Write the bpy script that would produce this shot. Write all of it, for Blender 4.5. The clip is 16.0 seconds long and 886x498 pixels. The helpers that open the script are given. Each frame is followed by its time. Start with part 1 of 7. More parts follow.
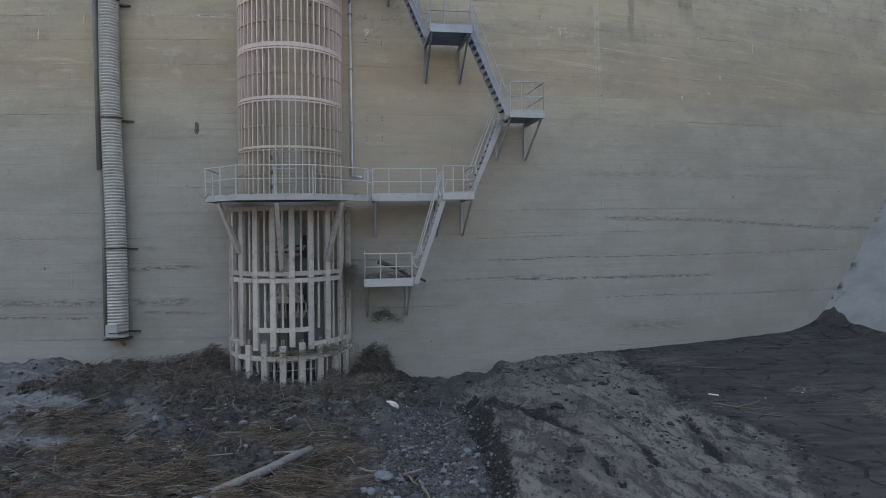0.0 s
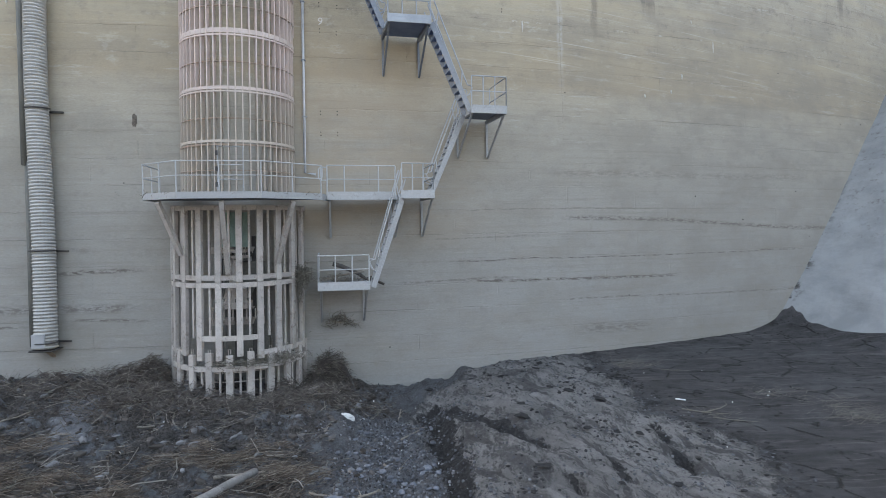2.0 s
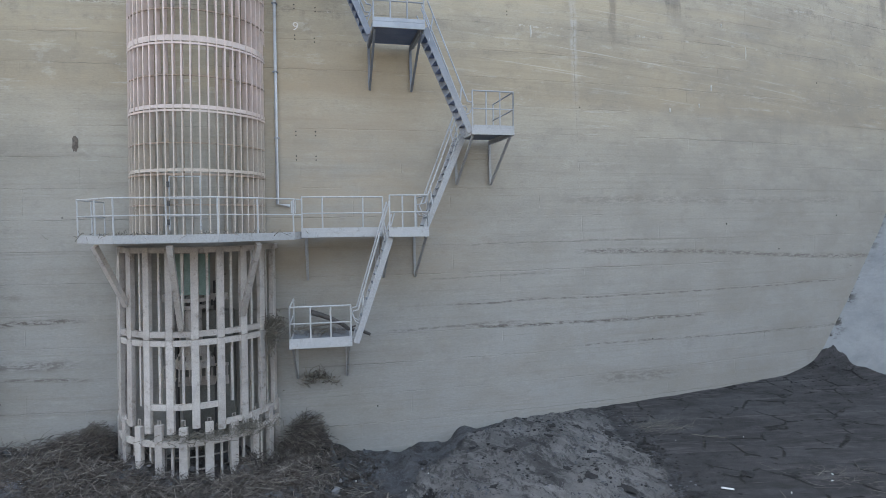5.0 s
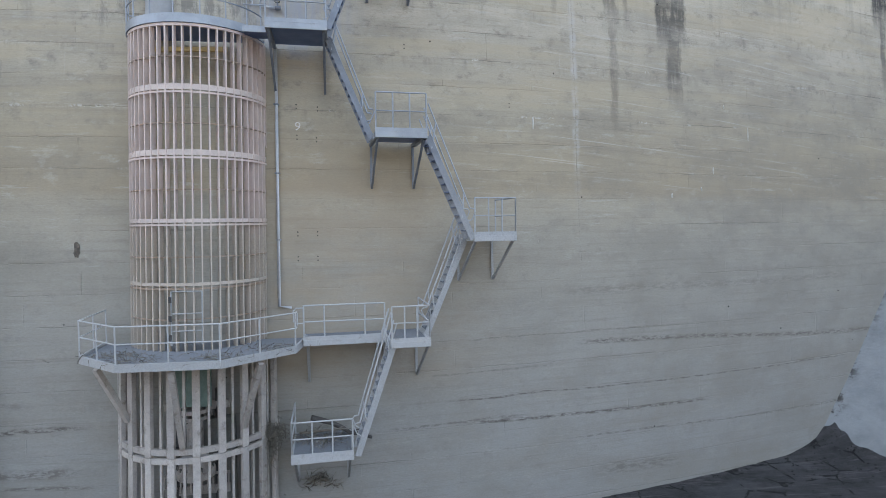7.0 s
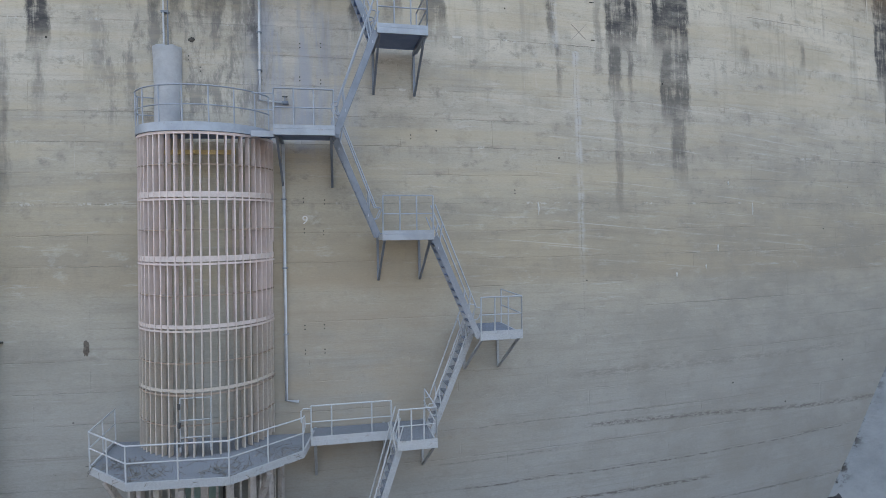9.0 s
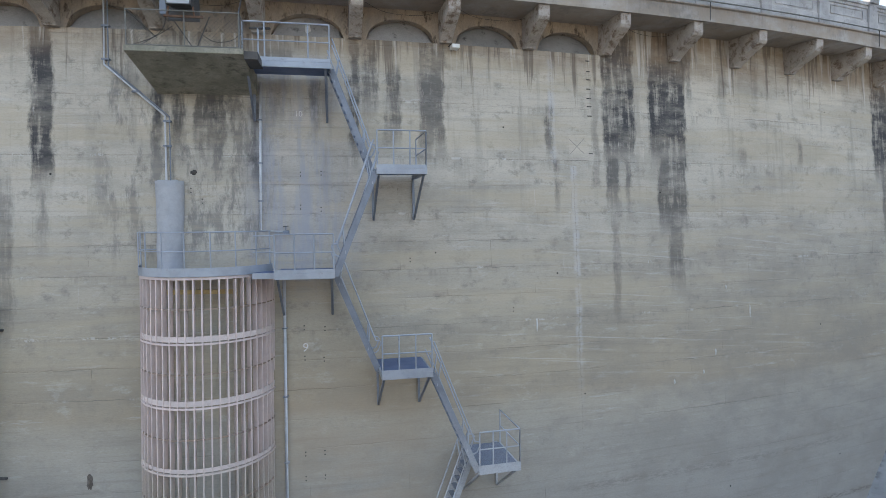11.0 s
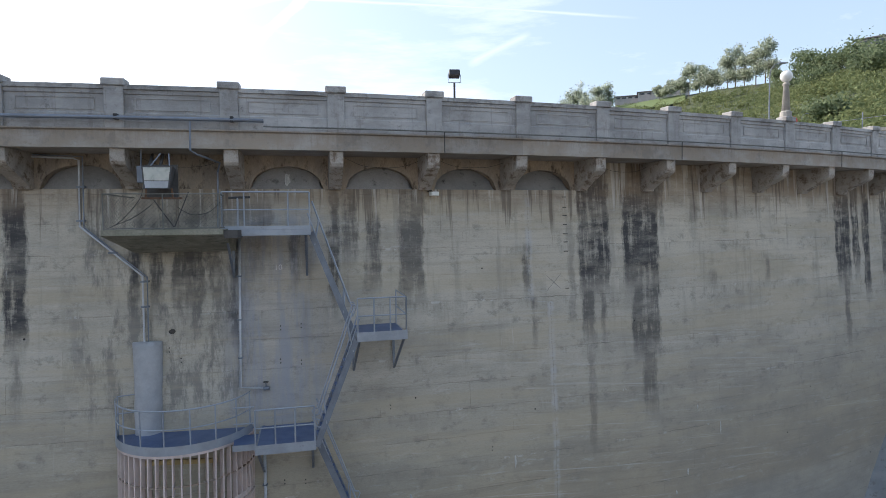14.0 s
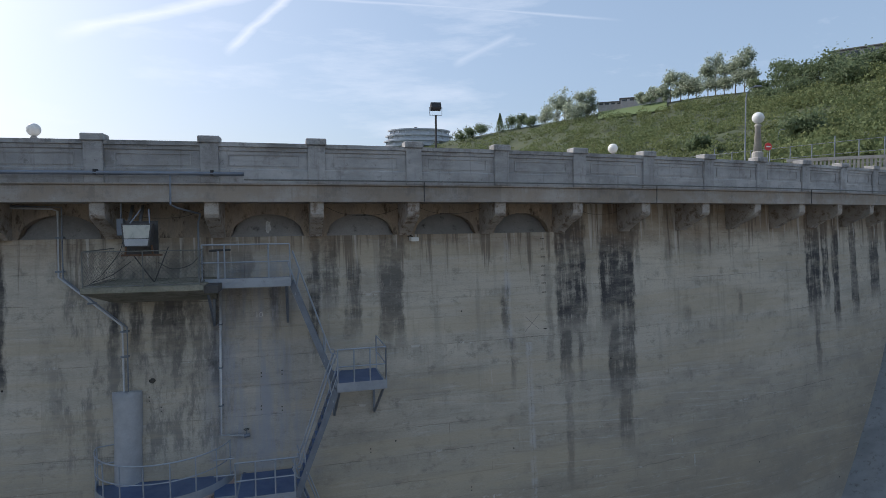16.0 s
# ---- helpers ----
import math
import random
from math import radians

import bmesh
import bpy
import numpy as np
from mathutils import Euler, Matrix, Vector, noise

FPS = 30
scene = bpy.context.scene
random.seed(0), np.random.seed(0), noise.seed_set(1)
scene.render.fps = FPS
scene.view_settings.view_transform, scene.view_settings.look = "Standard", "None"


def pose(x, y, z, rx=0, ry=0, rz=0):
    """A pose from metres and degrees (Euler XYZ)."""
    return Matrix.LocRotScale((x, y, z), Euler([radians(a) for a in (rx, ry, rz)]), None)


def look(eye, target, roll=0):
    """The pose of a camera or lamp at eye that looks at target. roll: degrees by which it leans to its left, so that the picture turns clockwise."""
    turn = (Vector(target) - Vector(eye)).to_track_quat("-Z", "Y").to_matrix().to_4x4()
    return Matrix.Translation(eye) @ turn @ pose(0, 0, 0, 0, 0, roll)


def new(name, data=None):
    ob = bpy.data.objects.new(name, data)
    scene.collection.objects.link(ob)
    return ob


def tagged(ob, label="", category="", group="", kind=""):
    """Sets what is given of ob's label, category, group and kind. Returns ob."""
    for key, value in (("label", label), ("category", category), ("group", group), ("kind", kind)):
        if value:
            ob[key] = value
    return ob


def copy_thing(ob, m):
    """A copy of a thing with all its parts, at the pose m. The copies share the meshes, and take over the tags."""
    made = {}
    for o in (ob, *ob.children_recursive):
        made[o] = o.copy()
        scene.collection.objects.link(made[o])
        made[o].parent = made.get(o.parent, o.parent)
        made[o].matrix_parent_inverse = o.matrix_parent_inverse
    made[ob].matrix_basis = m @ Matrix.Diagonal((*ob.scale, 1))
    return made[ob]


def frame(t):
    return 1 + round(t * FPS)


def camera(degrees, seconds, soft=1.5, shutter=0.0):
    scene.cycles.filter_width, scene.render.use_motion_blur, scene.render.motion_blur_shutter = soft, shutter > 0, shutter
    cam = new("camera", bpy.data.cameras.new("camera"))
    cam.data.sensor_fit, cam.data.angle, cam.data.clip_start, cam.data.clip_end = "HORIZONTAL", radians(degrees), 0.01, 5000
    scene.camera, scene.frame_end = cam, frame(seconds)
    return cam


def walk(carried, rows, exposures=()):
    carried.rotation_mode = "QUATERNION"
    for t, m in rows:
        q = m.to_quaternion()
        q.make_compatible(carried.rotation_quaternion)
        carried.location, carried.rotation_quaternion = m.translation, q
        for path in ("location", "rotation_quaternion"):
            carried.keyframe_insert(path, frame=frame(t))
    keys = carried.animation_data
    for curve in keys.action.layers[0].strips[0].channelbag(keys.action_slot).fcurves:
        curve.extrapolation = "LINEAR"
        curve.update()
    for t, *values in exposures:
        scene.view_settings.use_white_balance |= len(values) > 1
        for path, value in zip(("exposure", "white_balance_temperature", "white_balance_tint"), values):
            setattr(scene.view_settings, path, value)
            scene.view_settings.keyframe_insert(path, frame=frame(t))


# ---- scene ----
# ---- camera ----
cam = camera(75.49, 16.0, soft=0.75)
ROWS = [
    (0.0, 0.000, -0.000, 6.400, -0.000, -2.465, 0.647),
    (0.1, -0.014, -0.009, 6.404, -0.995, -2.468, 0.641),
    (0.2, -0.027, -0.018, 6.408, -1.872, -2.472, 0.636),
    (0.3, -0.037, -0.026, 6.411, -2.460, -2.475, 0.631),
    (0.4, -0.044, -0.033, 6.414, -2.840, -2.478, 0.628),
    (0.5, -0.046, -0.037, 6.416, -3.044, -2.481, 0.627),
    (1.0, 0.002, -0.043, 6.424, -3.473, -2.495, 0.659),
    (1.5, 0.064, 0.242, 6.428, -3.650, -2.515, 0.654),
    (2.0, 0.116, 1.127, 6.428, -3.818, -2.572, 0.678),
    (2.5, 0.271, 2.606, 6.479, -3.637, -2.636, 0.734),
    (3.0, 0.382, 3.995, 6.546, -3.585, -2.661, 0.701),
    (5.5, 0.501, 4.749, 8.729, -3.926, -2.669, 0.705),
    (6.0, 0.474, 4.842, 9.766, -3.953, -2.726, 0.642),
    (6.5, 0.471, 4.895, 10.664, -3.926, -2.681, 0.610),
    (7.0, 0.475, 4.894, 11.547, -3.868, -2.609, 0.610),
    (7.5, 0.421, 4.899, 12.470, -3.887, -2.644, 0.571),
    (8.0, 0.392, 4.906, 13.295, -3.805, -2.592, 0.551),
    (8.5, 0.388, 4.913, 14.094, -3.681, -2.622, 0.544),
    (9.0, 0.352, 4.943, 15.001, -3.671, -2.656, 0.540),
    (9.5, 0.381, 4.943, 16.107, -3.582, -2.608, 0.550),
    (10.0, 0.418, 4.937, 17.344, -3.496, -2.621, 0.557),
    (12.5, 0.565, 4.909, 22.699, -3.551, -2.587, 0.632),
    (13.0, 0.556, 4.932, 23.571, -4.562, -2.620, 0.583),
    (13.5, 0.479, 4.956, 24.652, -5.635, -2.611, 0.617),
    (14.0, 0.449, 4.924, 25.502, -5.808, -2.654, 0.632),
    (14.5, 0.459, 4.833, 26.245, -5.982, -2.767, 0.552),
    (15.0, 0.506, 4.685, 27.007, -6.179, -2.670, 0.563),
    (15.5, 0.594, 4.608, 27.311, -6.569, -2.643, 0.544),
    (16.0, 0.644, 4.644, 27.320, -7.316, -2.668, 0.531),
]
EXPOSURES = [(0.0, 0.70, 7000.0, 15.0), (0.2, 0.82, 7000.0, 15.0), (0.5, 0.90, 7000.0, 15.0), (1.0, 1.05, 7000.0, 15.0), (2.5, 1.52, 6950.0, 15.0), (3.0, 1.55, 6950.0, 15.0), (5.5, 1.40, 6850.0, 15.0), (9.0, 1.14, 6550.0, 15.0), (10.0, 1.10, 6500.0, 15.0), (12.5, 0.84, 6400.0, 15.0), (13.5, 0.45, 6350.0, 15.0), (14.5, 0.10, 6250.0, 15.0), (16.0, -0.43, 6000.0, 13.0)]
walk(cam, [(t, pose(x, y, z, 90 + pitch, roll, yaw)) for t, x, y, z, yaw, pitch, roll in ROWS], EXPOSURES)

# ---- light: low sun behind the dam, clear sky ----
SUN_AZ, SUN_EL = -55.0, 39.0
world = bpy.data.worlds.new("sky")
scene.world = world
world.use_nodes = True
wn = world.node_tree
sky = wn.nodes.new("ShaderNodeTexSky")
sky.sky_type, sky.sun_disc = "NISHITA", False
sky.sun_elevation, sky.sun_rotation = radians(SUN_EL), radians(SUN_AZ)
sky.air_density, sky.dust_density, sky.ozone_density = 1.0, 2.8, 0.2
way = wn.nodes.new("ShaderNodeTexCoord")
stretch = wn.nodes.new("ShaderNodeMapping")
stretch.inputs["Scale"].default_value, stretch.inputs["Rotation"].default_value = (1.6, 5.0, 9.0), (0.2, 0.5, 0.3)
wisps = wn.nodes.new("ShaderNodeTexNoise")
wisps.inputs["Scale"].default_value, wisps.inputs["Detail"].default_value, wisps.inputs["Roughness"].default_value = 1.4, 8.0, 0.62
cut = wn.nodes.new("ShaderNodeMapRange")
for k, v in enumerate((0.54, 0.84, 0.0, 0.5)):
    cut.inputs[k + 1].default_value = v
veil = wn.nodes.new("ShaderNodeMix")
veil.data_type = "RGBA"
veil.inputs[7].default_value = (10.6, 10.6, 10.7, 1)
# each: from, to, half width, strength
TRAILS = [((-0.431, 0.863, 0.262), (-0.129, 0.922, 0.365), 0.012, 0.55), ((-0.22, 0.939, 0.263), (-0.094, 0.921, 0.377), 0.009, 0.5), ((0.14, 0.955, 0.26), (0.242, 0.922, 0.304), 0.008, 0.2), ((-0.211, 0.913, 0.349), (0.4, 0.862, 0.312), 0.003, 0.22)]


def sky_node(kind, op, *slots):
    n = wn.nodes.new("ShaderNode" + kind)
    n.operation = op
    for slot, v in zip(n.inputs, slots):
        if isinstance(v, bpy.types.NodeSocket):
            wn.links.new(v, slot)
        else:
            slot.default_value = v
    return n


def trail(a, b, wide, strength):
    """A thin vapour trail across the sky between two directions, frayed by the wisps; how much of it lies here."""
    a, b = Vector(a).normalized(), Vector(b).normalized()
    across, middle = a.cross(b).normalized(), (a + b).normalized()
    side = sky_node("VectorMath", "DOT_PRODUCT", way.outputs["Generated"], tuple(across)).outputs["Value"]
    near = sky_node("VectorMath", "DOT_PRODUCT", way.outputs["Generated"], tuple(middle)).outputs["Value"]
    frayed = sky_node("Math", "MULTIPLY_ADD", sky_node("Math", "SUBTRACT", wisps.outputs["Fac"], 0.5).outputs[0], wide * 3.0, side).outputs[0]
    thin = sky_node("Math", "SUBTRACT", 1.0, sky_node("Math", "DIVIDE", sky_node("Math", "ABSOLUTE", frayed).outputs[0], wide).outputs[0]).outputs[0]
    end = math.cos(a.angle(b) / 2)
    along_it = sky_node("Math", "DIVIDE", sky_node("Math", "SUBTRACT", near, end).outputs[0], (1 - end) * 0.5).outputs[0]
    both = sky_node("Math", "MULTIPLY", thin, along_it)
    for n in (thin.node, along_it.node):
        n.use_clamp = True
    return sky_node("Math", "MULTIPLY", both.outputs[0], strength).outputs[0]


haze = wn.nodes.new("ShaderNodeMix")
haze.data_type = "RGBA"
haze.inputs[0].default_value, haze.inputs[7].default_value = 0.25, (8.45, 10.9, 13.1, 1)
wn.links.new(sky.outputs[0], haze.inputs[6])
cover = cut.outputs[0]
for ends in TRAILS:
    cover = sky_node("Math", "MAXIMUM", cover, trail(*ends)).outputs[0]
for a, b in ((way.outputs["Generated"], stretch.inputs[0]), (stretch.outputs[0], wisps.inputs[0]), (wisps.outputs["Fac"], cut.inputs[0]), (cover, veil.inputs[0]), (haze.outputs[2], veil.inputs[6]), (veil.outputs[2], wn.nodes["Background"].inputs[0])):
    wn.links.new(a, b)
wn.nodes["Background"].inputs[1].default_value = 0.14
sun = new("sun", bpy.data.lights.new("sun", "SUN"))
sun.data.energy, sun.data.angle, sun.data.color = 4.5, radians(0.5), (1.0, 0.93, 0.82)
sun_from = Vector((math.sin(radians(SUN_AZ)) * math.cos(radians(SUN_EL)), math.cos(radians(SUN_AZ)) * math.cos(radians(SUN_EL)), math.sin(radians(SUN_EL))))
sun.matrix_world = look(sun_from * 200, (0, 0, 0))


# ---- materials ----
def node(m, kind, links=None, **values):
    n = m.node_tree.nodes.new("ShaderNode" + kind)
    for key, v in values.items():
        if key == "operation":
            n.operation = v
        elif key == "data_type":
            n.data_type = v
        elif key == "blend_type":
            n.blend_type = v
        elif key == "interpolation_type":
            n.interpolation_type = v
        elif key == "layer_name":
            n.layer_name = v
        elif key == "feature":
            n.feature = v
    for key, v in (links or {}).items():
        slot = n.inputs[key]
        if isinstance(v, bpy.types.NodeSocket):
            m.node_tree.links.new(v, slot)
        else:
            slot.default_value = v
    return n


def material(name):
    m = bpy.data.materials.new(name)
    m.use_nodes = True
    return m, m.node_tree.nodes["Principled BSDF"]


def join(m, a, b):
    m.node_tree.links.new(a, b)


def mix(m, fac, a, b, blend="MIX"):
    n = node(m, "Mix", data_type="RGBA", blend_type=blend)
    for slot, v in ((n.inputs[0], fac), (n.inputs[6], a), (n.inputs[7], b)):
        if isinstance(v, bpy.types.NodeSocket):
            m.node_tree.links.new(v, slot)
        else:
            slot.default_value = v if isinstance(v, (int, float)) else (*v, 1)
    return n.outputs[2]


def calc(m, op, a, b=0.0, c=0.0):
    n = node(m, "Math", operation=op)
    for slot, v in zip(n.inputs, (a, b, c)):
        if isinstance(v, bpy.types.NodeSocket):
            m.node_tree.links.new(v, slot)
        else:
            slot.default_value = v
    return n.outputs[0]


def span(m, x, lo, hi, a=0.0, b=1.0):
    """x from lo..hi to a..b, clamped and smooth."""
    n = node(m, "MapRange", interpolation_type="SMOOTHSTEP")
    for slot, v in zip(n.inputs, (x, lo, hi, a, b)):
        if isinstance(v, bpy.types.NodeSocket):
            m.node_tree.links.new(v, slot)
        else:
            slot.default_value = v
    return n.outputs[0]


def noise_of(m, where, scale, detail=4.0, rough=0.6, stretch=(1, 1, 1), shift=(0, 0, 0)):
    mp = node(m, "Mapping", {"Vector": where, "Scale": stretch, "Location": shift})
    return node(m, "TexNoise", {"Vector": mp.outputs[0], "Scale": scale, "Detail": detail, "Roughness": rough}).outputs["Fac"]


def surface(name, base, other, scale=3.0, rough=0.8, metal=0.0, bump=0.3, bump_scale=40.0, grain=0.12, vary=0.0, stretch=(1, 1, 1), dirt=None, dirt_cut=(0.55, 0.7)):
    """A plain worn surface: two tones at a large scale, grain at a small one, relief; vary: from object to object."""
    m, p = material(name)
    co = node(m, "TexCoord").outputs["Object"]
    if vary:
        co = node(m, "VectorMath", {0: co, 1: node(m, "VectorMath", {0: (37.0, 23.0, 0.0), 3: node(m, "ObjectInfo").outputs["Random"]}, operation="SCALE").outputs[0]}).outputs[0]
    big = noise_of(m, co, scale, 5, 0.65, stretch)
    col = mix(m, span(m, big, 0.35, 0.65), base, other)
    fine = noise_of(m, co, bump_scale, 3, 0.7, stretch)
    col = mix(m, calc(m, "MULTIPLY", span(m, fine, 0.3, 0.7), grain * 2), col, tuple(c * 0.45 for c in base))
    if dirt:
        spots = noise_of(m, co, scale * 2.3, 6, 0.7, stretch, (5, 3, 1))
        col = mix(m, span(m, spots, *dirt_cut), col, dirt)
    if vary:
        r = node(m, "ObjectInfo").outputs["Random"]
        hsv = node(m, "HueSaturation", {"Value": span(m, r, 0, 1, 1 - vary, 1 + vary), "Color": col})
        col = hsv.outputs[0]
    join(m, col, p.inputs["Base Color"])
    join(m, span(m, big, 0.3, 0.7, max(0.05, rough - 0.1), min(1, rough + 0.1)), p.inputs["Roughness"])
    p.inputs["Metallic"].default_value = metal
    b = node(m, "Bump", {"Height": calc(m, "ADD", calc(m, "MULTIPLY", big, 0.5), fine), "Strength": bump, "Distance": 0.01})
    join(m, b.outputs[0], p.inputs["Normal"])
    return m


LIFT, LIFT0 = 1.09, -3.87
# dark growth below the crest, and shade painted behind the screen: metres along the face from the tower, half width,
# top, lowest end, strength
STREAKS_MAIN = [(16.78, 0.84, 40, 22, 1), (16.4, 0.36, 22.6, 19.6, 0.75), (16.42, 0.22, 20.2, 15.2, 0.4), (17.15, 0.15, 22.4, 19.9, 0.65), (19.3, 1.02, 40, 22.1, 1), (19.5, 0.84, 22.7, 18.9, 0.8), (19.55, 0.45, 19.6, 16.5, 0.65), (20.6, 0.22, 40, 24.8, 0.8), (15.6, 0.2, 25.5, 20.5, 0.4), (13.42, 0.22, 24.5, 22, 0.8), (13.68, 0.18, 22.3, 20, 0.65), (-5.65, 0.42, 40, 20.8, 1), (-5.6, 0.24, 21.2, 18.6, 0.5)]
STREAKS_MORE = [(-6.9, 0.35, 21.5, 15.5, 0.5), (34.15, 0.8, 40, 21.6, 1), (34.35, 0.3, 23, 18.2, 0.6), (35.5, 0.4, 40, 22.0, 1), (36.65, 0.42, 40, 20.8, 1), (38.9, 0.5, 40, 21, 0.9), (41.8, 0.75, 40, 22, 0.9), (44.5, 0.9, 40, 20, 0.9), (48, 0.9, 40, 20.5, 0.9), (23.6, 0.28, 22.95, 22.1, 0.85), (27.47, 0.22, 23.5, 22.1, 0.75), (31.3, 0.27, 23.3, 22.3, 0.6), (22.5, 0.3, 40, 24.2, 0.4)]
# last entry: the dim inside of the intake screen, put into the wall colour
STREAKS_LAST = [(24.6, 0.25, 40, 24.6, 0.4), (5.37, 0.26, 40, 21.8, 0.85), (5.95, 0.34, 40, 23.6, 0.8), (6.9, 0.34, 25.8, 22.6, 0.8), (8.45, 0.55, 40, 21.8, 0.75), (-1.77, 0.24, 25, 22.1, 0.9), (-1.03, 0.26, 25, 22, 0.8), (0.1, 0.6, 25, 22, 0.8), (1.68, 0.2, 25, 20.8, 0.8), (1, 0.3, 25, 22.6, 0.6), (-2.6, 0.3, 27, 24.5, 0.5), (3.9, 0.2, 25.2, 22.8, 0.6), (2.5, 0.3, 25.3, 23, 0.4), (0.7, 2.4, 26.95, 24.3, 0.5), (0.1, 2.2, 11.4, 6.6, 0.15)]
STREAKS = STREAKS_MAIN + STREAKS_MORE + STREAKS_LAST
# ragged scour lines low on the face: start, end, height at each, half thickness, strength
SCOURS = [(14.5, 32.0, 6.62, 5.95, 0.10, 0.75), (9.0, 29.5, 4.74, 4.78, 0.03, 0.8), (9.6, 20.6, 3.82, 3.68, 0.06, 0.85), (13.8, 30.0, 2.82, 2.60, 0.035, 0.6), (6.2, 12.0, 3.85, 3.95, 0.05, 0.5), (-7.2, -3.9, 4.62, 4.66, 0.09, 0.85), (-14.0, -4.0, 3.15, 3.2, 0.16, 0.6), (-6.6, -3.6, 2.72, 2.66, 0.06, 0.7),
          (-13.5, -8.3, 2.55, 2.5, 0.05, 0.8), (-6.8, -5.8, 5.6, 5.45, 0.10, 0.5), (15.0, 19.0, 1.35, 1.3, 0.22, 0.45), (9.5, 18.5, 7.0, 7.1, 0.035, 0.4), (14.0, 30.0, 8.7, 8.75, 0.16, 0.3), (8.0, 13.5, 5.7, 5.8, 0.03, 0.4)]


def dam_concrete(name):
    """Board-marked, water-stained mass concrete. UV in metres along the face and up it."""
    m, p = material(name)
    uv = node(m, "TexCoord").outputs["UV"]
    sep = node(m, "SeparateXYZ", {"Vector": uv})
    u, v = sep.outputs[0], sep.outputs[1]
    wob = calc(m, "MULTIPLY", calc(m, "SUBTRACT", noise_of(m, uv, 0.35, 4, 0.6, (0.3, 1, 1)), 0.5), 1.4)
    ramp = node(m, "ValToRGB", {"Fac": calc(m, "DIVIDE", calc(m, "ADD", v, wob), 30.0)})
    stops = [(0.0, (0.335, 0.335, 0.325)), (0.12, (0.35, 0.35, 0.335)), (0.26, (0.37, 0.36, 0.328)), (0.36, (0.405, 0.383, 0.328)), (0.412, (0.45, 0.408, 0.325)), (0.428, (0.415, 0.355, 0.26)), (0.475, (0.415, 0.36, 0.266)),
             (0.53, (0.45, 0.405, 0.315)), (0.66, (0.53, 0.49, 0.41)), (0.78, (0.61, 0.56, 0.465)), (0.93, (0.67, 0.61, 0.495))]
    el = ramp.color_ramp.elements
    while len(el) < len(stops):
        el.new(0.5)
    for e, (at, c) in zip(el, stops):
        e.position, e.color = at, (*c, 1)
    col = ramp.outputs[0]
    # one pour differs a little from the next
    row = calc(m, "FLOOR", calc(m, "DIVIDE", calc(m, "SUBTRACT", v, LIFT0), LIFT))
    ux = calc(m, "DIVIDE", calc(m, "ADD", u, calc(m, "MULTIPLY", row, 1.87)), 3.7)
    cell = node(m, "CombineXYZ", {"X": calc(m, "FLOOR", ux), "Y": row})
    tone = node(m, "TexWhiteNoise", {"Vector": cell.outputs[0]}).outputs["Value"]
    col = mix(m, calc(m, "MULTIPLY", tone, span(m, v, 12.0, 17.0, 0.14, 0.32)), col, (0.30, 0.28, 0.235))
    # board marks: thin and long
    boards = noise_of(m, uv, 1.0, 7, 0.7, (0.14, 4.5, 1))
    col = mix(m, span(m, boards, 0.50, 0.70, 0.0, 0.34), col, (0.24, 0.215, 0.175))
    wash = noise_of(m, uv, 1.0, 6, 0.65, (0.22, 0.75, 1), (17, 3, 0))
    col = mix(m, span(m, wash, 0.45, 0.72, 0.0, 0.38), col, (0.29, 0.265, 0.22))
    pale = noise_of(m, uv, 1.0, 7, 0.72, (0.35, 3.2, 1), (31, 7, 0))
    upper = span(m, v, 8.0, 14.0, 0.3, 1.0)
    col = mix(m, calc(m, "MULTIPLY", upper, span(m, pale, 0.56, 0.68, 0.0, 0.55)), col, (0.56, 0.545, 0.50))
    blot = noise_of(m, uv, 1.6, 8, 0.75, (0.8, 1.1, 1), (9, 60, 0))
    col = mix(m, calc(m, "MULTIPLY", span(m, blot, 0.52, 0.66), span(m, v, 12.0, 18.0, 0.26, 0.6)), col, (0.22, 0.205, 0.18))
    big = noise_of(m, uv, 0.55, 6, 0.65, (0.6, 1, 1), (70, 20, 0))
    col = mix(m, span(m, big, 0.42, 0.66, 0.0, 0.35), col, (0.25, 0.235, 0.20))
    dust = noise_of(m, uv, 1.0, 7, 0.75, (0.9, 1.6, 1), (55, 4, 0))
    col = mix(m, calc(m, "MULTIPLY", upper, span(m, dust, 0.55, 0.68, 0.0, 0.4)), col, (0.55, 0.53, 0.47))
    fine = noise_of(m, uv, 16.0, 6, 0.8, (0.5, 1.3, 1))
    col = mix(m, span(m, fine, 0.44, 0.72, 0.0, 0.33), col, (0.22, 0.205, 0.175))
    col = mix(m, span(m, fine, 0.44, 0.28, 0.0, 0.25), col, (0.60, 0.58, 0.53))
    wig = calc(m, "MULTIPLY", calc(m, "SUBTRACT", noise_of(m, uv, 2.2, 6, 0.7, (0.7, 0.25, 1), (12, 6, 0)), 0.5), 0.16)
    # lift joints, broken along their length, and staggered upright form joints
    part_v = calc(m, "FRACT", calc(m, "DIVIDE", calc(m, "ADD", calc(m, "SUBTRACT", v, LIFT0), wig), LIFT))
    lift = calc(m, "SUBTRACT", 0.5, calc(m, "ABSOLUTE", calc(m, "SUBTRACT", part_v, 0.5)))
    broken = noise_of(m, uv, 1.0, 7, 0.75, (0.16, 0.9, 1), (3, 90, 0))
    joint = calc(m, "MULTIPLY", span(m, lift, 0.018, 0.006), span(m, broken, 0.44, 0.62))
    halo = calc(m, "MULTIPLY", span(m, lift, 0.09, 0.0), span(m, broken, 0.5, 0.7))
    col = mix(m, calc(m, "MULTIPLY", halo, 0.28), col, (0.20, 0.18, 0.15))
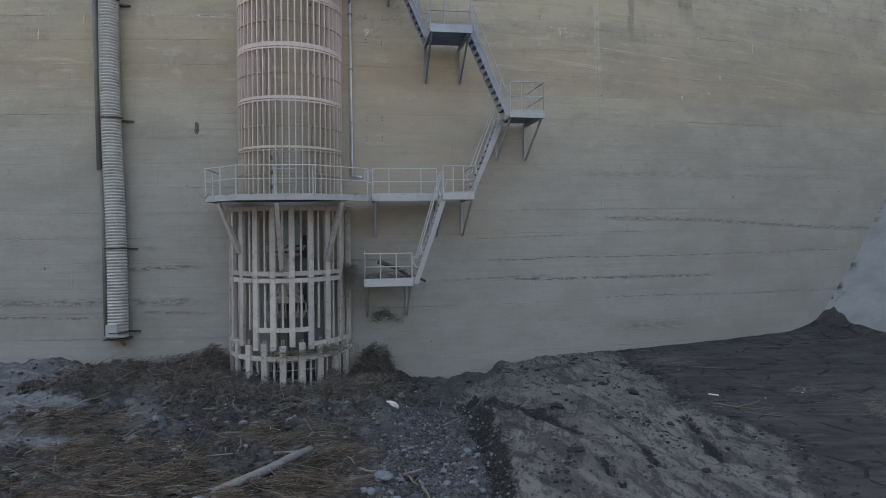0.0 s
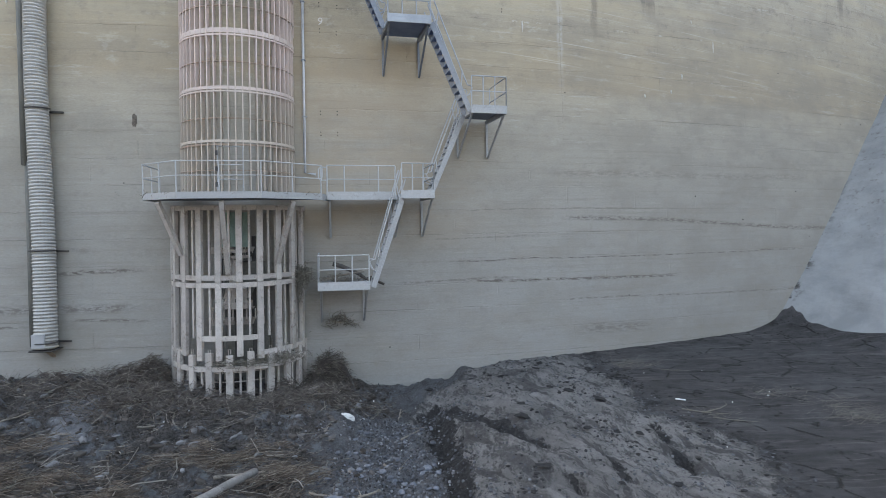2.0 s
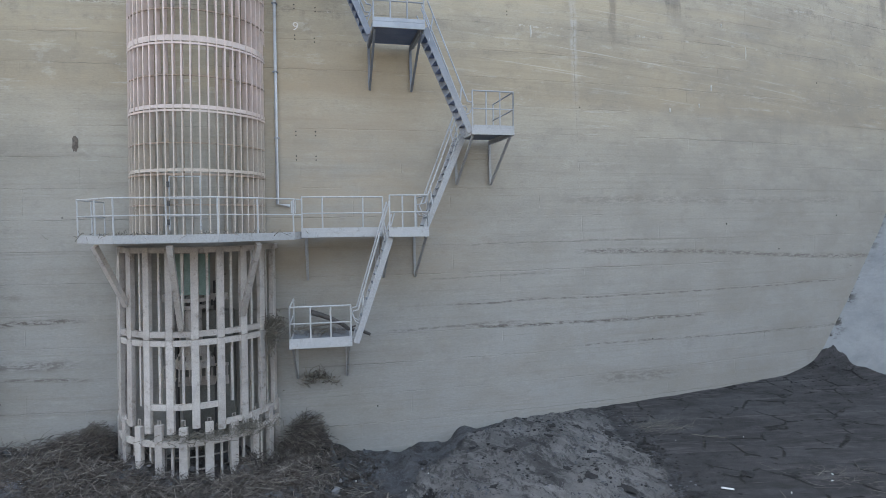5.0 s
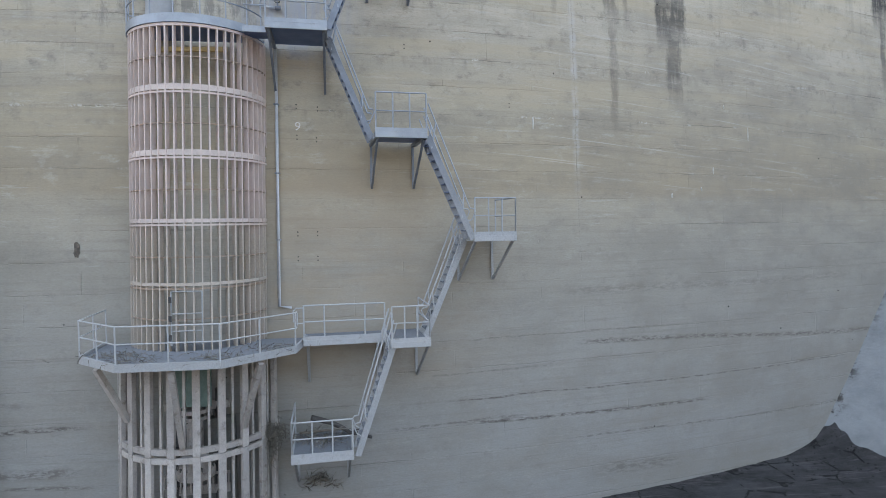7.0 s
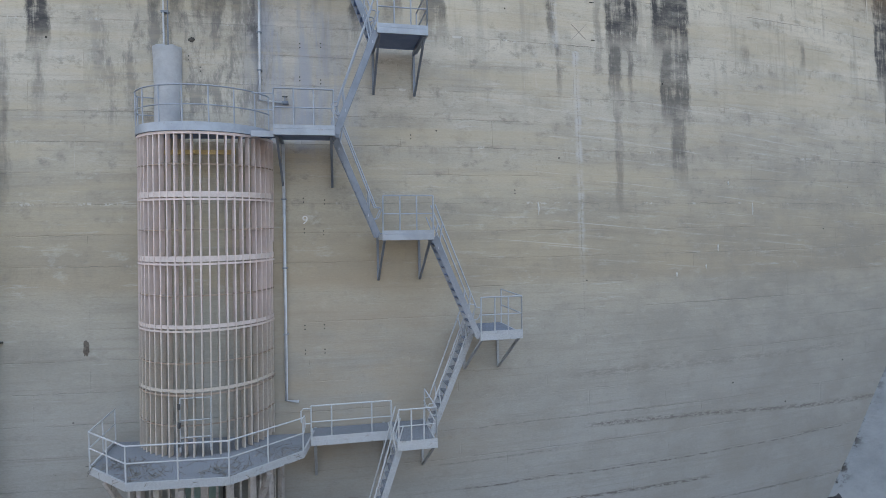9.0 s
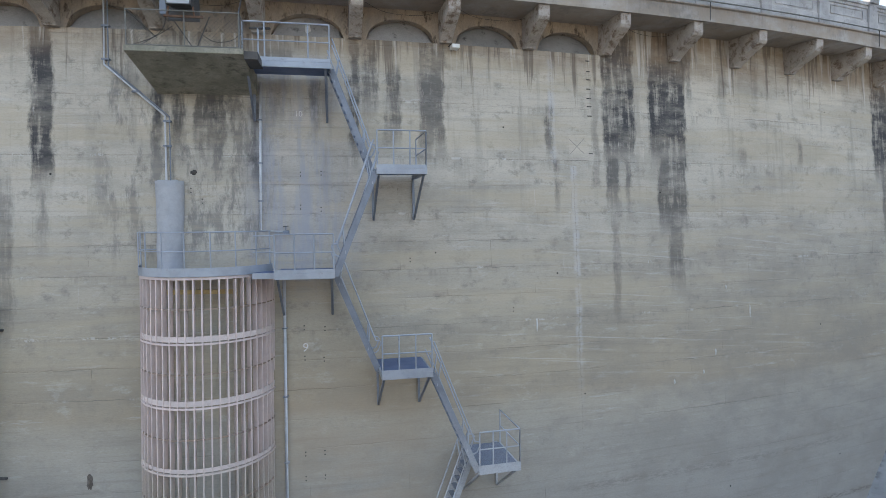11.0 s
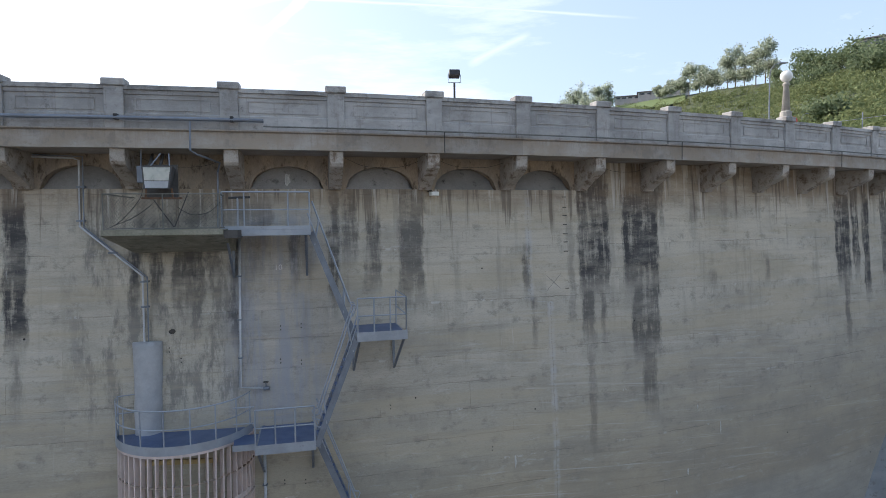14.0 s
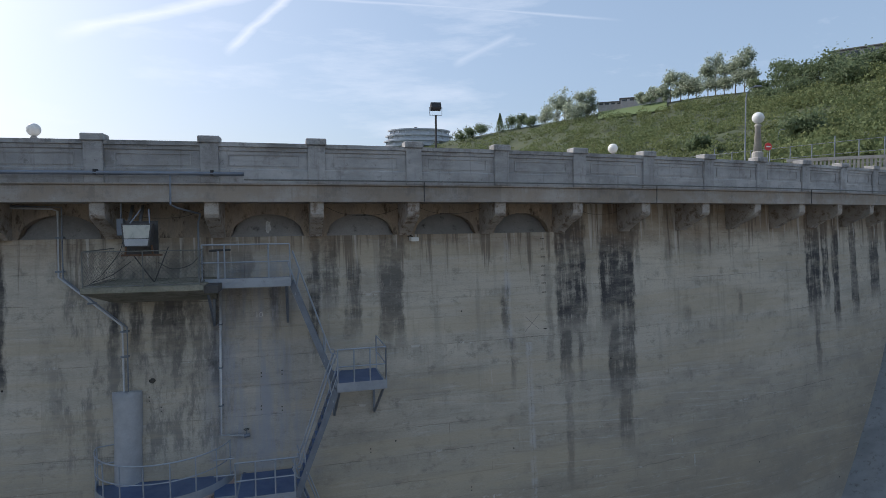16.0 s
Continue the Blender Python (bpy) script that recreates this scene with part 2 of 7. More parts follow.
    col = mix(m, calc(m, "MULTIPLY", joint, span(m, v, 11.0, 16.0, 0.25, 0.35)), col, (0.12, 0.108, 0.092))
    up = calc(m, "SUBTRACT", 0.5, calc(m, "ABSOLUTE", calc(m, "SUBTRACT", calc(m, "FRACT", ux), 0.5)))
    upj = calc(m, "MULTIPLY", span(m, up, 0.0055, 0.002), calc(m, "MULTIPLY", span(m, broken, 0.5, 0.58), span(m, tone, 0.35, 0.45)))
    col = mix(m, calc(m, "MULTIPLY", upj, span(m, v, 11.0, 16.0, 0.1, 0.35)), col, (0.11, 0.095, 0.08))
    # every second joint is a full lift: a sharper line, with soot hanging below it
    full = calc(m, "FRACT", calc(m, "DIVIDE", calc(m, "ADD", calc(m, "SUBTRACT", v, LIFT0), wig), 2 * LIFT))
    off = calc(m, "SUBTRACT", 0.5, calc(m, "ABSOLUTE", calc(m, "SUBTRACT", full, 0.5)))
    gaps = noise_of(m, uv, 1.0, 6, 0.75, (0.22, 0.6, 1), (63, 11, 0))
    line = calc(m, "MULTIPLY", span(m, off, 0.010, 0.003), span(m, gaps, 0.48, 0.62))
    col = mix(m, calc(m, "MULTIPLY", line, span(m, v, 10.0, 16.0, 0.25, 0.5)), col, (0.10, 0.09, 0.08))
    hang = calc(m, "MULTIPLY", span(m, full, 0.72, 1.0), span(m, noise_of(m, uv, 1.0, 6, 0.75, (2.4, 0.35, 1), (8, 31, 0)), 0.50, 0.68))
    col = mix(m, calc(m, "MULTIPLY", hang, span(m, v, 12.0, 18.0, 0.15, 0.5)), col, (0.20, 0.185, 0.16))
    lime = calc(m, "MULTIPLY", span(m, off, 0.035, 0.008), span(m, noise_of(m, uv, 1.0, 6, 0.8, (0.9, 0.8, 1), (28, 51, 0)), 0.57, 0.64))
    col = mix(m, calc(m, "MULTIPLY", lime, span(m, v, 12.0, 17.0, 0.1, 0.7)), col, (0.62, 0.61, 0.57))
    # hairlines between the boards, some level and some aslant
    hair = noise_of(m, uv, 1.0, 5, 0.75, (0.22, 15.0, 1), (4, 14, 0))
    col = mix(m, span(m, hair, 0.60, 0.70, 0.0, 0.3), col, (0.17, 0.155, 0.13))
    turned = node(m, "Mapping", {"Vector": uv, "Rotation": (0, 0, radians(5.0))}).outputs[0]
    slant = noise_of(m, turned, 1.0, 6, 0.75, (0.10, 5.5, 1), (71, 19, 0))
    aslant = calc(m, "MULTIPLY", span(m, u, 6.0, 14.0), calc(m, "MULTIPLY", span(m, v, 11.5, 14.0), span(m, v, 22.5, 19.0)))
    col = mix(m, calc(m, "MULTIPLY", aslant, span(m, slant, 0.57, 0.66, 0.0, 0.55)), col, (0.60, 0.575, 0.52))
    col = mix(m, calc(m, "MULTIPLY", aslant, span(m, slant, 0.43, 0.34, 0.0, 0.45)), col, (0.27, 0.235, 0.185))
    # rust-brown wash round the stair, streaky blue-grey tint below the balcony, smoky smears round the vent
    by_stair = calc(m, "MULTIPLY", calc(m, "MULTIPLY", span(m, u, 0.5, 3.0), span(m, u, 12.5, 6.0)), calc(m, "MULTIPLY", span(m, v, 4.5, 7.0), span(m, v, 16.0, 13.0)))
    col = mix(m, calc(m, "MULTIPLY", by_stair, span(m, wash, 0.30, 0.62, 0.08, 0.45)), col, (0.44, 0.355, 0.25))
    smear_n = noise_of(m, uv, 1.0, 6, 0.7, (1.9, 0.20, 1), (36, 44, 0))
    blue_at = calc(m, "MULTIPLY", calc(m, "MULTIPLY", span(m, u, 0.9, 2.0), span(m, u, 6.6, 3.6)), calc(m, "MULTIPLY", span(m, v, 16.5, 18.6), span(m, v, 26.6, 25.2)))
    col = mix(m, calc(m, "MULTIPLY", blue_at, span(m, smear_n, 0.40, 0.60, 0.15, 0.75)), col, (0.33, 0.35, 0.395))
    smoky = calc(m, "MULTIPLY", calc(m, "MULTIPLY", span(m, u, -4.6, -3.0), span(m, u, 3.2, 1.2)), calc(m, "MULTIPLY", span(m, v, 17.5, 19.5), span(m, v, 27.2, 25.4)))
    col = mix(m, calc(m, "MULTIPLY", smoky, span(m, noise_of(m, uv, 1.0, 7, 0.75, (1.5, 0.42, 1), (2, 61, 0)), 0.47, 0.60, 0.0, 0.7)), col, (0.17, 0.165, 0.155))
    # the long contraction joint, smeared with pale repair mortar
    jog = span(m, v, 22.05, 22.15, 14.52, 13.57)
    far = calc(m, "ABSOLUTE", calc(m, "SUBTRACT", calc(m, "ADD", u, calc(m, "MULTIPLY", calc(m, "SUBTRACT", broken, 0.5), 0.25)), jog))
    smear = calc(m, "MULTIPLY", span(m, far, 0.22, 0.06), span(m, v, 11.0, 17.0))
    col = mix(m, calc(m, "MULTIPLY", smear, span(m, blot, 0.40, 0.6, 0.05, 0.75)), col, (0.52, 0.52, 0.51))
    col = mix(m, calc(m, "MULTIPLY", span(m, far, 0.035, 0.008), calc(m, "MULTIPLY", span(m, v, 9.0, 15.0, 0.2, 1.0), span(m, fine, 0.46, 0.58, 0.05, 0.6))), col, (0.18, 0.17, 0.16))
    # scour lines
    rag = noise_of(m, uv, 3.0, 7, 0.8, (0.8, 2.6, 1), (2, 40, 0))
    for s1, s2, z1, z2, half, dark in SCOURS:
        zz = span(m, u, s1, s2, z1, z2)
        near = span(m, calc(m, "ABSOLUTE", calc(m, "SUBTRACT", v, calc(m, "ADD", zz, calc(m, "MULTIPLY", calc(m, "SUBTRACT", wash, 0.5), 0.3)))), half * 1.6, half * 0.3)
        ends = calc(m, "MULTIPLY", span(m, u, s1 - 0.6, s1 + 1.0), span(m, u, s2 + 0.6, s2 - 1.0))
        f = calc(m, "MULTIPLY", calc(m, "MULTIPLY", near, ends), span(m, rag, 0.44, 0.56, 0.0, dark))
        col = mix(m, f, col, (0.115, 0.10, 0.09))
    tan = noise_of(m, uv, 1.0, 6, 0.7, (0.09, 0.75, 1), (60, 33, 0))
    col = mix(m, calc(m, "MULTIPLY", span(m, v, 12.0, 16.0), span(m, tan, 0.46, 0.62, 0.0, 0.5)), col, (0.47, 0.405, 0.29))
    # dark growth running down from the crest, torn along the boards; the screen's inner shade too
    total = None
    torn = calc(m, "ADD", calc(m, "MULTIPLY", noise_of(m, uv, 1.0, 7, 0.75, (1.0, 2.6, 1), (5, 22, 0)), 0.40), calc(m, "MULTIPLY", noise_of(m, uv, 1.0, 7, 0.75, (3.2, 0.30, 1), (11, 0, 0)), 0.60))
    edge = calc(m, "MULTIPLY", calc(m, "SUBTRACT", noise_of(m, uv, 1.5, 6, 0.7, (1.3, 0.5, 1)), 0.5), 0.9)
    for centre, half, top, low, dark in STREAKS:
        d = calc(m, "ADD", calc(m, "ABSOLUTE", calc(m, "SUBTRACT", u, centre)), edge)
        s = calc(m, "MULTIPLY", span(m, d, half + 0.04, half - 0.16), calc(m, "MULTIPLY", span(m, calc(m, "ADD", v, edge), low - 0.4, low + 1.5, 0.0, dark), span(m, v, top + 0.3, top - 0.3)))
        total = s if total is None else calc(m, "MAXIMUM", total, s)
    slats = noise_of(m, uv, 1.0, 6, 0.7, (0.4, 1.1, 1), (90, 1, 0))
    grow_shade = calc(m, "MULTIPLY", calc(m, "MULTIPLY", total, span(m, torn, 0.38, 0.52, 0.22, 1.0)), span(m, slats, 0.36, 0.58, 0.65, 1.0))
    col = mix(m, calc(m, "MULTIPLY", grow_shade, 0.95), col, (0.05, 0.051, 0.056))
    high = span(m, v, 17.0, 26.5)
    runs = noise_of(m, uv, 1.0, 5, 0.65, (1.6, 0.12, 1), (77, 3, 0))
    col = mix(m, calc(m, "MULTIPLY", high, span(m, runs, 0.53, 0.67, 0.0, 0.36)), col, (0.19, 0.175, 0.155))
    white = noise_of(m, uv, 1.0, 6, 0.75, (5.0, 0.32, 1), (140, 8, 0))
    col = mix(m, calc(m, "MULTIPLY", span(m, v, 11.0, 26.5, 0.1, 1.0), span(m, white, 0.64, 0.72, 0.0, 0.6)), col, (0.66, 0.65, 0.61))
    # brown wash under the slab, and dark and pale runs of uneven length below it
    under = span(m, v, 25.4, 27.2)
    col = mix(m, calc(m, "MULTIPLY", under, span(m, wash, 0.35, 0.6, 0.25, 0.7)), col, (0.31, 0.225, 0.15))
    rise = calc(m, "MULTIPLY", calc(m, "SUBTRACT", v, 27.0), 0.055)
    for shift, tone_c, most, cut_at in (((150, 2, 0), (0.13, 0.105, 0.085), 0.65, 0.50), ((210, 5, 0), (0.68, 0.65, 0.58), 0.55, 0.54)):
        fringe = calc(m, "ADD", noise_of(m, uv, 1.0, 5, 0.7, (2.6, 0.10, 1), shift), rise)
        col = mix(m, calc(m, "MULTIPLY", span(m, v, 20.5, 23.0), span(m, fringe, cut_at, cut_at + 0.09, 0.0, most)), col, tone_c)
    # darker towards the dam's far end: weaker light painted in, with a silt film
    shade_film = calc(m, "MULTIPLY", span(m, u, 11.0, 26.0), span(m, v, 23.0, 15.0))
    col = mix(m, calc(m, "MULTIPLY", shade_film, span(m, big, 0.30, 0.62, 0.18, 0.42)), col, (0.255, 0.24, 0.215))
    # bolt holes and pits
    vor = node(m, "TexVoronoi", {"Vector": uv, "Scale": 0.95, "Randomness": 1.0})
    pit = calc(m, "MULTIPLY", span(m, vor.outputs["Distance"], 0.045, 0.03), span(m, node(m, "SeparateColor", {"Color": vor.outputs["Color"]}).outputs[0], 0.70, 0.75))
    col = mix(m, pit, col, (0.05, 0.045, 0.04))
    join(m, col, p.inputs["Base Color"])
    p.inputs["Roughness"].default_value = 0.92
    p.inputs["Specular IOR Level"].default_value = 0.2
    h = calc(m, "ADD", calc(m, "MULTIPLY", boards, 0.6), calc(m, "SUBTRACT", calc(m, "MULTIPLY", fine, 0.6), calc(m, "ADD", joint, calc(m, "ADD", upj, pit))))
    join(m, node(m, "Bump", {"Height": h, "Strength": 0.6, "Distance": 0.025}).outputs[0], p.inputs["Normal"])
    return m


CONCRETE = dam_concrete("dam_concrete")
def crest_concrete():
    """Old weathered concrete: uneven tone, dark drips below each nosing, patches of dirt."""
    m, p = material("crest_concrete")
    co = node(m, "NewGeometry").outputs["Position"]
    z = node(m, "SeparateXYZ", {"Vector": co}).outputs[2]
    big, fine = noise_of(m, co, 0.7, 6, 0.65, (1, 1, 1.6)), noise_of(m, co, 26, 5, 0.75)
    col = mix(m, span(m, big, 0.35, 0.65), (0.44, 0.432, 0.422), (0.315, 0.31, 0.303))
    col = mix(m, span(m, noise_of(m, co, 1.0, 7, 0.75, (0.35, 0.35, 3.0), (7, 7, 7)), 0.52, 0.68, 0, 0.45), col, (0.22, 0.205, 0.19))
    col = mix(m, span(m, noise_of(m, co, 2.6, 7, 0.8), 0.58, 0.68, 0, 0.7), col, (0.15, 0.14, 0.13))
    run = noise_of(m, co, 1.0, 6, 0.7, (5.0, 5.0, 0.35), (3, 1, 2))
    col = mix(m, span(m, run, 0.55, 0.68, 0, 0.4), col, (0.18, 0.165, 0.15))
    drip = calc(m, "MULTIPLY", span(m, noise_of(m, co, 1.0, 5, 0.75, (9.0, 9.0, 0.6), (2, 8, 0)), 0.46, 0.58), calc(m, "MULTIPLY", span(m, z, 28.28, 28.62), span(m, z, 28.8, 28.68)))
    col = mix(m, calc(m, "MULTIPLY", drip, 0.3), col, (0.10, 0.085, 0.07))
    low = calc(m, "MULTIPLY", span(m, z, 28.78, 28.70), span(m, big, 0.30, 0.60, 0.4, 0.8))
    col = mix(m, low, col, (0.33, 0.27, 0.205))
    sooty = calc(m, "MULTIPLY", span(m, z, 29.75, 30.1), span(m, noise_of(m, co, 1.3, 6, 0.75, (1, 1, 1), (4, 9, 2)), 0.48, 0.6, 0, 0.6))
    col = mix(m, sooty, col, (0.13, 0.125, 0.12))
    blotched = noise_of(m, co, 1.1, 7, 0.75, (1, 1, 0.8), (12, 5, 7))
    col = mix(m, span(m, blotched, 0.52, 0.64, 0, 0.5), col, (0.20, 0.185, 0.17))
    col = mix(m, span(m, fine, 0.5, 0.75, 0, 0.3), col, (0.17, 0.165, 0.16))
    tint = node(m, "HueSaturation", {"Value": span(m, node(m, "ObjectInfo").outputs["Random"], 0, 1, 0.9, 1.1), "Color": col})
    join(m, tint.outputs[0], p.inputs["Base Color"])
    p.inputs["Roughness"].default_value = 0.92
    join(m, node(m, "Bump", {"Height": calc(m, "ADD", big, fine), "Strength": 0.5, "Distance": 0.015}).outputs[0], p.inputs["Normal"])
    return m


CREST = crest_concrete()
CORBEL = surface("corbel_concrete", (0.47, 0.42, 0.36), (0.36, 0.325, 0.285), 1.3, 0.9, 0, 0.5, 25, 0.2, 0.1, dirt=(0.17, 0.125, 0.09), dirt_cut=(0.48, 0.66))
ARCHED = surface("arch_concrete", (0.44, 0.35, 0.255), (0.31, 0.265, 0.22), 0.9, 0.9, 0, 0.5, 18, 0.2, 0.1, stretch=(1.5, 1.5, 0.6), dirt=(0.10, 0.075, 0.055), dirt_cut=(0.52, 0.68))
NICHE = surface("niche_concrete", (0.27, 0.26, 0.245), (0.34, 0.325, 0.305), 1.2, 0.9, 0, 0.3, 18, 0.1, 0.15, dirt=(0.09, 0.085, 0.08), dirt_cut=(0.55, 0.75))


def lined_steel(name, high, high2, low, low2, metal, rough):
    """Steel that is clean above an old water line and coated with dry pale silt below it."""
    m, p = material(name)
    co = node(m, "NewGeometry").outputs["Position"]
    z = node(m, "SeparateXYZ", {"Vector": co}).outputs[2]
    a, f = noise_of(m, co, 1.3, 5, 0.65), noise_of(m, co, 24, 5, 0.75)
    wear = noise_of(m, co, 5.0, 6, 0.75)
    top = mix(m, span(m, a, 0.35, 0.65), high, high2)
    top = mix(m, span(m, wear, 0.6, 0.72, 0, 0.5), top, (0.20, 0.15, 0.11))
    silt = mix(m, span(m, f, 0.35, 0.65), low, low2)
    silt = mix(m, span(m, wear, 0.56, 0.7, 0, 0.6), silt, (0.24, 0.215, 0.18))
    coat = span(m, calc(m, "ADD", z, calc(m, "MULTIPLY", calc(m, "SUBTRACT", wear, 0.5), 3.0)), 14.5, 9.5, 0.0, 1.0)
    join(m, mix(m, coat, top, silt), p.inputs["Base Color"])
    join(m, span(m, coat, 0, 1, metal, 0.0), p.inputs["Metallic"])
    join(m, span(m, coat, 0, 1, rough, 0.85), p.inputs["Roughness"])
    join(m, node(m, "Bump", {"Height": f, "Strength": 0.25, "Distance": 0.008}).outputs[0], p.inputs["Normal"])
    return m


GALV = lined_steel("galvanised_steel", (0.23, 0.258, 0.30), (0.175, 0.198, 0.235), (0.44, 0.455, 0.465), (0.35, 0.36, 0.365), 0.35, 0.5)
RAIL = lined_steel("galvanised_tube", (0.36, 0.395, 0.44), (0.29, 0.32, 0.36), (0.50, 0.515, 0.525), (0.41, 0.42, 0.425), 0.3, 0.45)
# blue above the water line: the sky's reflection put into the deck colour
GRATE = lined_steel("steel_deck", (0.10, 0.155, 0.30), (0.15, 0.21, 0.36), (0.27, 0.29, 0.32), (0.15, 0.16, 0.175), 0.5, 0.45)
PALE = surface("pale_pink_paint", (0.66, 0.57, 0.53), (0.58, 0.50, 0.46), 1.2, 0.7, 0, 0.2, 30, 0.12, 0.06, dirt=(0.42, 0.36, 0.31), dirt_cut=(0.55, 0.8))
def screen_paint():
    """Pale pink paint, coated with dry silt up to an old water line."""
    m, p = material("screen_paint")
    co = node(m, "TexCoord").outputs["Object"]
    z = node(m, "SeparateXYZ", {"Vector": co}).outputs[2]
    a, f = noise_of(m, co, 1.4, 6, 0.7), noise_of(m, co, 22, 5, 0.75)
    col = mix(m, span(m, a, 0.35, 0.65), (0.68, 0.575, 0.535), (0.59, 0.495, 0.46))
    col = mix(m, span(m, f, 0.5, 0.7, 0, 0.3), col, (0.50, 0.42, 0.38))
    coat = span(m, calc(m, "ADD", z, calc(m, "MULTIPLY", calc(m, "SUBTRACT", a, 0.5), 2.5)), 12.6, 10.6, 0.0, 0.8)
    col = mix(m, coat, col, mix(m, span(m, f, 0.4, 0.6), (0.52, 0.47, 0.40), (0.42, 0.375, 0.31)))
    join(m, col, p.inputs["Base Color"])
    p.inputs["Roughness"].default_value = 0.75
    join(m, node(m, "Bump", {"Height": f, "Strength": 0.3, "Distance": 0.01}).outputs[0], p.inputs["Normal"])
    return m


SCREEN = screen_paint()
GRIMY = surface("grimy_pipe", (0.15, 0.155, 0.14), (0.22, 0.22, 0.20), 1.4, 0.8, 0, 0.3, 25, 0.2)
DARK = surface("wet_dark_steel", (0.06, 0.06, 0.06), (0.11, 0.105, 0.10), 2.0, 0.7, 0.2, 0.3, 30)
SILTY = surface("silted_paint", (0.57, 0.535, 0.50), (0.46, 0.425, 0.395), 1.5, 0.85, 0, 0.5, 28, 0.2, 0.10, dirt=(0.28, 0.25, 0.22), dirt_cut=(0.52, 0.70))
RUSTY_HOOP = surface("rust_stained_hoop", (0.36, 0.27, 0.20), (0.27, 0.225, 0.185), 2.5, 0.85, 0, 0.3, 25, 0.15)
PALE_TUBE = surface("pale_galvanised_tube", (0.60, 0.62, 0.64), (0.50, 0.52, 0.55), 2.0, 0.5, 0.2, 0.15, 30, 0.08)
BLACK = surface("black_rubber", (0.02, 0.02, 0.022), (0.04, 0.04, 0.042), 4.0, 0.6, 0, 0.1, 40)
PIPE = surface("corrugated_steel", (0.42, 0.42, 0.405), (0.51, 0.51, 0.49), 1.5, 0.7, 0.1, 0.2, 30, 0.15, 0.05, dirt=(0.34, 0.32, 0.29))


# ---- building blocks ----
def mesh_of(name, bm):
    me = bpy.data.meshes.new(name)
    bmesh.ops.recalc_face_normals(bm, faces=bm.faces)
    bm.to_mesh(me)
    bm.free()
    return me


def part(name, bm, mat, parent, label="", smooth=False):
    me = bm if isinstance(bm, bpy.types.Mesh) else mesh_of(name, bm)
    if not me.materials:
        me.materials.append(mat)
    if smooth:
        for f in me.polygons:
            f.use_smooth = True
    ob = new(name, me)
    ob.parent = parent
    if label:
        tagged(ob, label)
    return ob


def thing(name, label, category, at=None, group="", kind=""):
    ob = new(name)
    ob.empty_display_size = 0.2
    if at is not None:
        ob.matrix_world = at
    return tagged(ob, label, category, group, kind)


def box(bm, lo, hi, m=None, bevel=0.0):
    c = [(a + b) / 2 for a, b in zip(lo, hi)]
    s = [max(abs(b - a), 1e-4) for a, b in zip(lo, hi)]
    mm = Matrix.Translation(c) @ Matrix.Diagonal((*s, 1))
    vs = bmesh.ops.create_cube(bm, size=1, matrix=(m @ mm) if m else mm)["verts"]
    if bevel:
        es = {e for v in vs for e in v.link_edges}
        bmesh.ops.bevel(bm, geom=list(es), offset=bevel, segments=1, affect="EDGES")
    return bm


def beam(bm, p, q, w, h, up=(0, 0, 1)):
    """A bar of section w x h from p to q; h along up as far as it goes."""
    p, q = Vector(p), Vector(q)
    d = q - p
    n = d.length
    d.normalize()
    side = d.cross(Vector(up))
    if side.length < 1e-4:
        side = d.cross(Vector((1, 0, 0)))
    side.normalize()
    top = side.cross(d)
    m = Matrix((side, d, top)).transposed().to_4x4()
    m.translation = (p + q) / 2
    bmesh.ops.create_cube(bm, size=1, matrix=m @ Matrix.Diagonal((w, n, h, 1)))
    return bm


def tube(bm, pts, r, n=8, cap=True):
    """A round bar through the points."""
    pts = [Vector(p) for p in pts]
    rings = []
    for i, p in enumerate(pts):
        a, b = pts[max(i - 1, 0)], pts[min(i + 1, len(pts) - 1)]
        d = (b - a).normalized()
        x = d.cross(Vector((0, 0, 1)) if abs(d.z) < 0.95 else Vector((0, 1, 0))).normalized()
        y = x.cross(d)
        rr = r[i] if isinstance(r, (list, tuple)) else r
        rings.append([bm.verts.new(p + (x * math.cos(t) + y * math.sin(t)) * rr) for t in (2 * math.pi * k / n for k in range(n))])
    for ra, rb in zip(rings, rings[1:]):
        for k in range(n):
            bm.faces.new((ra[k], ra[(k + 1) % n], rb[(k + 1) % n], rb[k]))
    if cap:
        bm.faces.new(rings[0])
        bm.faces.new(rings[-1][::-1])
    return bm


# ---- the dam's form: a battered cone about a far axis ----
AXIS = Vector((-17.822, 143.160, 0))
R15, BATTER = 117.690, 0.0709
A0 = radians(5.4)


def rad(z):
    return R15 - BATTER * (z - 15)


def face(s, o, z):
    """s metres along the face from the tower, o metres out from it, at height z."""
    a = A0 + s / R15
    r = rad(z) + o
    return Vector((AXIS.x + r * math.sin(a), AXIS.y - r * math.cos(a), z))


def face_at(s, z, o=0.0):
    """The pose of a thing on the face: x along it, y into it, z up."""
    m = Matrix.Rotation(A0 + s / R15, 4, "Z")
    m.translation = face(s, o, z)
    return m


def along(deg):
    return (radians(deg) - A0) * R15


ARCH_Z, SLAB_Z, TOP_Z = 26.84, 28.1, 28.75
BAY = radians(1.7375) * R15
FIRST = along(6.313)
# left end runs on unseen, so that the dam's shade covers the bed
LEFT, RIGHT = -76.0, 78.0


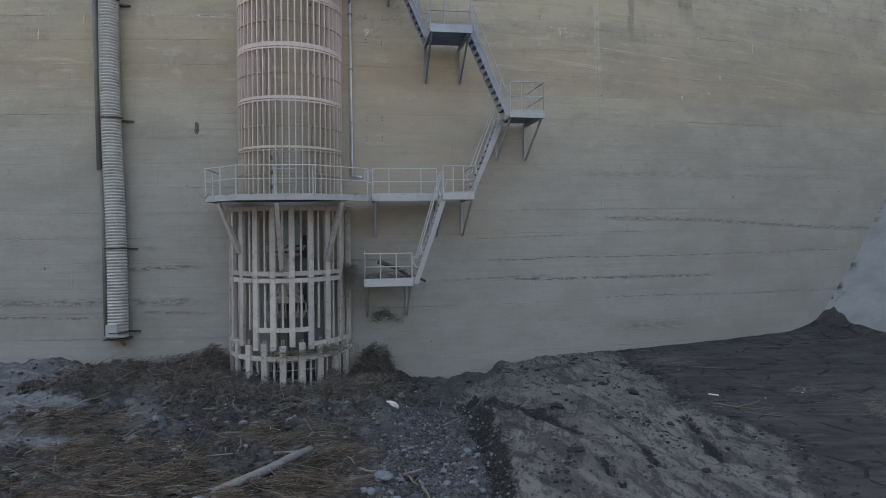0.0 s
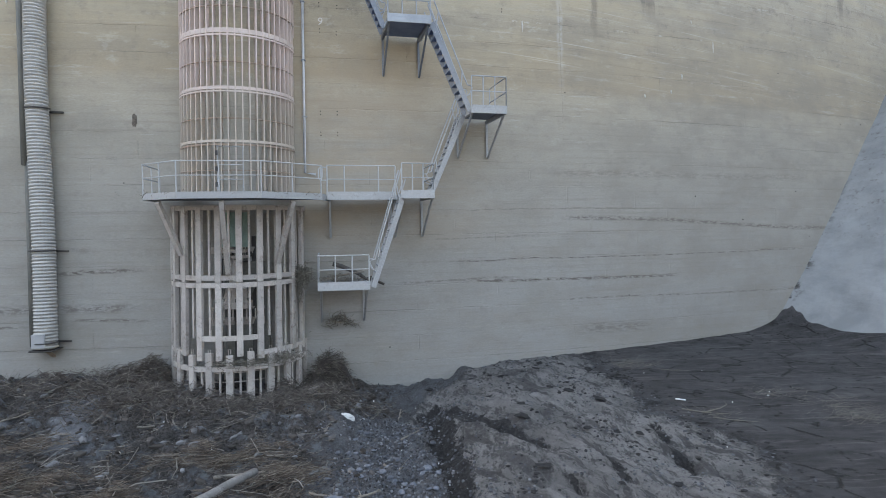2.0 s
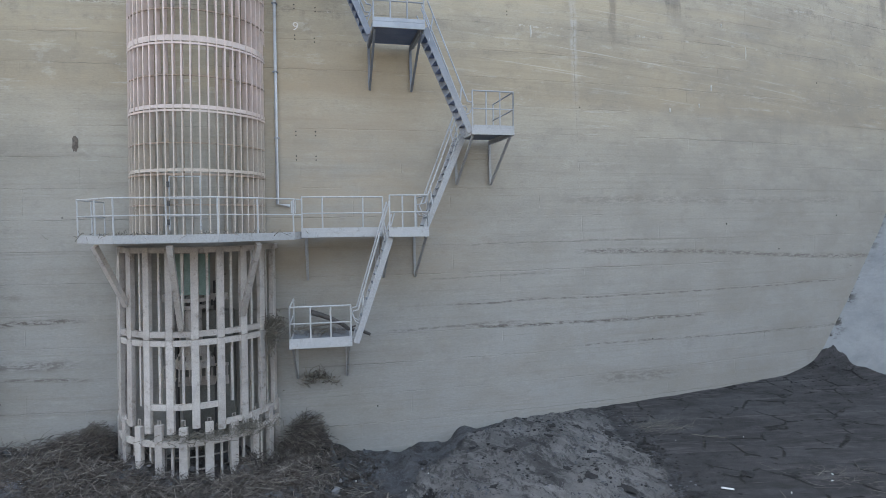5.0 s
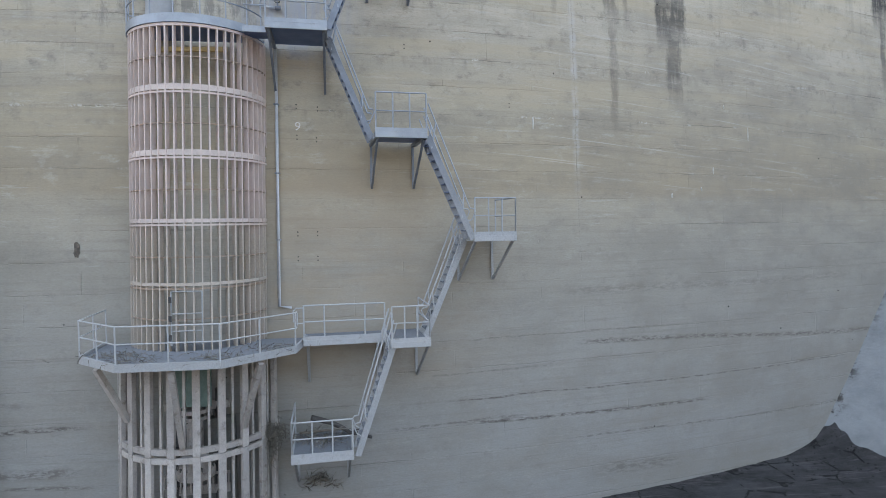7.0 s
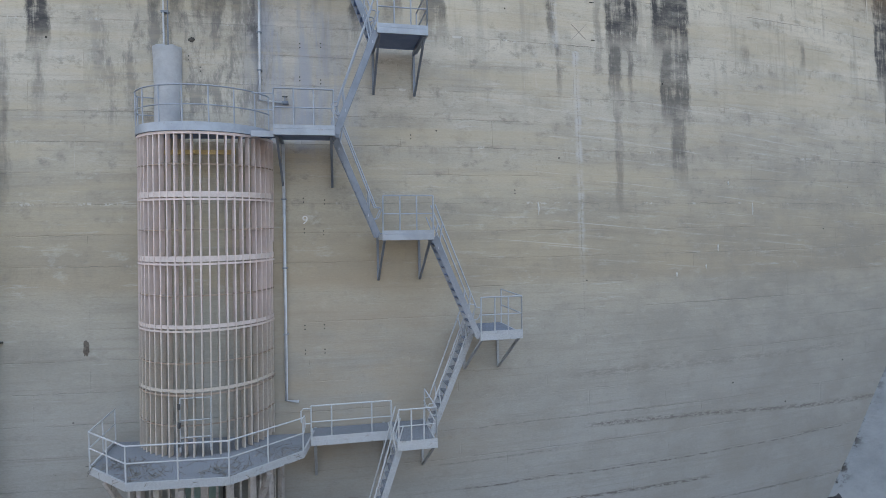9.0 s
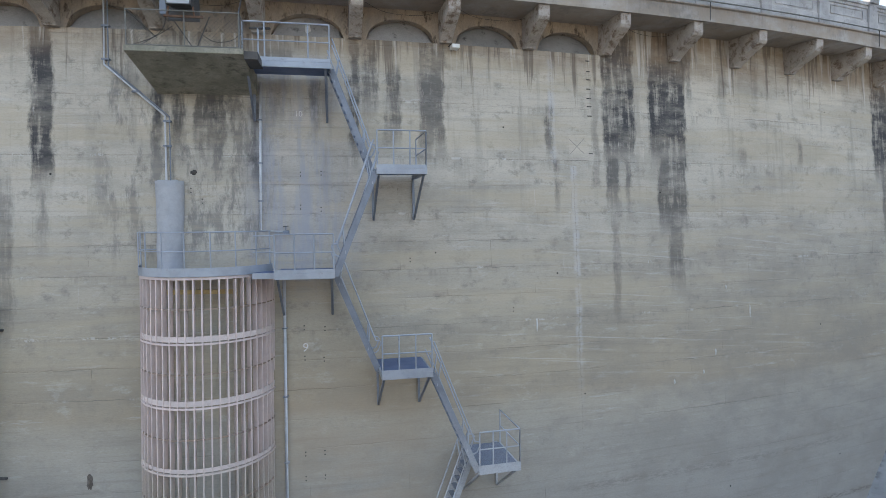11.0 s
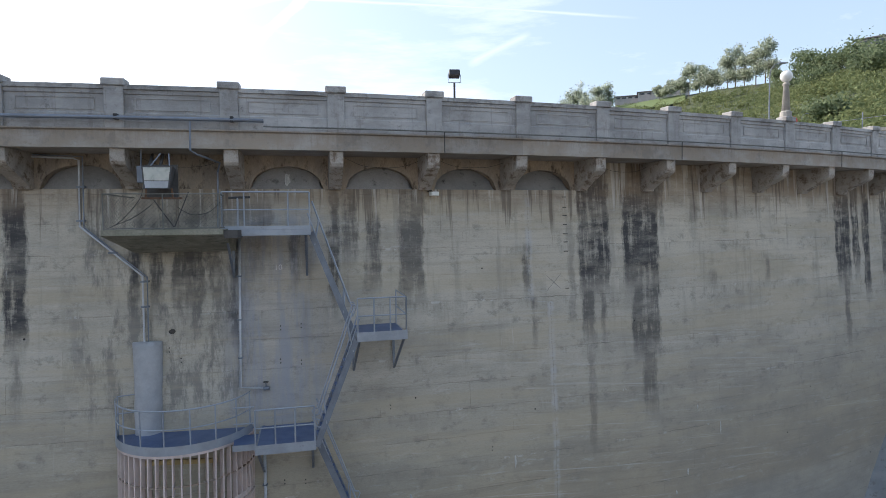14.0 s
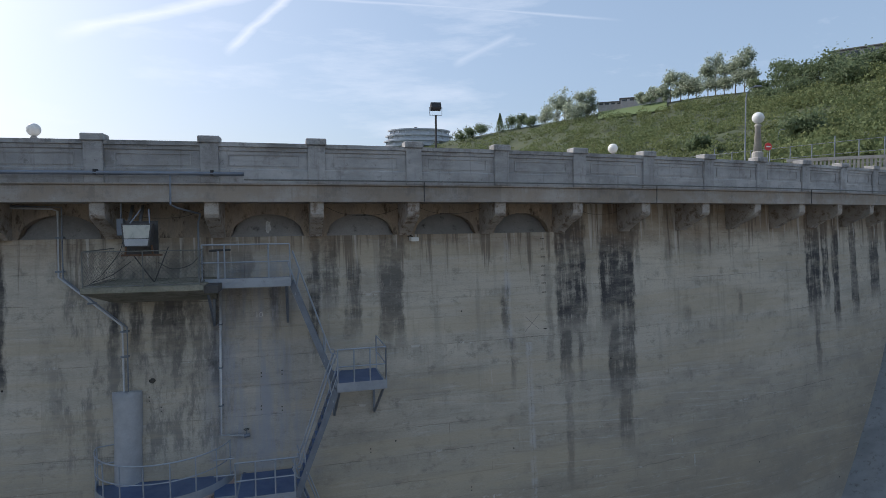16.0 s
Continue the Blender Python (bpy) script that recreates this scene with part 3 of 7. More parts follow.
def wall_mesh():
    """The upstream face in lifts of about a metre, each set a few millimetres off the one below, with a top and a back."""
    bm = bmesh.new()
    uvl = bm.loops.layers.uv.new("UVMap")
    rng = random.Random(4)
    n = 220
    us = [LEFT + (RIGHT - LEFT) * i / n for i in range(n + 1)]
    levels = []
    z = LIFT0
    while z < ARCH_Z - 0.01:
        z2 = min(z + LIFT, ARCH_Z)
        levels.append((z, z2, rng.uniform(-0.003, 0.003)))
        z = z2
    rows = []
    for z1, z2, off in levels:
        for zz in (z1, z2):
            rows.append(([bm.verts.new(face(u, off + 0.006 * noise.noise((u * 0.3, zz, 0)), zz)) for u in us], zz))
    back = [bm.verts.new(face(u, -9.6, ARCH_Z)) for u in us]
    low = [bm.verts.new(face(u, -16.0, LIFT0)) for u in us]
    rows += [(back, ARCH_Z), (low, LIFT0)]
    for (ra, za), (rb, zb) in zip(rows, rows[1:]):
        for i in range(n):
            f = bm.faces.new((ra[i], ra[i + 1], rb[i + 1], rb[i]))
            for lp, (uu, vv) in zip(f.loops, ((us[i], za), (us[i + 1], za), (us[i + 1], zb), (us[i], zb))):
                lp[uvl].uv = (uu, vv)
    return bm


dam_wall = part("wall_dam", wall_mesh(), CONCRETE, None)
tagged(dam_wall, "tall curved concrete dam face, board-marked and water-stained, with dark streaks", "dam wall", kind="structure")


def arch_bay():
    """One bay of the band under the walkway: a shallow arched recess between two piers."""
    bm = bmesh.new()
    uvl = bm.loops.layers.uv.new("UVMap")
    half, aw, rise, deep = BAY / 2, 1.36, 0.86, 0.42
    xs = [-half, -aw - 0.002] + [-aw + 2 * aw * i / 20 for i in range(21)] + [aw + 0.002, half]

    def low(x):
        return ARCH_Z if abs(x) > aw else ARCH_Z + rise * (max(0.0, 1 - (x / aw) ** 2)) ** 0.5

    def at(x, o, z):
        a = x / R15
        r = rad(z) + o
        return (r * math.sin(a), -r * math.cos(a), z)

    def quad(pts, uvs):
        f = bm.faces.new([bm.verts.new(p) for p in pts])
        for lp, q in zip(f.loops, uvs):
            lp[uvl].uv = q

    for x1, x2 in zip(xs, xs[1:]):
        a, b = low(x1), low(x2)
        quad([at(x1, 0, a), at(x2, 0, b), at(x2, 0, SLAB_Z), at(x1, 0, SLAB_Z)], [(x1, a), (x2, b), (x2, SLAB_Z), (x1, SLAB_Z)])
        quad([at(x1, 0, a), at(x2, 0, b), at(x2, -deep, b), at(x1, -deep, a)], [(x1, a), (x2, b), (x2, b + 0.7), (x1, a + 0.7)])
    return mesh_of("arch_bay", bm)


def niche_mesh():
    """The grey back of an arched recess, a little hollow."""
    bm = bmesh.new()
    n, aw = 14, 1.38
    rows = []
    for j in range(4):
        row = []
        for i in range(n + 1):
            x = -aw + 2 * aw * i / n
            top = ARCH_Z + 0.9 * max(0.0, 1 - (x / aw) ** 2) ** 0.5
            z = ARCH_Z - 0.02 + (top - ARCH_Z + 0.02) * j / 3
            o = -0.05 - 0.36 * j / 3
            a = x / R15
            row.append(bm.verts.new(((rad(z) + o) * math.sin(a), -(rad(z) + o) * math.cos(a), z)))
        rows.append(row)
    for ra, rb in zip(rows, rows[1:]):
        for i in range(n):
            bm.faces.new((ra[i], ra[i + 1], rb[i + 1], rb[i]))
    return mesh_of("niche", bm)


def plain_bay(s1, s2):
    """The same band where it has no arch."""
    bm = bmesh.new()
    uvl = bm.loops.layers.uv.new("UVMap")
    for i in range(6):
        u1, u2 = s1 + (s2 - s1) * i / 6, s1 + (s2 - s1) * (i + 1) / 6
        f = bm.faces.new([bm.verts.new(face(u, 0, z)) for u, z in ((u1, ARCH_Z), (u2, ARCH_Z), (u2, SLAB_Z), (u1, SLAB_Z))])
        for lp, q in zip(f.loops, ((u1, ARCH_Z), (u2, ARCH_Z), (u2, SLAB_Z), (u1, SLAB_Z))):
            lp[uvl].uv = q
    return mesh_of("upper_wall", bm)


def profile_bay(name, outline, x1, x2, steps):
    """A moulding of the given outline (o, z) that runs along the dam from x1 to x2."""
    bm = bmesh.new()
    rings = []
    for i in range(steps + 1):
        x = x1 + (x2 - x1) * i / steps
        a = x / R15
        rings.append([bm.verts.new(((RC + o) * math.sin(a), -(RC + o) * math.cos(a), z)) for o, z in outline])
    for ra, rb in zip(rings, rings[1:]):
        for k in range(len(outline)):
            bm.faces.new((ra[k], ra[(k + 1) % len(outline)], rb[(k + 1) % len(outline)], rb[k]))
    bm.faces.new(rings[0])
    bm.faces.new(rings[-1][::-1])
    return mesh_of(name, bm)


RC = rad(SLAB_Z)


def bay_pose(s):
    m = Matrix.Rotation(A0 + s / R15, 4, "Z")
    m.translation = AXIS
    return m


def corbel_mesh():
    """A curved concrete bracket, broad at the slab and narrow at the wall."""
    bm = bmesh.new()
    side = [(-0.1, SLAB_Z), (1.70, SLAB_Z), (1.70, 27.66), (1.63, 27.55), (1.40, 27.42), (1.12, 27.30), (0.85, 27.18), (0.62, 27.04), (0.46, 26.95), (0.36, 26.88), (0.34, 26.82), (0.0, 26.82), (-0.1, 27.0)]
    rings = [[bm.verts.new((x, -(RC + o), z)) for o, z in side] for x in (-0.24, 0.24)]
    for k in range(len(side)):
        bm.faces.new((rings[0][k], rings[0][(k + 1) % len(side)], rings[1][(k + 1) % len(side)], rings[1][k]))
    bm.faces.new(rings[0])
    bm.faces.new(rings[1][::-1])
    bmesh.ops.bevel(bm, geom=[e for e in bm.edges if e.calc_length() > 0.3], offset=0.015, segments=1, affect="EDGES")
    return mesh_of("corbel", bm)


def parapet_panel():
    """A parapet length between two piers with a sunk panel and a coping."""
    outline = [(1.52, TOP_Z), (1.78, TOP_Z), (1.78, 29.22), (1.735, 29.25), (1.735, 29.85), (1.78, 29.88), (1.78, 30.0), (1.84, 30.02), (1.84, 30.16), (1.46, 30.18), (1.46, 30.0), (1.52, 29.98)]
    return profile_bay("parapet_panel", outline, -BAY / 2 + 0.3, BAY / 2 - 0.3, 4)


def bead_mesh():
    """The raised bead of the sunk rectangle on a parapet panel."""
    bm = bmesh.new()
    w = BAY / 2 - 0.62
    for z in (29.36, 29.74):
        for i in range(4):
            x1, x2 = -w + 2 * w * i / 4, -w + 2 * w * (i + 1) / 4
            p = [Vector(((RC + 1.74) * math.sin(x / R15), -(RC + 1.74) * math.cos(x / R15), z)) for x in (x1, x2)]
            beam(bm, p[0], p[1], 0.04, 0.035)
    for x in (-w, w):
        p = Vector(((RC + 1.74) * math.sin(x / R15), -(RC + 1.74) * math.cos(x / R15), 29.36))
        beam(bm, p, p + Vector((0, 0, 0.38)), 0.035, 0.04)
    return mesh_of("panel_bead", bm)


def pier_mesh():
    bm = bmesh.new()
    box(bm, (-0.3, -(RC + 1.86), TOP_Z), (0.3, -(RC + 1.44), 30.12), bevel=0.015)
    box(bm, (-0.36, -(RC + 1.93), 30.121), (0.36, -(RC + 1.38), 30.36), bevel=0.03)
    return mesh_of("parapet_pier", bm)


bead_me = bead_mesh()
arch_me, niche_me, corbel_me, panel_me, pier_me = arch_bay(), niche_mesh(), corbel_mesh(), parapet_panel(), pier_mesh()
slab_me = profile_bay("slab_edge", [(-9.6, SLAB_Z), (1.80, SLAB_Z), (1.80, 28.66), (1.90, 28.70), (1.90, TOP_Z - 0.004), (-9.6, TOP_Z - 0.004)], -BAY / 2, BAY / 2, 4)
crest = thing("wall_crest", "weathered concrete dam crest with arches, corbels and a panelled parapet", "parapet", kind="structure")
for k in range(-20, 20):
    s = FIRST + BAY * k
    if k == -1:
        part("upper_wall", plain_bay(s, s + BAY), ARCHED, crest)
    elif k < 4:
        part("arch_bay", arch_me, ARCHED, crest).matrix_world = bay_pose(s + BAY / 2)
        part("niche", niche_me, NICHE, crest, "dark grey arched recess").matrix_world = bay_pose(s + BAY / 2)
    else:
        part("upper_wall", plain_bay(s, s + BAY), CONCRETE, crest)
    for name, me, mat, ss in (("slab_edge", slab_me, CREST, s + BAY / 2), ("corbel", corbel_me, CORBEL, s), ("parapet_panel", panel_me, CREST, s + BAY / 2), ("panel_bead", bead_me, CREST, s + BAY / 2), ("parapet_pier", pier_me, CREST, s)):
        part(name, me, mat, crest).matrix_world = bay_pose(ss)

# ---- ground: one sheet of silt from the dam's foot to the horizon ----
CONTACT = [(-30, 1.5), (-12.3, 0.7), (-9.8, 0.68), (-4.1, 0.2), (0, -0.1), (4.2, -0.72), (6.5, -0.58), (9.1, 0.02), (12.4, 0.16), (16.5, 0.28), (25.4, 0.55), (26.8, 0.8), (28.3, 1.0), (32, 0.9), (60, 2)]


def lerp_table(tab, x):
    return float(np.interp(x, [a for a, b in tab], [b for a, b in tab]))


def dam_coords(x, y):
    dx, dy = x - AXIS.x, AXIS.y - y
    return (math.atan2(dx, dy) - A0) * R15, math.hypot(dx, dy) - rad(0)


BED_LEFT = [(12.4, 1.1), (16.0, 1.0), (20.8, 0.7), (22.3, 0.3), (23.7, 1.5), (25.1, 2.9), (26.2, 4.0)]
BED_RIGHT = [(8.0, 7.2), (12.3, 8.2), (14.1, 9.0), (15.9, 9.3), (17.3, 8.8), (18.4, 8.2), (22.6, 8.1), (26.5, 8.5)]
RILLS = [[(0.95, 21.2), (1.03, 19.6), (1.24, 16.8), (1.38, 15.0), (1.33, 13.4), (1.2, 10.5)], [(1.0, 20.4), (1.85, 19.2), (2.4, 18.0), (3.05, 16.7), (3.7, 15.5)],
         [(7.3, 17.2), (7.25, 14.4)], [(3.6, 14.2), (4.0, 12.6)], [(5.05, 15.0), (5.2, 13.6)], [(-6.1, 13.1), (-4.9, 14.1)]]


def ramp01(v):
    return max(0.0, min(1.0, v))


def to_line(pts, x, y):
    best = 99.0
    for (ax, ay), (bx, by) in zip(pts, pts[1:]):
        dx, dy = bx - ax, by - ay
        f = ramp01(((x - ax) * dx + (y - ay) * dy) / (dx * dx + dy * dy))
        best = min(best, math.hypot(x - ax - f * dx, y - ay - f * dy))
    return best


def bare_silt(x, y):
    """Open grey silt among the wrack."""
    w = 0.6 * noise.noise((x * 0.6, y * 0.6, 3.0)) + 0.3 * noise.noise((x * 1.9, y * 1.9, 5.0))
    a = math.hypot((x + 17.5) / 3.4, (y - 22.8) / 2.6)
    b = math.hypot((x + 12.4) / 1.7, (y - 16.5) / 0.8)
    c = to_line([(-10.0, 17.8), (-11.2, 21.9)], x, y) / 0.75
    d = math.hypot((x + 14.8) / 2.4, (y - 19.3) / 1.7)
    return ramp01((1.2 + w - min(a, b, c, d)) / 0.6)


def zones(x, y):
    """How much of the bed here is pale silt, wrack, flat dark mud and black wet soil."""
    s, o = dam_coords(x, y)
    wob = 0.7 * noise.noise((x * 0.4, y * 0.4, 9.0)) + 0.35 * noise.noise((x * 1.6, y * 1.6, 2.0))
    xl, xr = lerp_table(BED_LEFT, y), lerp_table(BED_RIGHT, y)
    mud = ramp01((x - xr + 1.0 + wob) / 2.0)
    pale = ramp01((x - xl + 0.8 + wob) / 1.6) * (1 - mud)
    wrack = ramp01((-1.9 + 0.6 * wob + (2.2 if y > 20.5 else 0) * ramp01((y - 20.5) / 1.5) - x) / 1.4) * ramp01((24 - o) / 8)
    bare = bare_silt(x, y) * wrack
    soil = 0.0
    if -8 < x < 9 and 10 < y < 22:
        for k, pts in enumerate(RILLS):
            half = (0.34, 0.30, 0.16, 0.10, 0.12, 0.5)[k]
            soil = max(soil, ramp01((half * 1.9 + 0.35 * wob - to_line(pts, x, y)) / (half * 1.6)) * (1.0 if k in (0, 1, 5) else 0.7))
    return max(pale, bare), wrack * (1 - bare), mud, soil


def ground_z(x, y):
    s, o = dam_coords(x, y)
    w = math.exp(-max(o, 0) / 2.5)
    z = w * lerp_table(CONTACT, s) + (1 - w) * 0.25
    off = 1 - math.exp(-max(o, 0) / 2.0)
    # silt tongue, gully and flat
    z += off * 0.5 * math.exp(-((s - 11.4 + 0.26 * o) / 3.0) ** 2) * math.exp(-((o - 8) / 7.5) ** 2)
    z -= off * 0.75 * math.exp(-((s - 6.4 + 0.12 * o) / 1.5) ** 2) * math.exp(-((o - 5) / 5.5) ** 2)
    # drift of wrack round the tower's foot, cone of rubble in the corner
    z += (0.5 + 0.3 * noise.noise((x * 1.8, y * 1.8, 21.0))) * math.exp(-((s + 3.3) / 0.75) ** 2 - ((o - 0.5) / 1.3) ** 2) + 0.3 * math.exp(-((s + 5.0) / 3.6) ** 2 - ((o - 2.5) / 2.5) ** 2)
    z += (1.3 + 0.9 * noise.noise((x * 1.8, y * 1.8, 40.0))) * math.exp(-abs((s - 3.65) / 0.8) ** 2.6 - ((o - 0.2) / 1.0) ** 2) - 0.3 * math.exp(-((s - 0.5) / 3.0) ** 2 - ((o - 3.4) / 1.5) ** 2)
    z += 0.8 * math.exp(-math.hypot((s - 28.25) / 0.95, (o - 0.05) / 1.1) ** 1.5) * (1 + 0.5 * noise.noise((x * 2.5, y * 2.5, 1.0)))
    z += 0.55 * max(0.0, min(1.0, (s - 27.0) / 2.5)) * math.exp(-(max(0.0, o - 3) / 5) ** 2) * (1 - math.exp(-max(o, 0) / 2.5))
    near = math.exp(-(max(0, o - 14) / 20) ** 2) * math.exp(-(max(0, abs(s - 5) - 25) / 25) ** 2)
    pale, wrack, mud, soil = zones(x, y)
    rough = 1.0 - 0.9 * mud - 0.35 * pale
    z -= 0.2 * soil
    z += pale * ramp01((x + 2) / 3) * (0.24 * noise.noise(((0.81 * x + 0.58 * y) * 1.4, (0.58 * x - 0.81 * y) * 0.25, 31.0)) + 0.13 * noise.noise(((0.81 * x + 0.58 * y) * 3.6, (0.58 * x - 0.81 * y) * 0.7, 33.0))) * (1 - math.exp(-max(o, 0)))
    z += near * rough * (0.26 * noise.noise((x * 0.35, y * 0.35, 1.3)) + 0.26 * noise.noise((x * 0.95, y * 0.95, 4.0)) - 0.22 * max(0.0, noise.noise((x * 1.7, y * 1.7, 6.0)) - 0.15) + 0.15 * noise.noise((x * 2.3, y * 2.3, 8.0)) + 0.09 * noise.noise((x * 5, y * 5, 2.0)) + (0.5 * wrack + 0.06) * (noise.noise((x * 1.4, y * 3.1, 15.0)) - 0.1))
    # unseen slopes far behind and to both sides, added to bounce sunlight onto the dam
    far = max(0.0, o - 46) * 0.55 + max(0.0, abs(s - 5) - 60) * 0.35
    z += 75 * (1 - math.exp(-far / 75)) + 0.08 * min(far, 60) * noise.noise((x * 0.02, y * 0.02, 5.0))
    return z


def spaced(lo, hi, step, far):
    v = [lo + step * i for i in range(int((hi - lo) / step) + 1)]
    d, a, b = step, lo, v[-1]
    while b < far:
        d *= 1.6
        a, b = a - d, b + d
        v = [a] + v + [b]
    return v


def bed_material():
    """Silt, wrack litter, gravel and cracked mud, by the zones stored on the sheet."""
    m, p = material("reservoir_bed")
    co = node(m, "TexCoord").outputs["Object"]
    vc = node(m, "VertexColor", layer_name="zones")
    z = node(m, "SeparateColor", {"Color": vc.outputs[0]})
    ragged = calc(m, "MULTIPLY", calc(m, "SUBTRACT", noise_of(m, co, 3.0, 9, 0.78, (1, 0.6, 1), (6, 6, 0)), 0.5), 2.4)
    pale, wrack, mud, soil = (span(m, calc(m, "ADD", zone, ragged), 0.38, 0.62) for zone in (z.outputs[0], z.outputs[1], z.outputs[2], vc.outputs["Alpha"]))
    big, midn, fine = noise_of(m, co, 0.45, 6, 0.65), noise_of(m, co, 2.2, 6, 0.7), noise_of(m, co, 14, 5, 0.75)
    grit = noise_of(m, co, 45, 4, 0.8)
    # gully soil with bluish grit
    col = mix(m, span(m, midn, 0.35, 0.65), (0.05, 0.047, 0.046), (0.12, 0.12, 0.124))
    col = mix(m, span(m, grit, 0.52, 0.66, 0, 0.7), col, (0.26, 0.265, 0.275))
    # smooth pale silt with dark flecks strung along the flow
    soft = mix(m, span(m, big, 0.38, 0.62), (0.165, 0.157, 0.148), (0.275, 0.26, 0.244))
    soft = mix(m, span(m, noise_of(m, co, 3.2, 8, 0.8, (1, 0.45, 1)), 0.52, 0.58, 0, 0.85), soft, (0.055, 0.052, 0.05))
    soft = mix(m, span(m, noise_of(m, co, 0.8, 7, 0.75, (1, 0.35, 1), (4, 4, 0)), 0.53, 0.60, 0, 0.75), soft, (0.065, 0.062, 0.06))
    soft = mix(m, span(m, noise_of(m, co, 9.0, 7, 0.8, (1, 0.6, 1), (1, 14, 0)), 0.56, 0.62, 0, 0.8), soft, (0.06, 0.056, 0.053))
    soft = mix(m, span(m, noise_of(m, co, 11.0, 5, 0.75, (1, 0.7, 1), (21, 4, 0)), 0.62, 0.68, 0, 0.6), soft, (0.33, 0.34, 0.34))
    down = node(m, "Mapping", {"Vector": co, "Rotation": (0, 0, radians(-35.6))}).outputs[0]
    furrow = noise_of(m, down, 1.0, 8, 0.72, (2.4, 0.30, 1), (3, 17, 0))
    soft = mix(m, span(m, furrow, 0.53, 0.60, 0, 0.8), soft, (0.06, 0.057, 0.055))
    soft = mix(m, span(m, furrow, 0.46, 0.38, 0, 0.5), soft, (0.32, 0.305, 0.287))
    soft = mix(m, span(m, grit, 0.5, 0.7, 0, 0.35), soft, (0.12, 0.115, 0.11))
    x = node(m, "SeparateXYZ", {"Vector": co}).outputs[0]
    wet_silt = mix(m, span(m, noise_of(m, co, 1.2, 7, 0.75, (0.6, 1.6, 1), (3, 9, 0)), 0.45, 0.6), (0.17, 0.175, 0.185), (0.29, 0.295, 0.305))
    soft = mix(m, span(m, x, -4.0, -7.0), soft, wet_silt)
    col = mix(m, pale, col, soft)
    litter = mix(m, span(m, fine, 0.35, 0.65), (0.028, 0.025, 0.023), (0.115, 0.103, 0.094))
    litter = mix(m, span(m, noise_of(m, co, 1.1, 6, 0.7, (1, 1.6, 1), (8, 1, 0)), 0.50, 0.58, 0, 0.75), litter, mix(m, span(m, midn, 0.4, 0.6), (0.19, 0.20, 0.215), (0.11, 0.114, 0.12)))
    col = mix(m, wrack, col, litter)
    flat = mix(m, span(m, noise_of(m, co, 0.8, 6, 0.7, (0.4, 1.8, 1)), 0.4, 0.65), (0.040, 0.038, 0.038), (0.072, 0.068, 0.067))
    flat = mix(m, span(m, noise_of(m, co, 1.5, 8, 0.75, (0.3, 3.0, 1), (9, 2, 0)), 0.53, 0.62, 0, 0.65), flat, (0.14, 0.125, 0.125))
    flat = mix(m, span(m, noise_of(m, co, 0.3, 5, 0.7, (0.6, 1.3, 1), (3, 8, 0)), 0.52, 0.62, 0, 0.5), flat, (0.10, 0.10, 0.10))
    col = mix(m, mud, col, flat)
    warp = mix(m, 0.16, co, node(m, "TexNoise", {"Vector": co, "Scale": 1.5}).outputs["Color"])
    crack = node(m, "TexVoronoi", {"Vector": warp, "Scale": 0.8}, feature="DISTANCE_TO_EDGE").outputs["Distance"]
    line = calc(m, "MULTIPLY", calc(m, "MULTIPLY", span(m, crack, 0.042, 0.014), span(m, noise_of(m, co, 1.1, 5, 0.7, (1, 1, 1), (2, 2, 2)), 0.50, 0.54)), mud)
    col = mix(m, line, col, (0.014, 0.013, 0.012))
    col = mix(m, soil, col, mix(m, span(m, fine, 0.4, 0.65), (0.012, 0.0115, 0.012), (0.042, 0.040, 0.040)))
    # pale tone of the unseen far slopes, there to reflect light at the dam
    dry = span(m, node(m, "SeparateXYZ", {"Vector": co}).outputs[2], 4.0, 12.0)
    col = mix(m, dry, col, mix(m, span(m, big, 0.4, 0.6), (0.33, 0.29, 0.22), (0.27, 0.24, 0.175)))
    col = mix(m, span(m, fine, 0.5, 0.75, 0, 0.4), col, (0.045, 0.041, 0.038))
    col = mix(m, 1.0, col, (0.97, 1.0, 1.04), "MULTIPLY")
    join(m, col, p.inputs["Base Color"])
    join(m, span(m, midn, 0.3, 0.7, 0.75, 0.98), p.inputs["Roughness"])
    rough = span(m, calc(m, "MAXIMUM", mud, pale), 0, 1, 1.0, 0.9)
    h = calc(m, "SUBTRACT", calc(m, "MULTIPLY", calc(m, "ADD", calc(m, "ADD", calc(m, "MULTIPLY", midn, 1.5), fine), calc(m, "SUBTRACT", calc(m, "MULTIPLY", grit, 0.35), calc(m, "MULTIPLY", calc(m, "MULTIPLY", furrow, pale), 3.0))), rough), calc(m, "MULTIPLY", line, 1.5))
    join(m, node(m, "Bump", {"Height": h, "Strength": 1.0, "Distance": 0.12}).outputs[0], p.inputs["Normal"])
    return m


def ground_mesh():
    gx, gy = spaced(-22, 30, 0.12, 2500), [y for y in spaced(8, 32, 0.12, 2500) if y < 140]
    verts = [(x, y, ground_z(x, y)) for y in gy for x in gx]
    n = len(gx)
    faces = [(j * n + i, j * n + i + 1, (j + 1) * n + i + 1, (j + 1) * n + i) for j in range(len(gy) - 1) for i in range(n - 1)]
    me = bpy.data.meshes.new("ground")
    me.from_pydata(verts, [], faces)
    layer = me.color_attributes.new("zones", "FLOAT_COLOR", "POINT")
    layer.data.foreach_set("color", [c for x, y, z in verts for c in zones(x, y)])
    return me


ground = part("ground", ground_mesh(), bed_material(), None, smooth=True)
tagged(ground, "grey drained reservoir bed of silt, gravel and cracked mud", "ground", kind="structure")

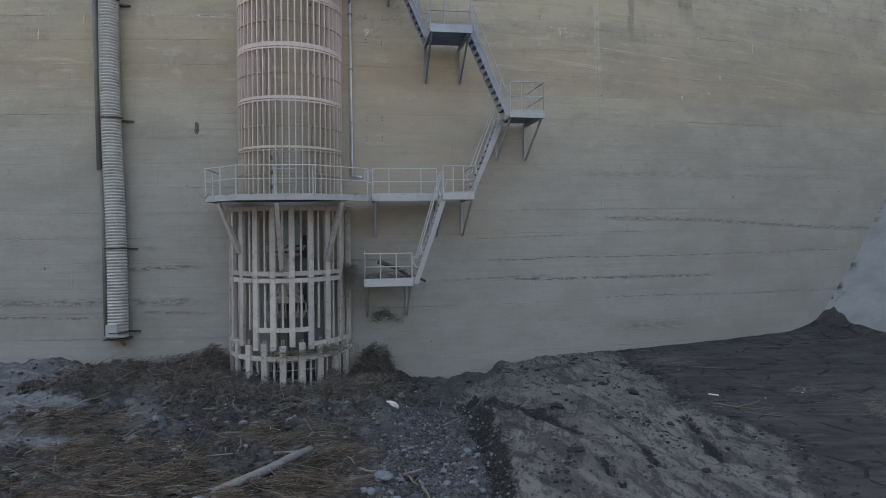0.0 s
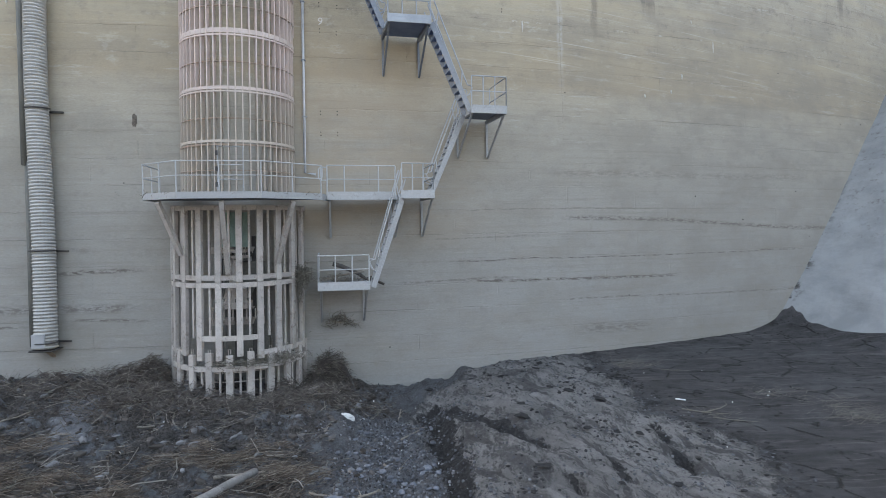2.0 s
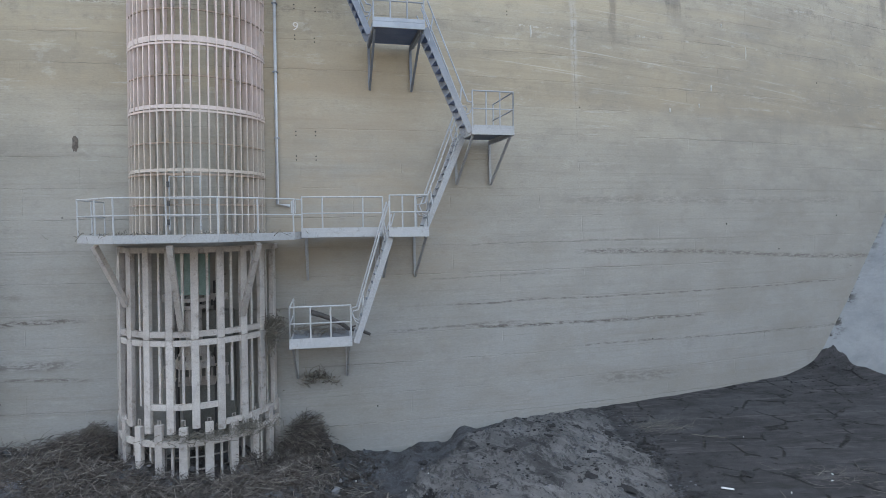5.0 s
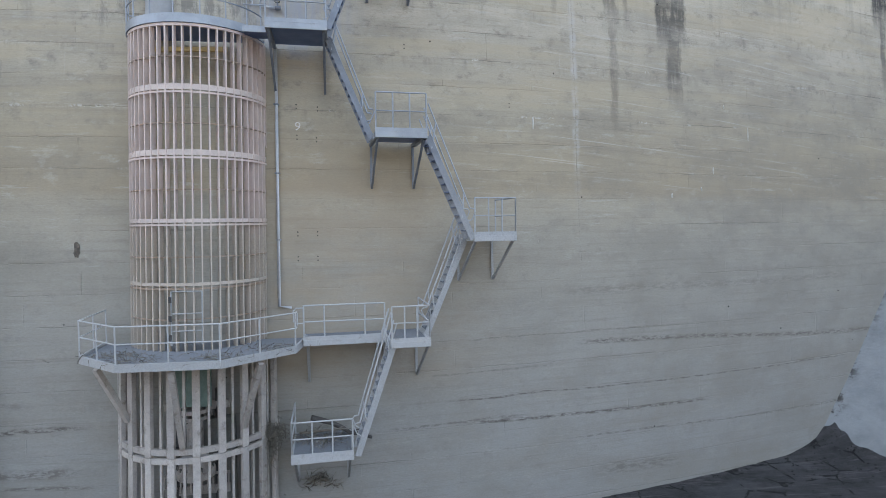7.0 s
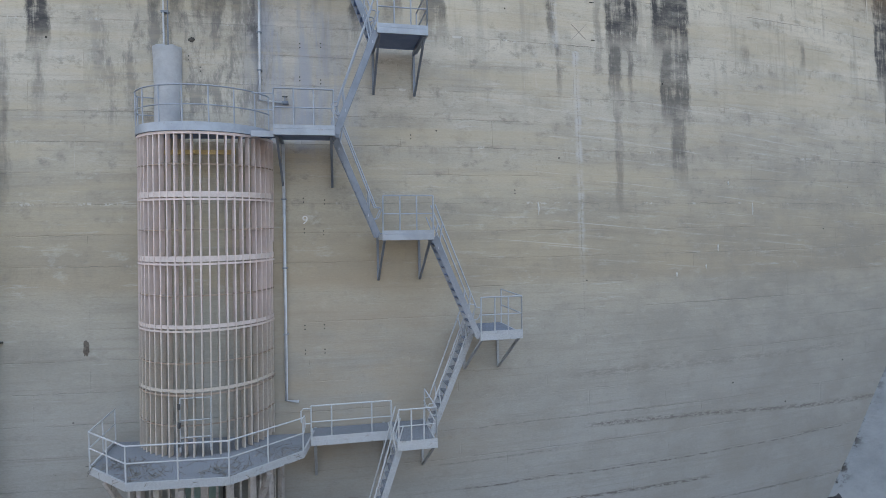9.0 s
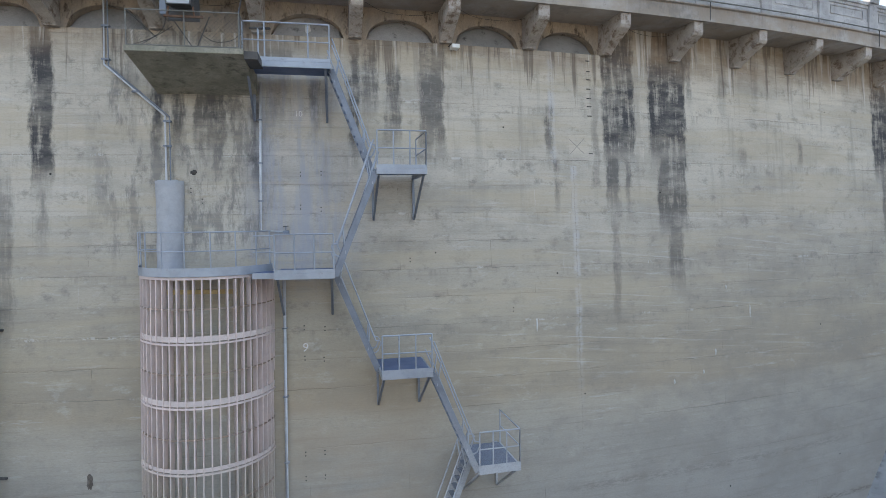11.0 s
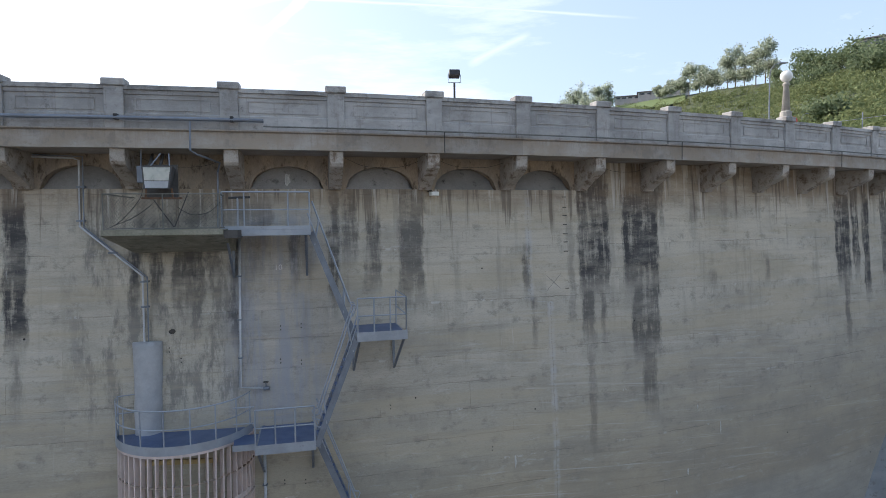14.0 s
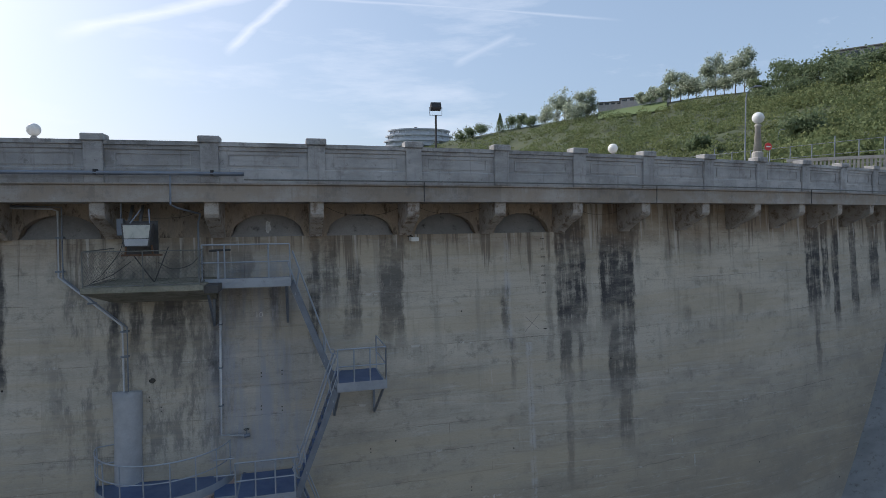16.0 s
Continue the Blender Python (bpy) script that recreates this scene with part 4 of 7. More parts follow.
# ---- the stair tower of landings and flights ----
def railing(parent, pts, height=1.07, posts=None, skip_mid=False):
    """Posts at the points, a top rail and a middle rail; pts in the parent's space."""
    for i, p in enumerate(pts):
        if posts is None or i in posts:
            part("post", tube(bmesh.new(), [Vector(p) + Vector((0, 0, -0.18)), Vector(p) + Vector((0, 0, height))], 0.028, 6), RAIL, parent)
    part("top_rail", tube(bmesh.new(), [Vector(p) + Vector((0, 0, height)) for p in pts], 0.028, 6), RAIL, parent)
    if not skip_mid:
        part("middle_rail", tube(bmesh.new(), [Vector(p) + Vector((0, 0, height * 0.53)) for p in pts], 0.024, 6), RAIL, parent)


def landing(s1, s2, z, o_in=0.3, o_out=2.55, rails="", brace=(0.05, 0.94), label="galvanised steel stair landing bracketed off the dam face", drop=1.75, high=1.3):
    """A deck with a channel round it, toe board, rail and two raking brackets. rails: sides f(ront) l(eft) r(ight)."""
    mid = (s1 + s2) / 2
    ob = thing("stair_landing", label, "stair landing", face_at(mid, z), group="landings of the dam stair")
    w = (s2 - s1) / 2
    part("deck", box(bmesh.new(), (-w + 0.06, -o_out + 0.06, -0.05), (w - 0.06, -o_in, 0.0)), GRATE, ob, "dark steel deck plate")
    bm = bmesh.new()
    box(bm, (-w, -o_out, -0.2), (w, -o_out + 0.055, 0.0), bevel=0.006)
    part("edge_channel", bm, RAIL, ob)
    for sx in (-w, w - 0.055):
        part("edge_channel", box(bmesh.new(), (sx, -o_out + 0.057, -0.2), (sx + 0.055, -o_in, 0.0)), RAIL, ob)
    part("toe_board", box(bmesh.new(), (-w, -o_out + 0.002, 0.002), (w, -o_out + 0.012, 0.13)), RAIL, ob)
    for f in brace:
        x = -w + 2 * w * f
        foot = -0.0 + BATTER * drop
        part("rake", beam(bmesh.new(), (x, -o_out + 0.15, -0.2), (x, -foot - 0.08, -drop), 0.075, 0.075), GALV, ob)
        part("wall_post", beam(bmesh.new(), (x, -0.10, -0.2), (x, -foot - 0.06, -drop), 0.09, 0.06), GALV, ob)
        part("bearer", beam(bmesh.new(), (x, -o_out + 0.06, -0.13), (x, -0.03, -0.13), 0.09, 0.14), GALV, ob)
    e = 0.03
    if "f" in rails:
        n = 3 if s2 - s1 < 2.2 else 4
        railing(ob, [(-w + e + (2 * w - 2 * e) * i / n, -o_out + e, 0) for i in range(n + 1)], high, [0, 1, n - 1, n])
    for key, x in (("l", -w + e), ("r", w - e)):
        if key in rails:
            railing(ob, [(x, -o_out + e, 0), (x, -o_in - 0.1, 0)], high)
    return ob


def flight(s1, z1, s2, z2, o1, o2, n=13):
    """A steep open flight between two landings, between offsets o1 and o2 from the face."""
    ob = thing("stair_flight", "steep galvanised steel stair flight with open treads and tube handrails", "stair", face_at((s1 + s2) / 2, z1), group="flights of the dam stair")
    inv = ob.matrix_world.inverted()
    side = 1 if s2 > s1 else -1
    for o in (o1, o2):
        p, q = inv @ face(s1, o, z1 - 0.12), inv @ face(s2, o, z2 - 0.12)
        part("stringer", beam(bmesh.new(), p, q, 0.045, 0.21), GALV, ob)
        a, b = inv @ face(s1 + side * 0.08, o, z1 + 0.95), inv @ face(s2 - side * 0.05, o, z2 + 1.0)
        part("handrail", tube(bmesh.new(), [a, b], 0.029, 6), RAIL, ob)
        drop = Vector((side * 0.17, 0, -0.42))
        part("middle_rail", tube(bmesh.new(), [a + drop, b + drop], 0.024, 6), RAIL, ob)
        loop = [a, a + Vector((-side * 0.14, 0, -0.02)), a + Vector((-side * 0.2, 0, -0.1)), a + Vector((-side * 0.08, 0, -0.38)), a + Vector((side * 0.02, 0, -0.44)), a + drop]
        part("end_loop", tube(bmesh.new(), loop, 0.024, 6), RAIL, ob)
        for f in (0.15, 0.82):
            h = a.lerp(b, f)
            foot = p.lerp(q, f + 0.06) + Vector((side * 0.05, 0, 0))
            part("post", tube(bmesh.new(), [foot, h], 0.026, 6), RAIL, ob)
    for i in range(1, n):
        f = i / n
        p, q = inv @ face(s1 + (s2 - s1) * f, o1 + 0.03, z1 + (z2 - z1) * f), inv @ face(s1 + (s2 - s1) * f, o2 - 0.03, z1 + (z2 - z1) * f)
        drop = Vector((0, 0, -0.10))
        part("tread", beam(bmesh.new(), p + drop, q + drop, 0.19, 0.035), GRATE, ob)
    return ob


Z0, ZG, Z1, Z2, Z3, Z4, Z5 = 4.1, 7.62, 11.1, 14.62, 18.1, 21.62, 25.32
IN, OUT = (0.75, 1.5), (1.7, 2.45)
landing(3.12, 5.1, Z0, rails="fl", high=1.14)
landing(9.2, 10.75, Z1, rails="fr")
landing(5.95, 7.72, Z2, rails="f")
landing(2.55, 4.52, Z3, rails="f")
landing(5.92, 7.68, Z4, rails="fr")
landing(1.55, 4.5, Z5, o_out=1.95, rails="f")
gangway = landing(3.5, 6.3, ZG, o_out=1.5, rails="f", high=1.18)
landing(6.31, 7.65, ZG, o_out=2.6, rails="fr", high=1.18)
flight(5.2, Z0, 6.42, ZG, *OUT)
flight(7.65, ZG, 9.2, Z1, *IN)
flight(9.2, Z1, 7.72, Z2, *OUT)
flight(5.95, Z2, 4.52, Z3, *IN)
flight(4.52, Z3, 5.92, Z4, *OUT)
flight(5.92, Z4, 4.5, Z5, *IN)



# ---- intake tower: pale round screen above, silted columns below ----
def tower(ang, r, z):
    a = A0 + radians(ang)
    c = Vector((-6.75, 25.45 + 0.05 * (z - 2), z))
    return c + Vector((math.sin(a) * r, -math.cos(a) * r, 0))


R_UP, R_LOW = 2.28, 2.68


def hoop(parent, name, r, z1, z2, thick, mat, a1=-88, a2=88, n=36):
    bm = bmesh.new()
    rings = []
    for i in range(n + 1):
        a = a1 + (a2 - a1) * i / n
        rings.append([bm.verts.new(tower(a, rr, zz)) for rr, zz in ((r, z1), (r, z2), (r - thick, z2), (r - thick, z1))])
    for ra, rb in zip(rings, rings[1:]):
        for k in range(4):
            bm.faces.new((ra[k], ra[(k + 1) % 4], rb[(k + 1) % 4], rb[k]))
    bm.faces.new(rings[0])
    bm.faces.new(rings[-1][::-1])
    return part(name, bm, mat, parent)


def upright(parent, name, ang, r, z1, z2, w, deep, mat):
    a = A0 + radians(ang)
    out = Vector((math.sin(a), -math.cos(a), 0))
    bm = beam(bmesh.new(), tower(ang, r - deep / 2, z1), tower(ang, r - deep / 2, z2), w, deep, out)
    if w > 0.1:
        bmesh.ops.bevel(bm, geom=bm.edges[:], offset=0.012, segments=1, affect="EDGES")
    return part(name, bm, mat, parent)


screen = thing("intake_screen", "tall half-round screen of pale pink steel bars", "intake screen")
STEP = 176 / 26
for i in range(27):
    upright(screen, "screen_bar", -88 + STEP * i, R_UP, 7.52, 18.0, 0.044, 0.19, SCREEN)
for z in (16.97, 14.84, 12.71, 10.54, 8.55):
    hoop(screen, "hoop", R_UP - 0.012, z - 0.02, z + 0.02, 0.05, RUSTY_HOOP)
for z in (15.96, 13.86, 11.70):
    hoop(screen, "band", R_UP - 0.015, z - 0.05, z + (0.13 if z > 12 else 0.07), 0.03, PALE)
    hoop(screen, "hoop", R_UP + 0.006, z - 0.16, z - 0.1, 0.06, SCREEN)
hoop(screen, "hoop", R_UP, 9.5, 9.56, 0.06, RUSTY_HOOP)
hoop(screen, "band", R_UP - 0.015, 9.62, 9.72, 0.03, SCREEN)
hoop(screen, "top_hoop", R_UP + 0.006, 17.94, 18.03, 0.10, SCREEN)
OCHRE = surface("ochre_primer", (0.60, 0.44, 0.20), (0.48, 0.35, 0.17), 2.0, 0.8, 0, 0.3, 25, 0.2)
part("tie_beam", beam(bmesh.new(), tower(-52, 1.9, 17.45), tower(40, 1.9, 17.45), 0.1, 0.15), OCHRE, screen, "ochre stained cross beam behind the bars")
# wicket in the screen above the platform
gate = part("wicket", tube(bmesh.new(), [tower(-10, R_UP + 0.05, 7.75), tower(-10, R_UP + 0.05, 9.45), tower(13, R_UP + 0.05, 9.45), tower(13, R_UP + 0.05, 7.75)], 0.032, 6), GALV, screen, "narrow barred door in the screen")
for z in (8.2, 8.75):
    part("cross_bar", tube(bmesh.new(), [tower(-10, R_UP + 0.05, z), tower(13, R_UP + 0.05, z)], 0.022, 6), GALV, gate)
for z in (8.0, 8.6, 9.2):
    part("hinge", box(bmesh.new(), (-0.04, -0.03, -0.09), (0.04, 0.03, 0.09), Matrix.Translation(tower(-10.6, R_UP + 0.07, z))), DARK, gate)

cage = thing("intake_cage", "silt-coated steel cage of broad columns and rings at the tower's foot", "intake cage")
for i in range(12):
    a = -90.5 + 16.5 * i
    if abs(a) < 91:
        upright(cage, "column", a, R_LOW, 4.3, 7.2, 0.23, 0.16, SILTY)
        upright(cage, "column", a, R_LOW, 1.38 + (0.14 if i % 3 == 0 else 0), 4.29, 0.23, 0.15, SILTY)
    a += 8.2
    if abs(a) < 91:
        upright(cage, "slim_bar", a, R_LOW - 0.12, 4.5, 7.15, 0.075, 0.09, SILTY)
        upright(cage, "slim_bar", a, R_LOW - 0.12, 2.2 if 2 < i < 8 else 1.2, 4.15, 0.075, 0.09, SILTY)
        low_col = upright(cage, "column", a, R_LOW + 0.02, -1.4, 1.68 - (0.1 if i % 2 else 0), 0.25, 0.16, SILTY)
        eye = part("lifting_eye", tube(bmesh.new(), [tower(a - 1, R_LOW - 0.06, 1.62), tower(a - 1, R_LOW - 0.06, 1.8), tower(a + 1, R_LOW - 0.06, 1.8), tower(a + 1, R_LOW - 0.06, 1.62)], 0.02, 5), SILTY, low_col)
        upright(cage, "slim_bar", a + 8.2, R_LOW - 0.12, -1.4, 1.0, 0.075, 0.09, SILTY)
for z in (4.48, 4.2, 7.12):
    hoop(cage, "ring", R_LOW - 0.02, z - 0.09, z + 0.09, 0.12, SILTY)
hoop(cage, "ring", R_LOW - 0.02, 2.12, 2.3, 0.1, SILTY, -22, 26, 10)
hoop(cage, "ring", R_LOW - 0.02, 1.5, 1.68, 0.1, SILTY, 27, 89, 12)
hoop(cage, "ring", R_LOW - 0.02, 1.55, 1.72, 0.1, SILTY, -89, -38, 12)
hoop(cage, "ring", R_LOW - 0.01, 0.98, 1.16, 0.1, SILTY)

# gate gear inside the cage
gear = thing("gate_gear", "pale silted gate frame with racks inside the cage", "gate gear")
GREEN = surface("faded_green_sheet", (0.20, 0.31, 0.27), (0.28, 0.38, 0.34), 2.0, 0.6, 0, 0.2, 20)
for a in (-30, 2, 34):
    part("gate_post", beam(bmesh.new(), tower(a, 1.25, -1.0), tower(a, 1.25, 6.0), 0.16, 0.16), DARK, gear, "dark steel post")
for z, w in ((2.62, 0.30), (3.15, 0.10), (5.45, 0.26)):
    part("rack_beam", beam(bmesh.new(), tower(-42, 1.5, z), tower(46, 1.5, z), 0.12, w), SILTY, gear)
for i in range(14):
    part("rack_slat", beam(bmesh.new(), tower(-40 + 6.3 * i, 1.56, 2.74), tower(-40 + 6.3 * i, 1.56, 3.14), 0.05, 0.05), SILTY, gear)
for i in range(10):
    part("rack_tooth", beam(bmesh.new(), tower(-26 + 6.3 * i, 1.54, 5.2), tower(-26 + 6.3 * i, 1.54, 5.4), 0.06, 0.06), DARK, gear)
part("green_sheet", beam(bmesh.new(), tower(3, 1.7, 5.6), tower(3, 1.7, 6.95), 1.15, 0.03, (0, -1, 0)), GREEN, gear, "faded green sheet")
# dark block added on the wall, in place of the cage's dim middle
back_m = face_at(0.25, 0)
part("gate_leaf", box(bmesh.new(), (-0.75, -0.5, -1.5), (0.95, -0.1, 5.0), back_m, 0.03), GRIMY, gear, "dark block added for the cage's dim inside")
CX = tower(3, 1.15, 0)
def disc_stack(name, rows, label=""):
    part(name, tube(bmesh.new(), [(CX.x, CX.y, z) for r, z in rows], [r for r, z in rows], 20), SILTY, gear, label)


disc_stack("stem_pipe", [(0.26, 3.9), (0.26, 5.15)], "pale silted valve pipe")
disc_stack("flange", [(0.5, 5.15), (0.5, 5.27), (0.3, 5.28)])
disc_stack("flange", [(0.3, 5.37), (0.52, 5.38), (0.52, 5.5), (0.34, 5.52)])
disc_stack("bonnet", [(0.62, 3.2), (0.62, 3.42), (0.56, 3.5), (0.44, 3.72), (0.40, 3.95), (0.27, 4.05)])
for k in range(14):
    t = 2 * math.pi * k / 14
    part("bolt", tube(bmesh.new(), [(CX.x + 0.45 * math.cos(t), CX.y + 0.45 * math.sin(t), 5.1), (CX.x + 0.45 * math.cos(t), CX.y + 0.45 * math.sin(t), 5.58)], 0.035, 6), GRIMY, gear)
    part("bolt", tube(bmesh.new(), [(CX.x + 0.55 * math.cos(t), CX.y + 0.55 * math.sin(t), 3.38), (CX.x + 0.55 * math.cos(t), CX.y + 0.55 * math.sin(t), 3.6)], 0.035, 6), GRIMY, gear)
for i in range(9):
    part("grid_bar", beam(bmesh.new(), tower(-16 + 6 * i, 2.3, -1.0), tower(-16 + 6 * i, 2.3, 0.95), 0.04, 0.04), SILTY, gear)
for z in (-0.3, 0.1, 0.5, 0.85):
    hoop(gear, "grid_bar", 2.31, z - 0.02, z + 0.02, 0.04, SILTY, -18, 34, 8)

# octagonal platform on raking struts
DECK = [(-9.72, 25.0), (-9.42, 22.82), (-7.75, 21.55), (-4.9, 21.72), (-3.08, 23.5), (-3.02, 25.3)]
platform = thing("intake_platform", "grey steel platform with tube railing round the intake tower", "platform")


def slab_of(pts, z1, z2):
    bm = bmesh.new()
    lo, hi = [bm.verts.new((x, y, z1)) for x, y in pts], [bm.verts.new((x, y, z2)) for x, y in pts]
    n = len(pts)
    bm.faces.new(lo)
    bm.faces.new(hi)
    for i in range(n):
        bm.faces.new((lo[i], lo[(i + 1) % n], hi[(i + 1) % n], hi[i]))
    return bm


part("end_loop", tube(bmesh.new(), [(-1.37, -1.47, 1.1), (-1.62, -1.47, 1.1), (-1.7, -1.47, 1.02), (-1.7, -1.47, 0.66), (-1.62, -1.47, 0.583), (-1.37, -1.47, 0.583)], 0.026, 6), RAIL, gangway)
part("deck", slab_of(DECK, 7.46, 7.54), GRATE, platform, "dark deck plate strewn with silt")
for a, b in zip(DECK, DECK[1:]):
    part("edge_channel", beam(bmesh.new(), (*a, 7.51), (*b, 7.51), 0.06, 0.24), GALV, platform)


def rail_run(parent, pts, z, every, h=1.07, mat=None, r=0.026):
    """A tube railing along a plan line, with posts spaced evenly along it."""
    mat = mat or RAIL
    total = []
    for a, b in zip(pts, pts[1:]):
        a, b = Vector((*a, z)), Vector((*b, z))
        n = max(1, round((b - a).length / every))
        total += [a.lerp(b, i / n) for i in range(n)]
    total.append(Vector((*pts[-1], z)))
    for p in total:
        part("post", tube(bmesh.new(), [p - Vector((0, 0, 0.2)), p + Vector((0, 0, h))], r, 6), mat, parent)
    for f, rr in ((1.0, r), (0.53, r * 0.85)):
        part("top_rail" if f == 1 else "middle_rail", tube(bmesh.new(), [Vector((*p, z + h * f)) for p in pts], rr, 6), mat, parent)


rail_run(platform, DECK[:-1], 7.63, 1.35)


def end_loop(parent, p, out, z, h=1.07):
    """The rounded return that joins the top and the middle rail past the last post."""
    p, out = Vector((p[0], p[1], z)), Vector((out[0], out[1], 0)).normalized()
    up = Vector((0, 0, 1))
    pts = [p + up * h, p + out * 0.2 + up * h, p + out * 0.27 + up * (h - 0.08), p + out * 0.27 + up * (h * 0.53 + 0.08), p + out * 0.2 + up * h * 0.53, p + up * h * 0.53]
    part("end_loop", tube(bmesh.new(), pts, 0.026, 6), RAIL, parent)


end_loop(platform, DECK[4], (0.05, 1), 7.63)
for top, low in (((-8.75, 22.42, 7.3), (-43, 5.35)), ((-6.3, 21.75, 7.3), (0, 4.62)), ((-4.0, 22.7, 7.3), (40, 4.95))):
    part("strut", beam(bmesh.new(), top, tower(low[0], R_LOW, low[1]), 0.16, 0.16), SILTY, platform)

# round platform on top of the screen
cap = thing("round_platform", "half-round galvanised platform with railing on top of the screen", "platform")
ARC = [(p.x, p.y) for p in (tower(a, R_UP + 0.03, 18.1) for a in range(-86, 87, 8))]
part("deck", slab_of(ARC, 18.06, 18.12), GRATE, cap, "blue-grey deck plate")
hoop(cap, "edge_plate", R_UP + 0.05, 18.04, 18.33, 0.02, RAIL, -86, 78)
for ang in range(-86, 79, 20):
    p = tower(ang, R_UP + 0.02, 18.1)
    part("post", tube(bmesh.new(), [p, p + Vector((0, 0, 1.4))], 0.026, 6), RAIL, cap)
for h, rr in ((1.4, 0.026), (0.78, 0.022)):
    part("top_rail" if h > 1 else "middle_rail", tube(bmesh.new(), [tower(a, R_UP + 0.02, 18.1) + Vector((0, 0, h)) for a in range(-86, 79, 6)], rr, 6), RAIL, cap)
for h in (1.4, 0.78):
    p = tower(-86, R_UP + 0.02, 18.1) + Vector((0, 0, h))
    part("return_rail", tube(bmesh.new(), [p, face(along(4.62), 0.02, p.z)], 0.022, 6), RAIL, cap)
bridge = thing("link_bridge", "short steel bridge between the round platform and the stair", "platform")
part("deck", slab_of([(p.x, p.y) for p in (face(1.75, 1.0, 18), face(1.85, 2.0, 18), face(2.6, 2.0, 18), face(2.6, 1.0, 18))], 18.0, 18.08), GRATE, bridge)
part("edge_channel", beam(bmesh.new(), face(1.82, 2.02, 18.0), face(2.55, 2.02, 18.0), 0.05, 0.2), RAIL, bridge)
for h in (1.25, 0.7):
    part("rail", tube(bmesh.new(), [face(1.86, 2.02, 18.1 + h), face(2.52, 2.02, 18.1 + h)], 0.022, 6), RAIL, bridge)

# ---- pipes on the face ----
CEMENT = surface("pale_cement_pipe", (0.43, 0.44, 0.45), (0.35, 0.36, 0.37), 1.2, 0.85, 0, 0.12, 14, 0.05)
stub = thing("vent_pipe", "pale cement-coated pipe stub rising behind the round platform", "pipe")
bm = bmesh.new()
rings = []
for z in (18.1, 18.5, 19.0, 19.5, 20.0, 20.5, 20.9, 21.2, 21.34, 21.36):
    row = []
    for i in range(25):
        t = math.pi * i / 24
        k = 1 + 0.10 * noise.noise((math.cos(t) * 1.5, z * 1.3, 4.0))
        r = 0.47 * k if z < 21.35 else 0.02
        lip = 0.06 * noise.noise((t * 2.5, 3.0, 1.0)) if z > 21.1 else 0.0
        row.append(bm.verts.new(face(along(4.76) - r * math.cos(t), 0.02 + 0.42 * k * math.sin(t) * (1 if z < 21.35 else 0.1), z + lip)))
    rings.append(row)
for ra, rb in zip(rings, rings[1:]):
    for k in range(24):
        bm.faces.new((ra[k], ra[k + 1], rb[k + 1], rb[k]))
part("shaft", bm, CEMENT, stub, smooth=True)
part("riser", tube(bmesh.new(), [face(along(4.72), 0.14, 21.3), face(along(4.70), 0.12, 23.70), face(along(3.70), 0.12, 25.50), face(along(3.69), 0.12, 27.84), face(along(3.60), 0.12, 27.92), face(along(2.95), 0.12, 27.96)], 0.036, 8), PALE_TUBE, stub)
part("riser", tube(bmesh.new(), [face(along(4.79), 0.14, 21.3), face(along(4.775), 0.12, 23.66), face(along(3.77), 0.12, 25.46), face(along(3.75), 0.12, 27.98), face(along(2.95), 0.12, 28.03)], 0.026, 8), GALV, stub)
for deg, z in ((4.735, 22.6), (4.735, 23.5), (4.22, 24.55), (3.72, 25.7), (3.72, 26.9)):
    part("clamp", box(bmesh.new(), (-0.13, -0.17, -0.03), (0.13, 0.0, 0.03), face_at(along(deg), z)), GALV, stub)


def conduit(label, pts, r, clamps):
    ob = thing("conduit", label, "conduit")
    part("tube", tube(bmesh.new(), pts, r, 10), PALE_TUBE, ob, smooth=True)
    for p in clamps:
        part("clamp", box(bmesh.new(), (-r - 0.03, -r - 0.01, -0.025), (r + 0.03, 0.1, 0.025), Matrix.Translation(p)), GALV, ob)
    return ob


conduit("galvanised conduit clamped upright on the dam face", [face(along(6.70), 0.14, 17.9), face(along(6.69), 0.14, 8.62), face(along(6.90), 0.14, 8.56)], 0.055, [face(along(6.695), 0.14, z) for z in (15.9, 13.4, 11.0)])
up = conduit("galvanised conduit with a hose valve below the balcony", [face(along(6.33), 0.12, 25.0), face(along(6.30), 0.12, 19.52), face(along(6.74), 0.12, 19.44)], 0.05, [face(along(6.31), 0.12, z) for z in (23.6, 22.0, 20.6)])
part("valve", tube(bmesh.new(), [face(along(6.70), 0.14, 19.42), face(along(6.80), 0.14, 19.44)], 0.075, 8), GALV, up, "grey valve body")
part("stem", tube(bmesh.new(), [face(along(6.74), 0.14, 19.44), face(along(6.74), 0.14, 19.66)], 0.02, 6), GALV, up)
part("hand_wheel", tube(bmesh.new(), [face(along(6.74) + 0.09 * math.cos(t), 0.14 + 0.09 * math.sin(t), 19.66) for t in (2 * math.pi * k / 12 for k in range(13))], 0.014, 6), DARK, up)

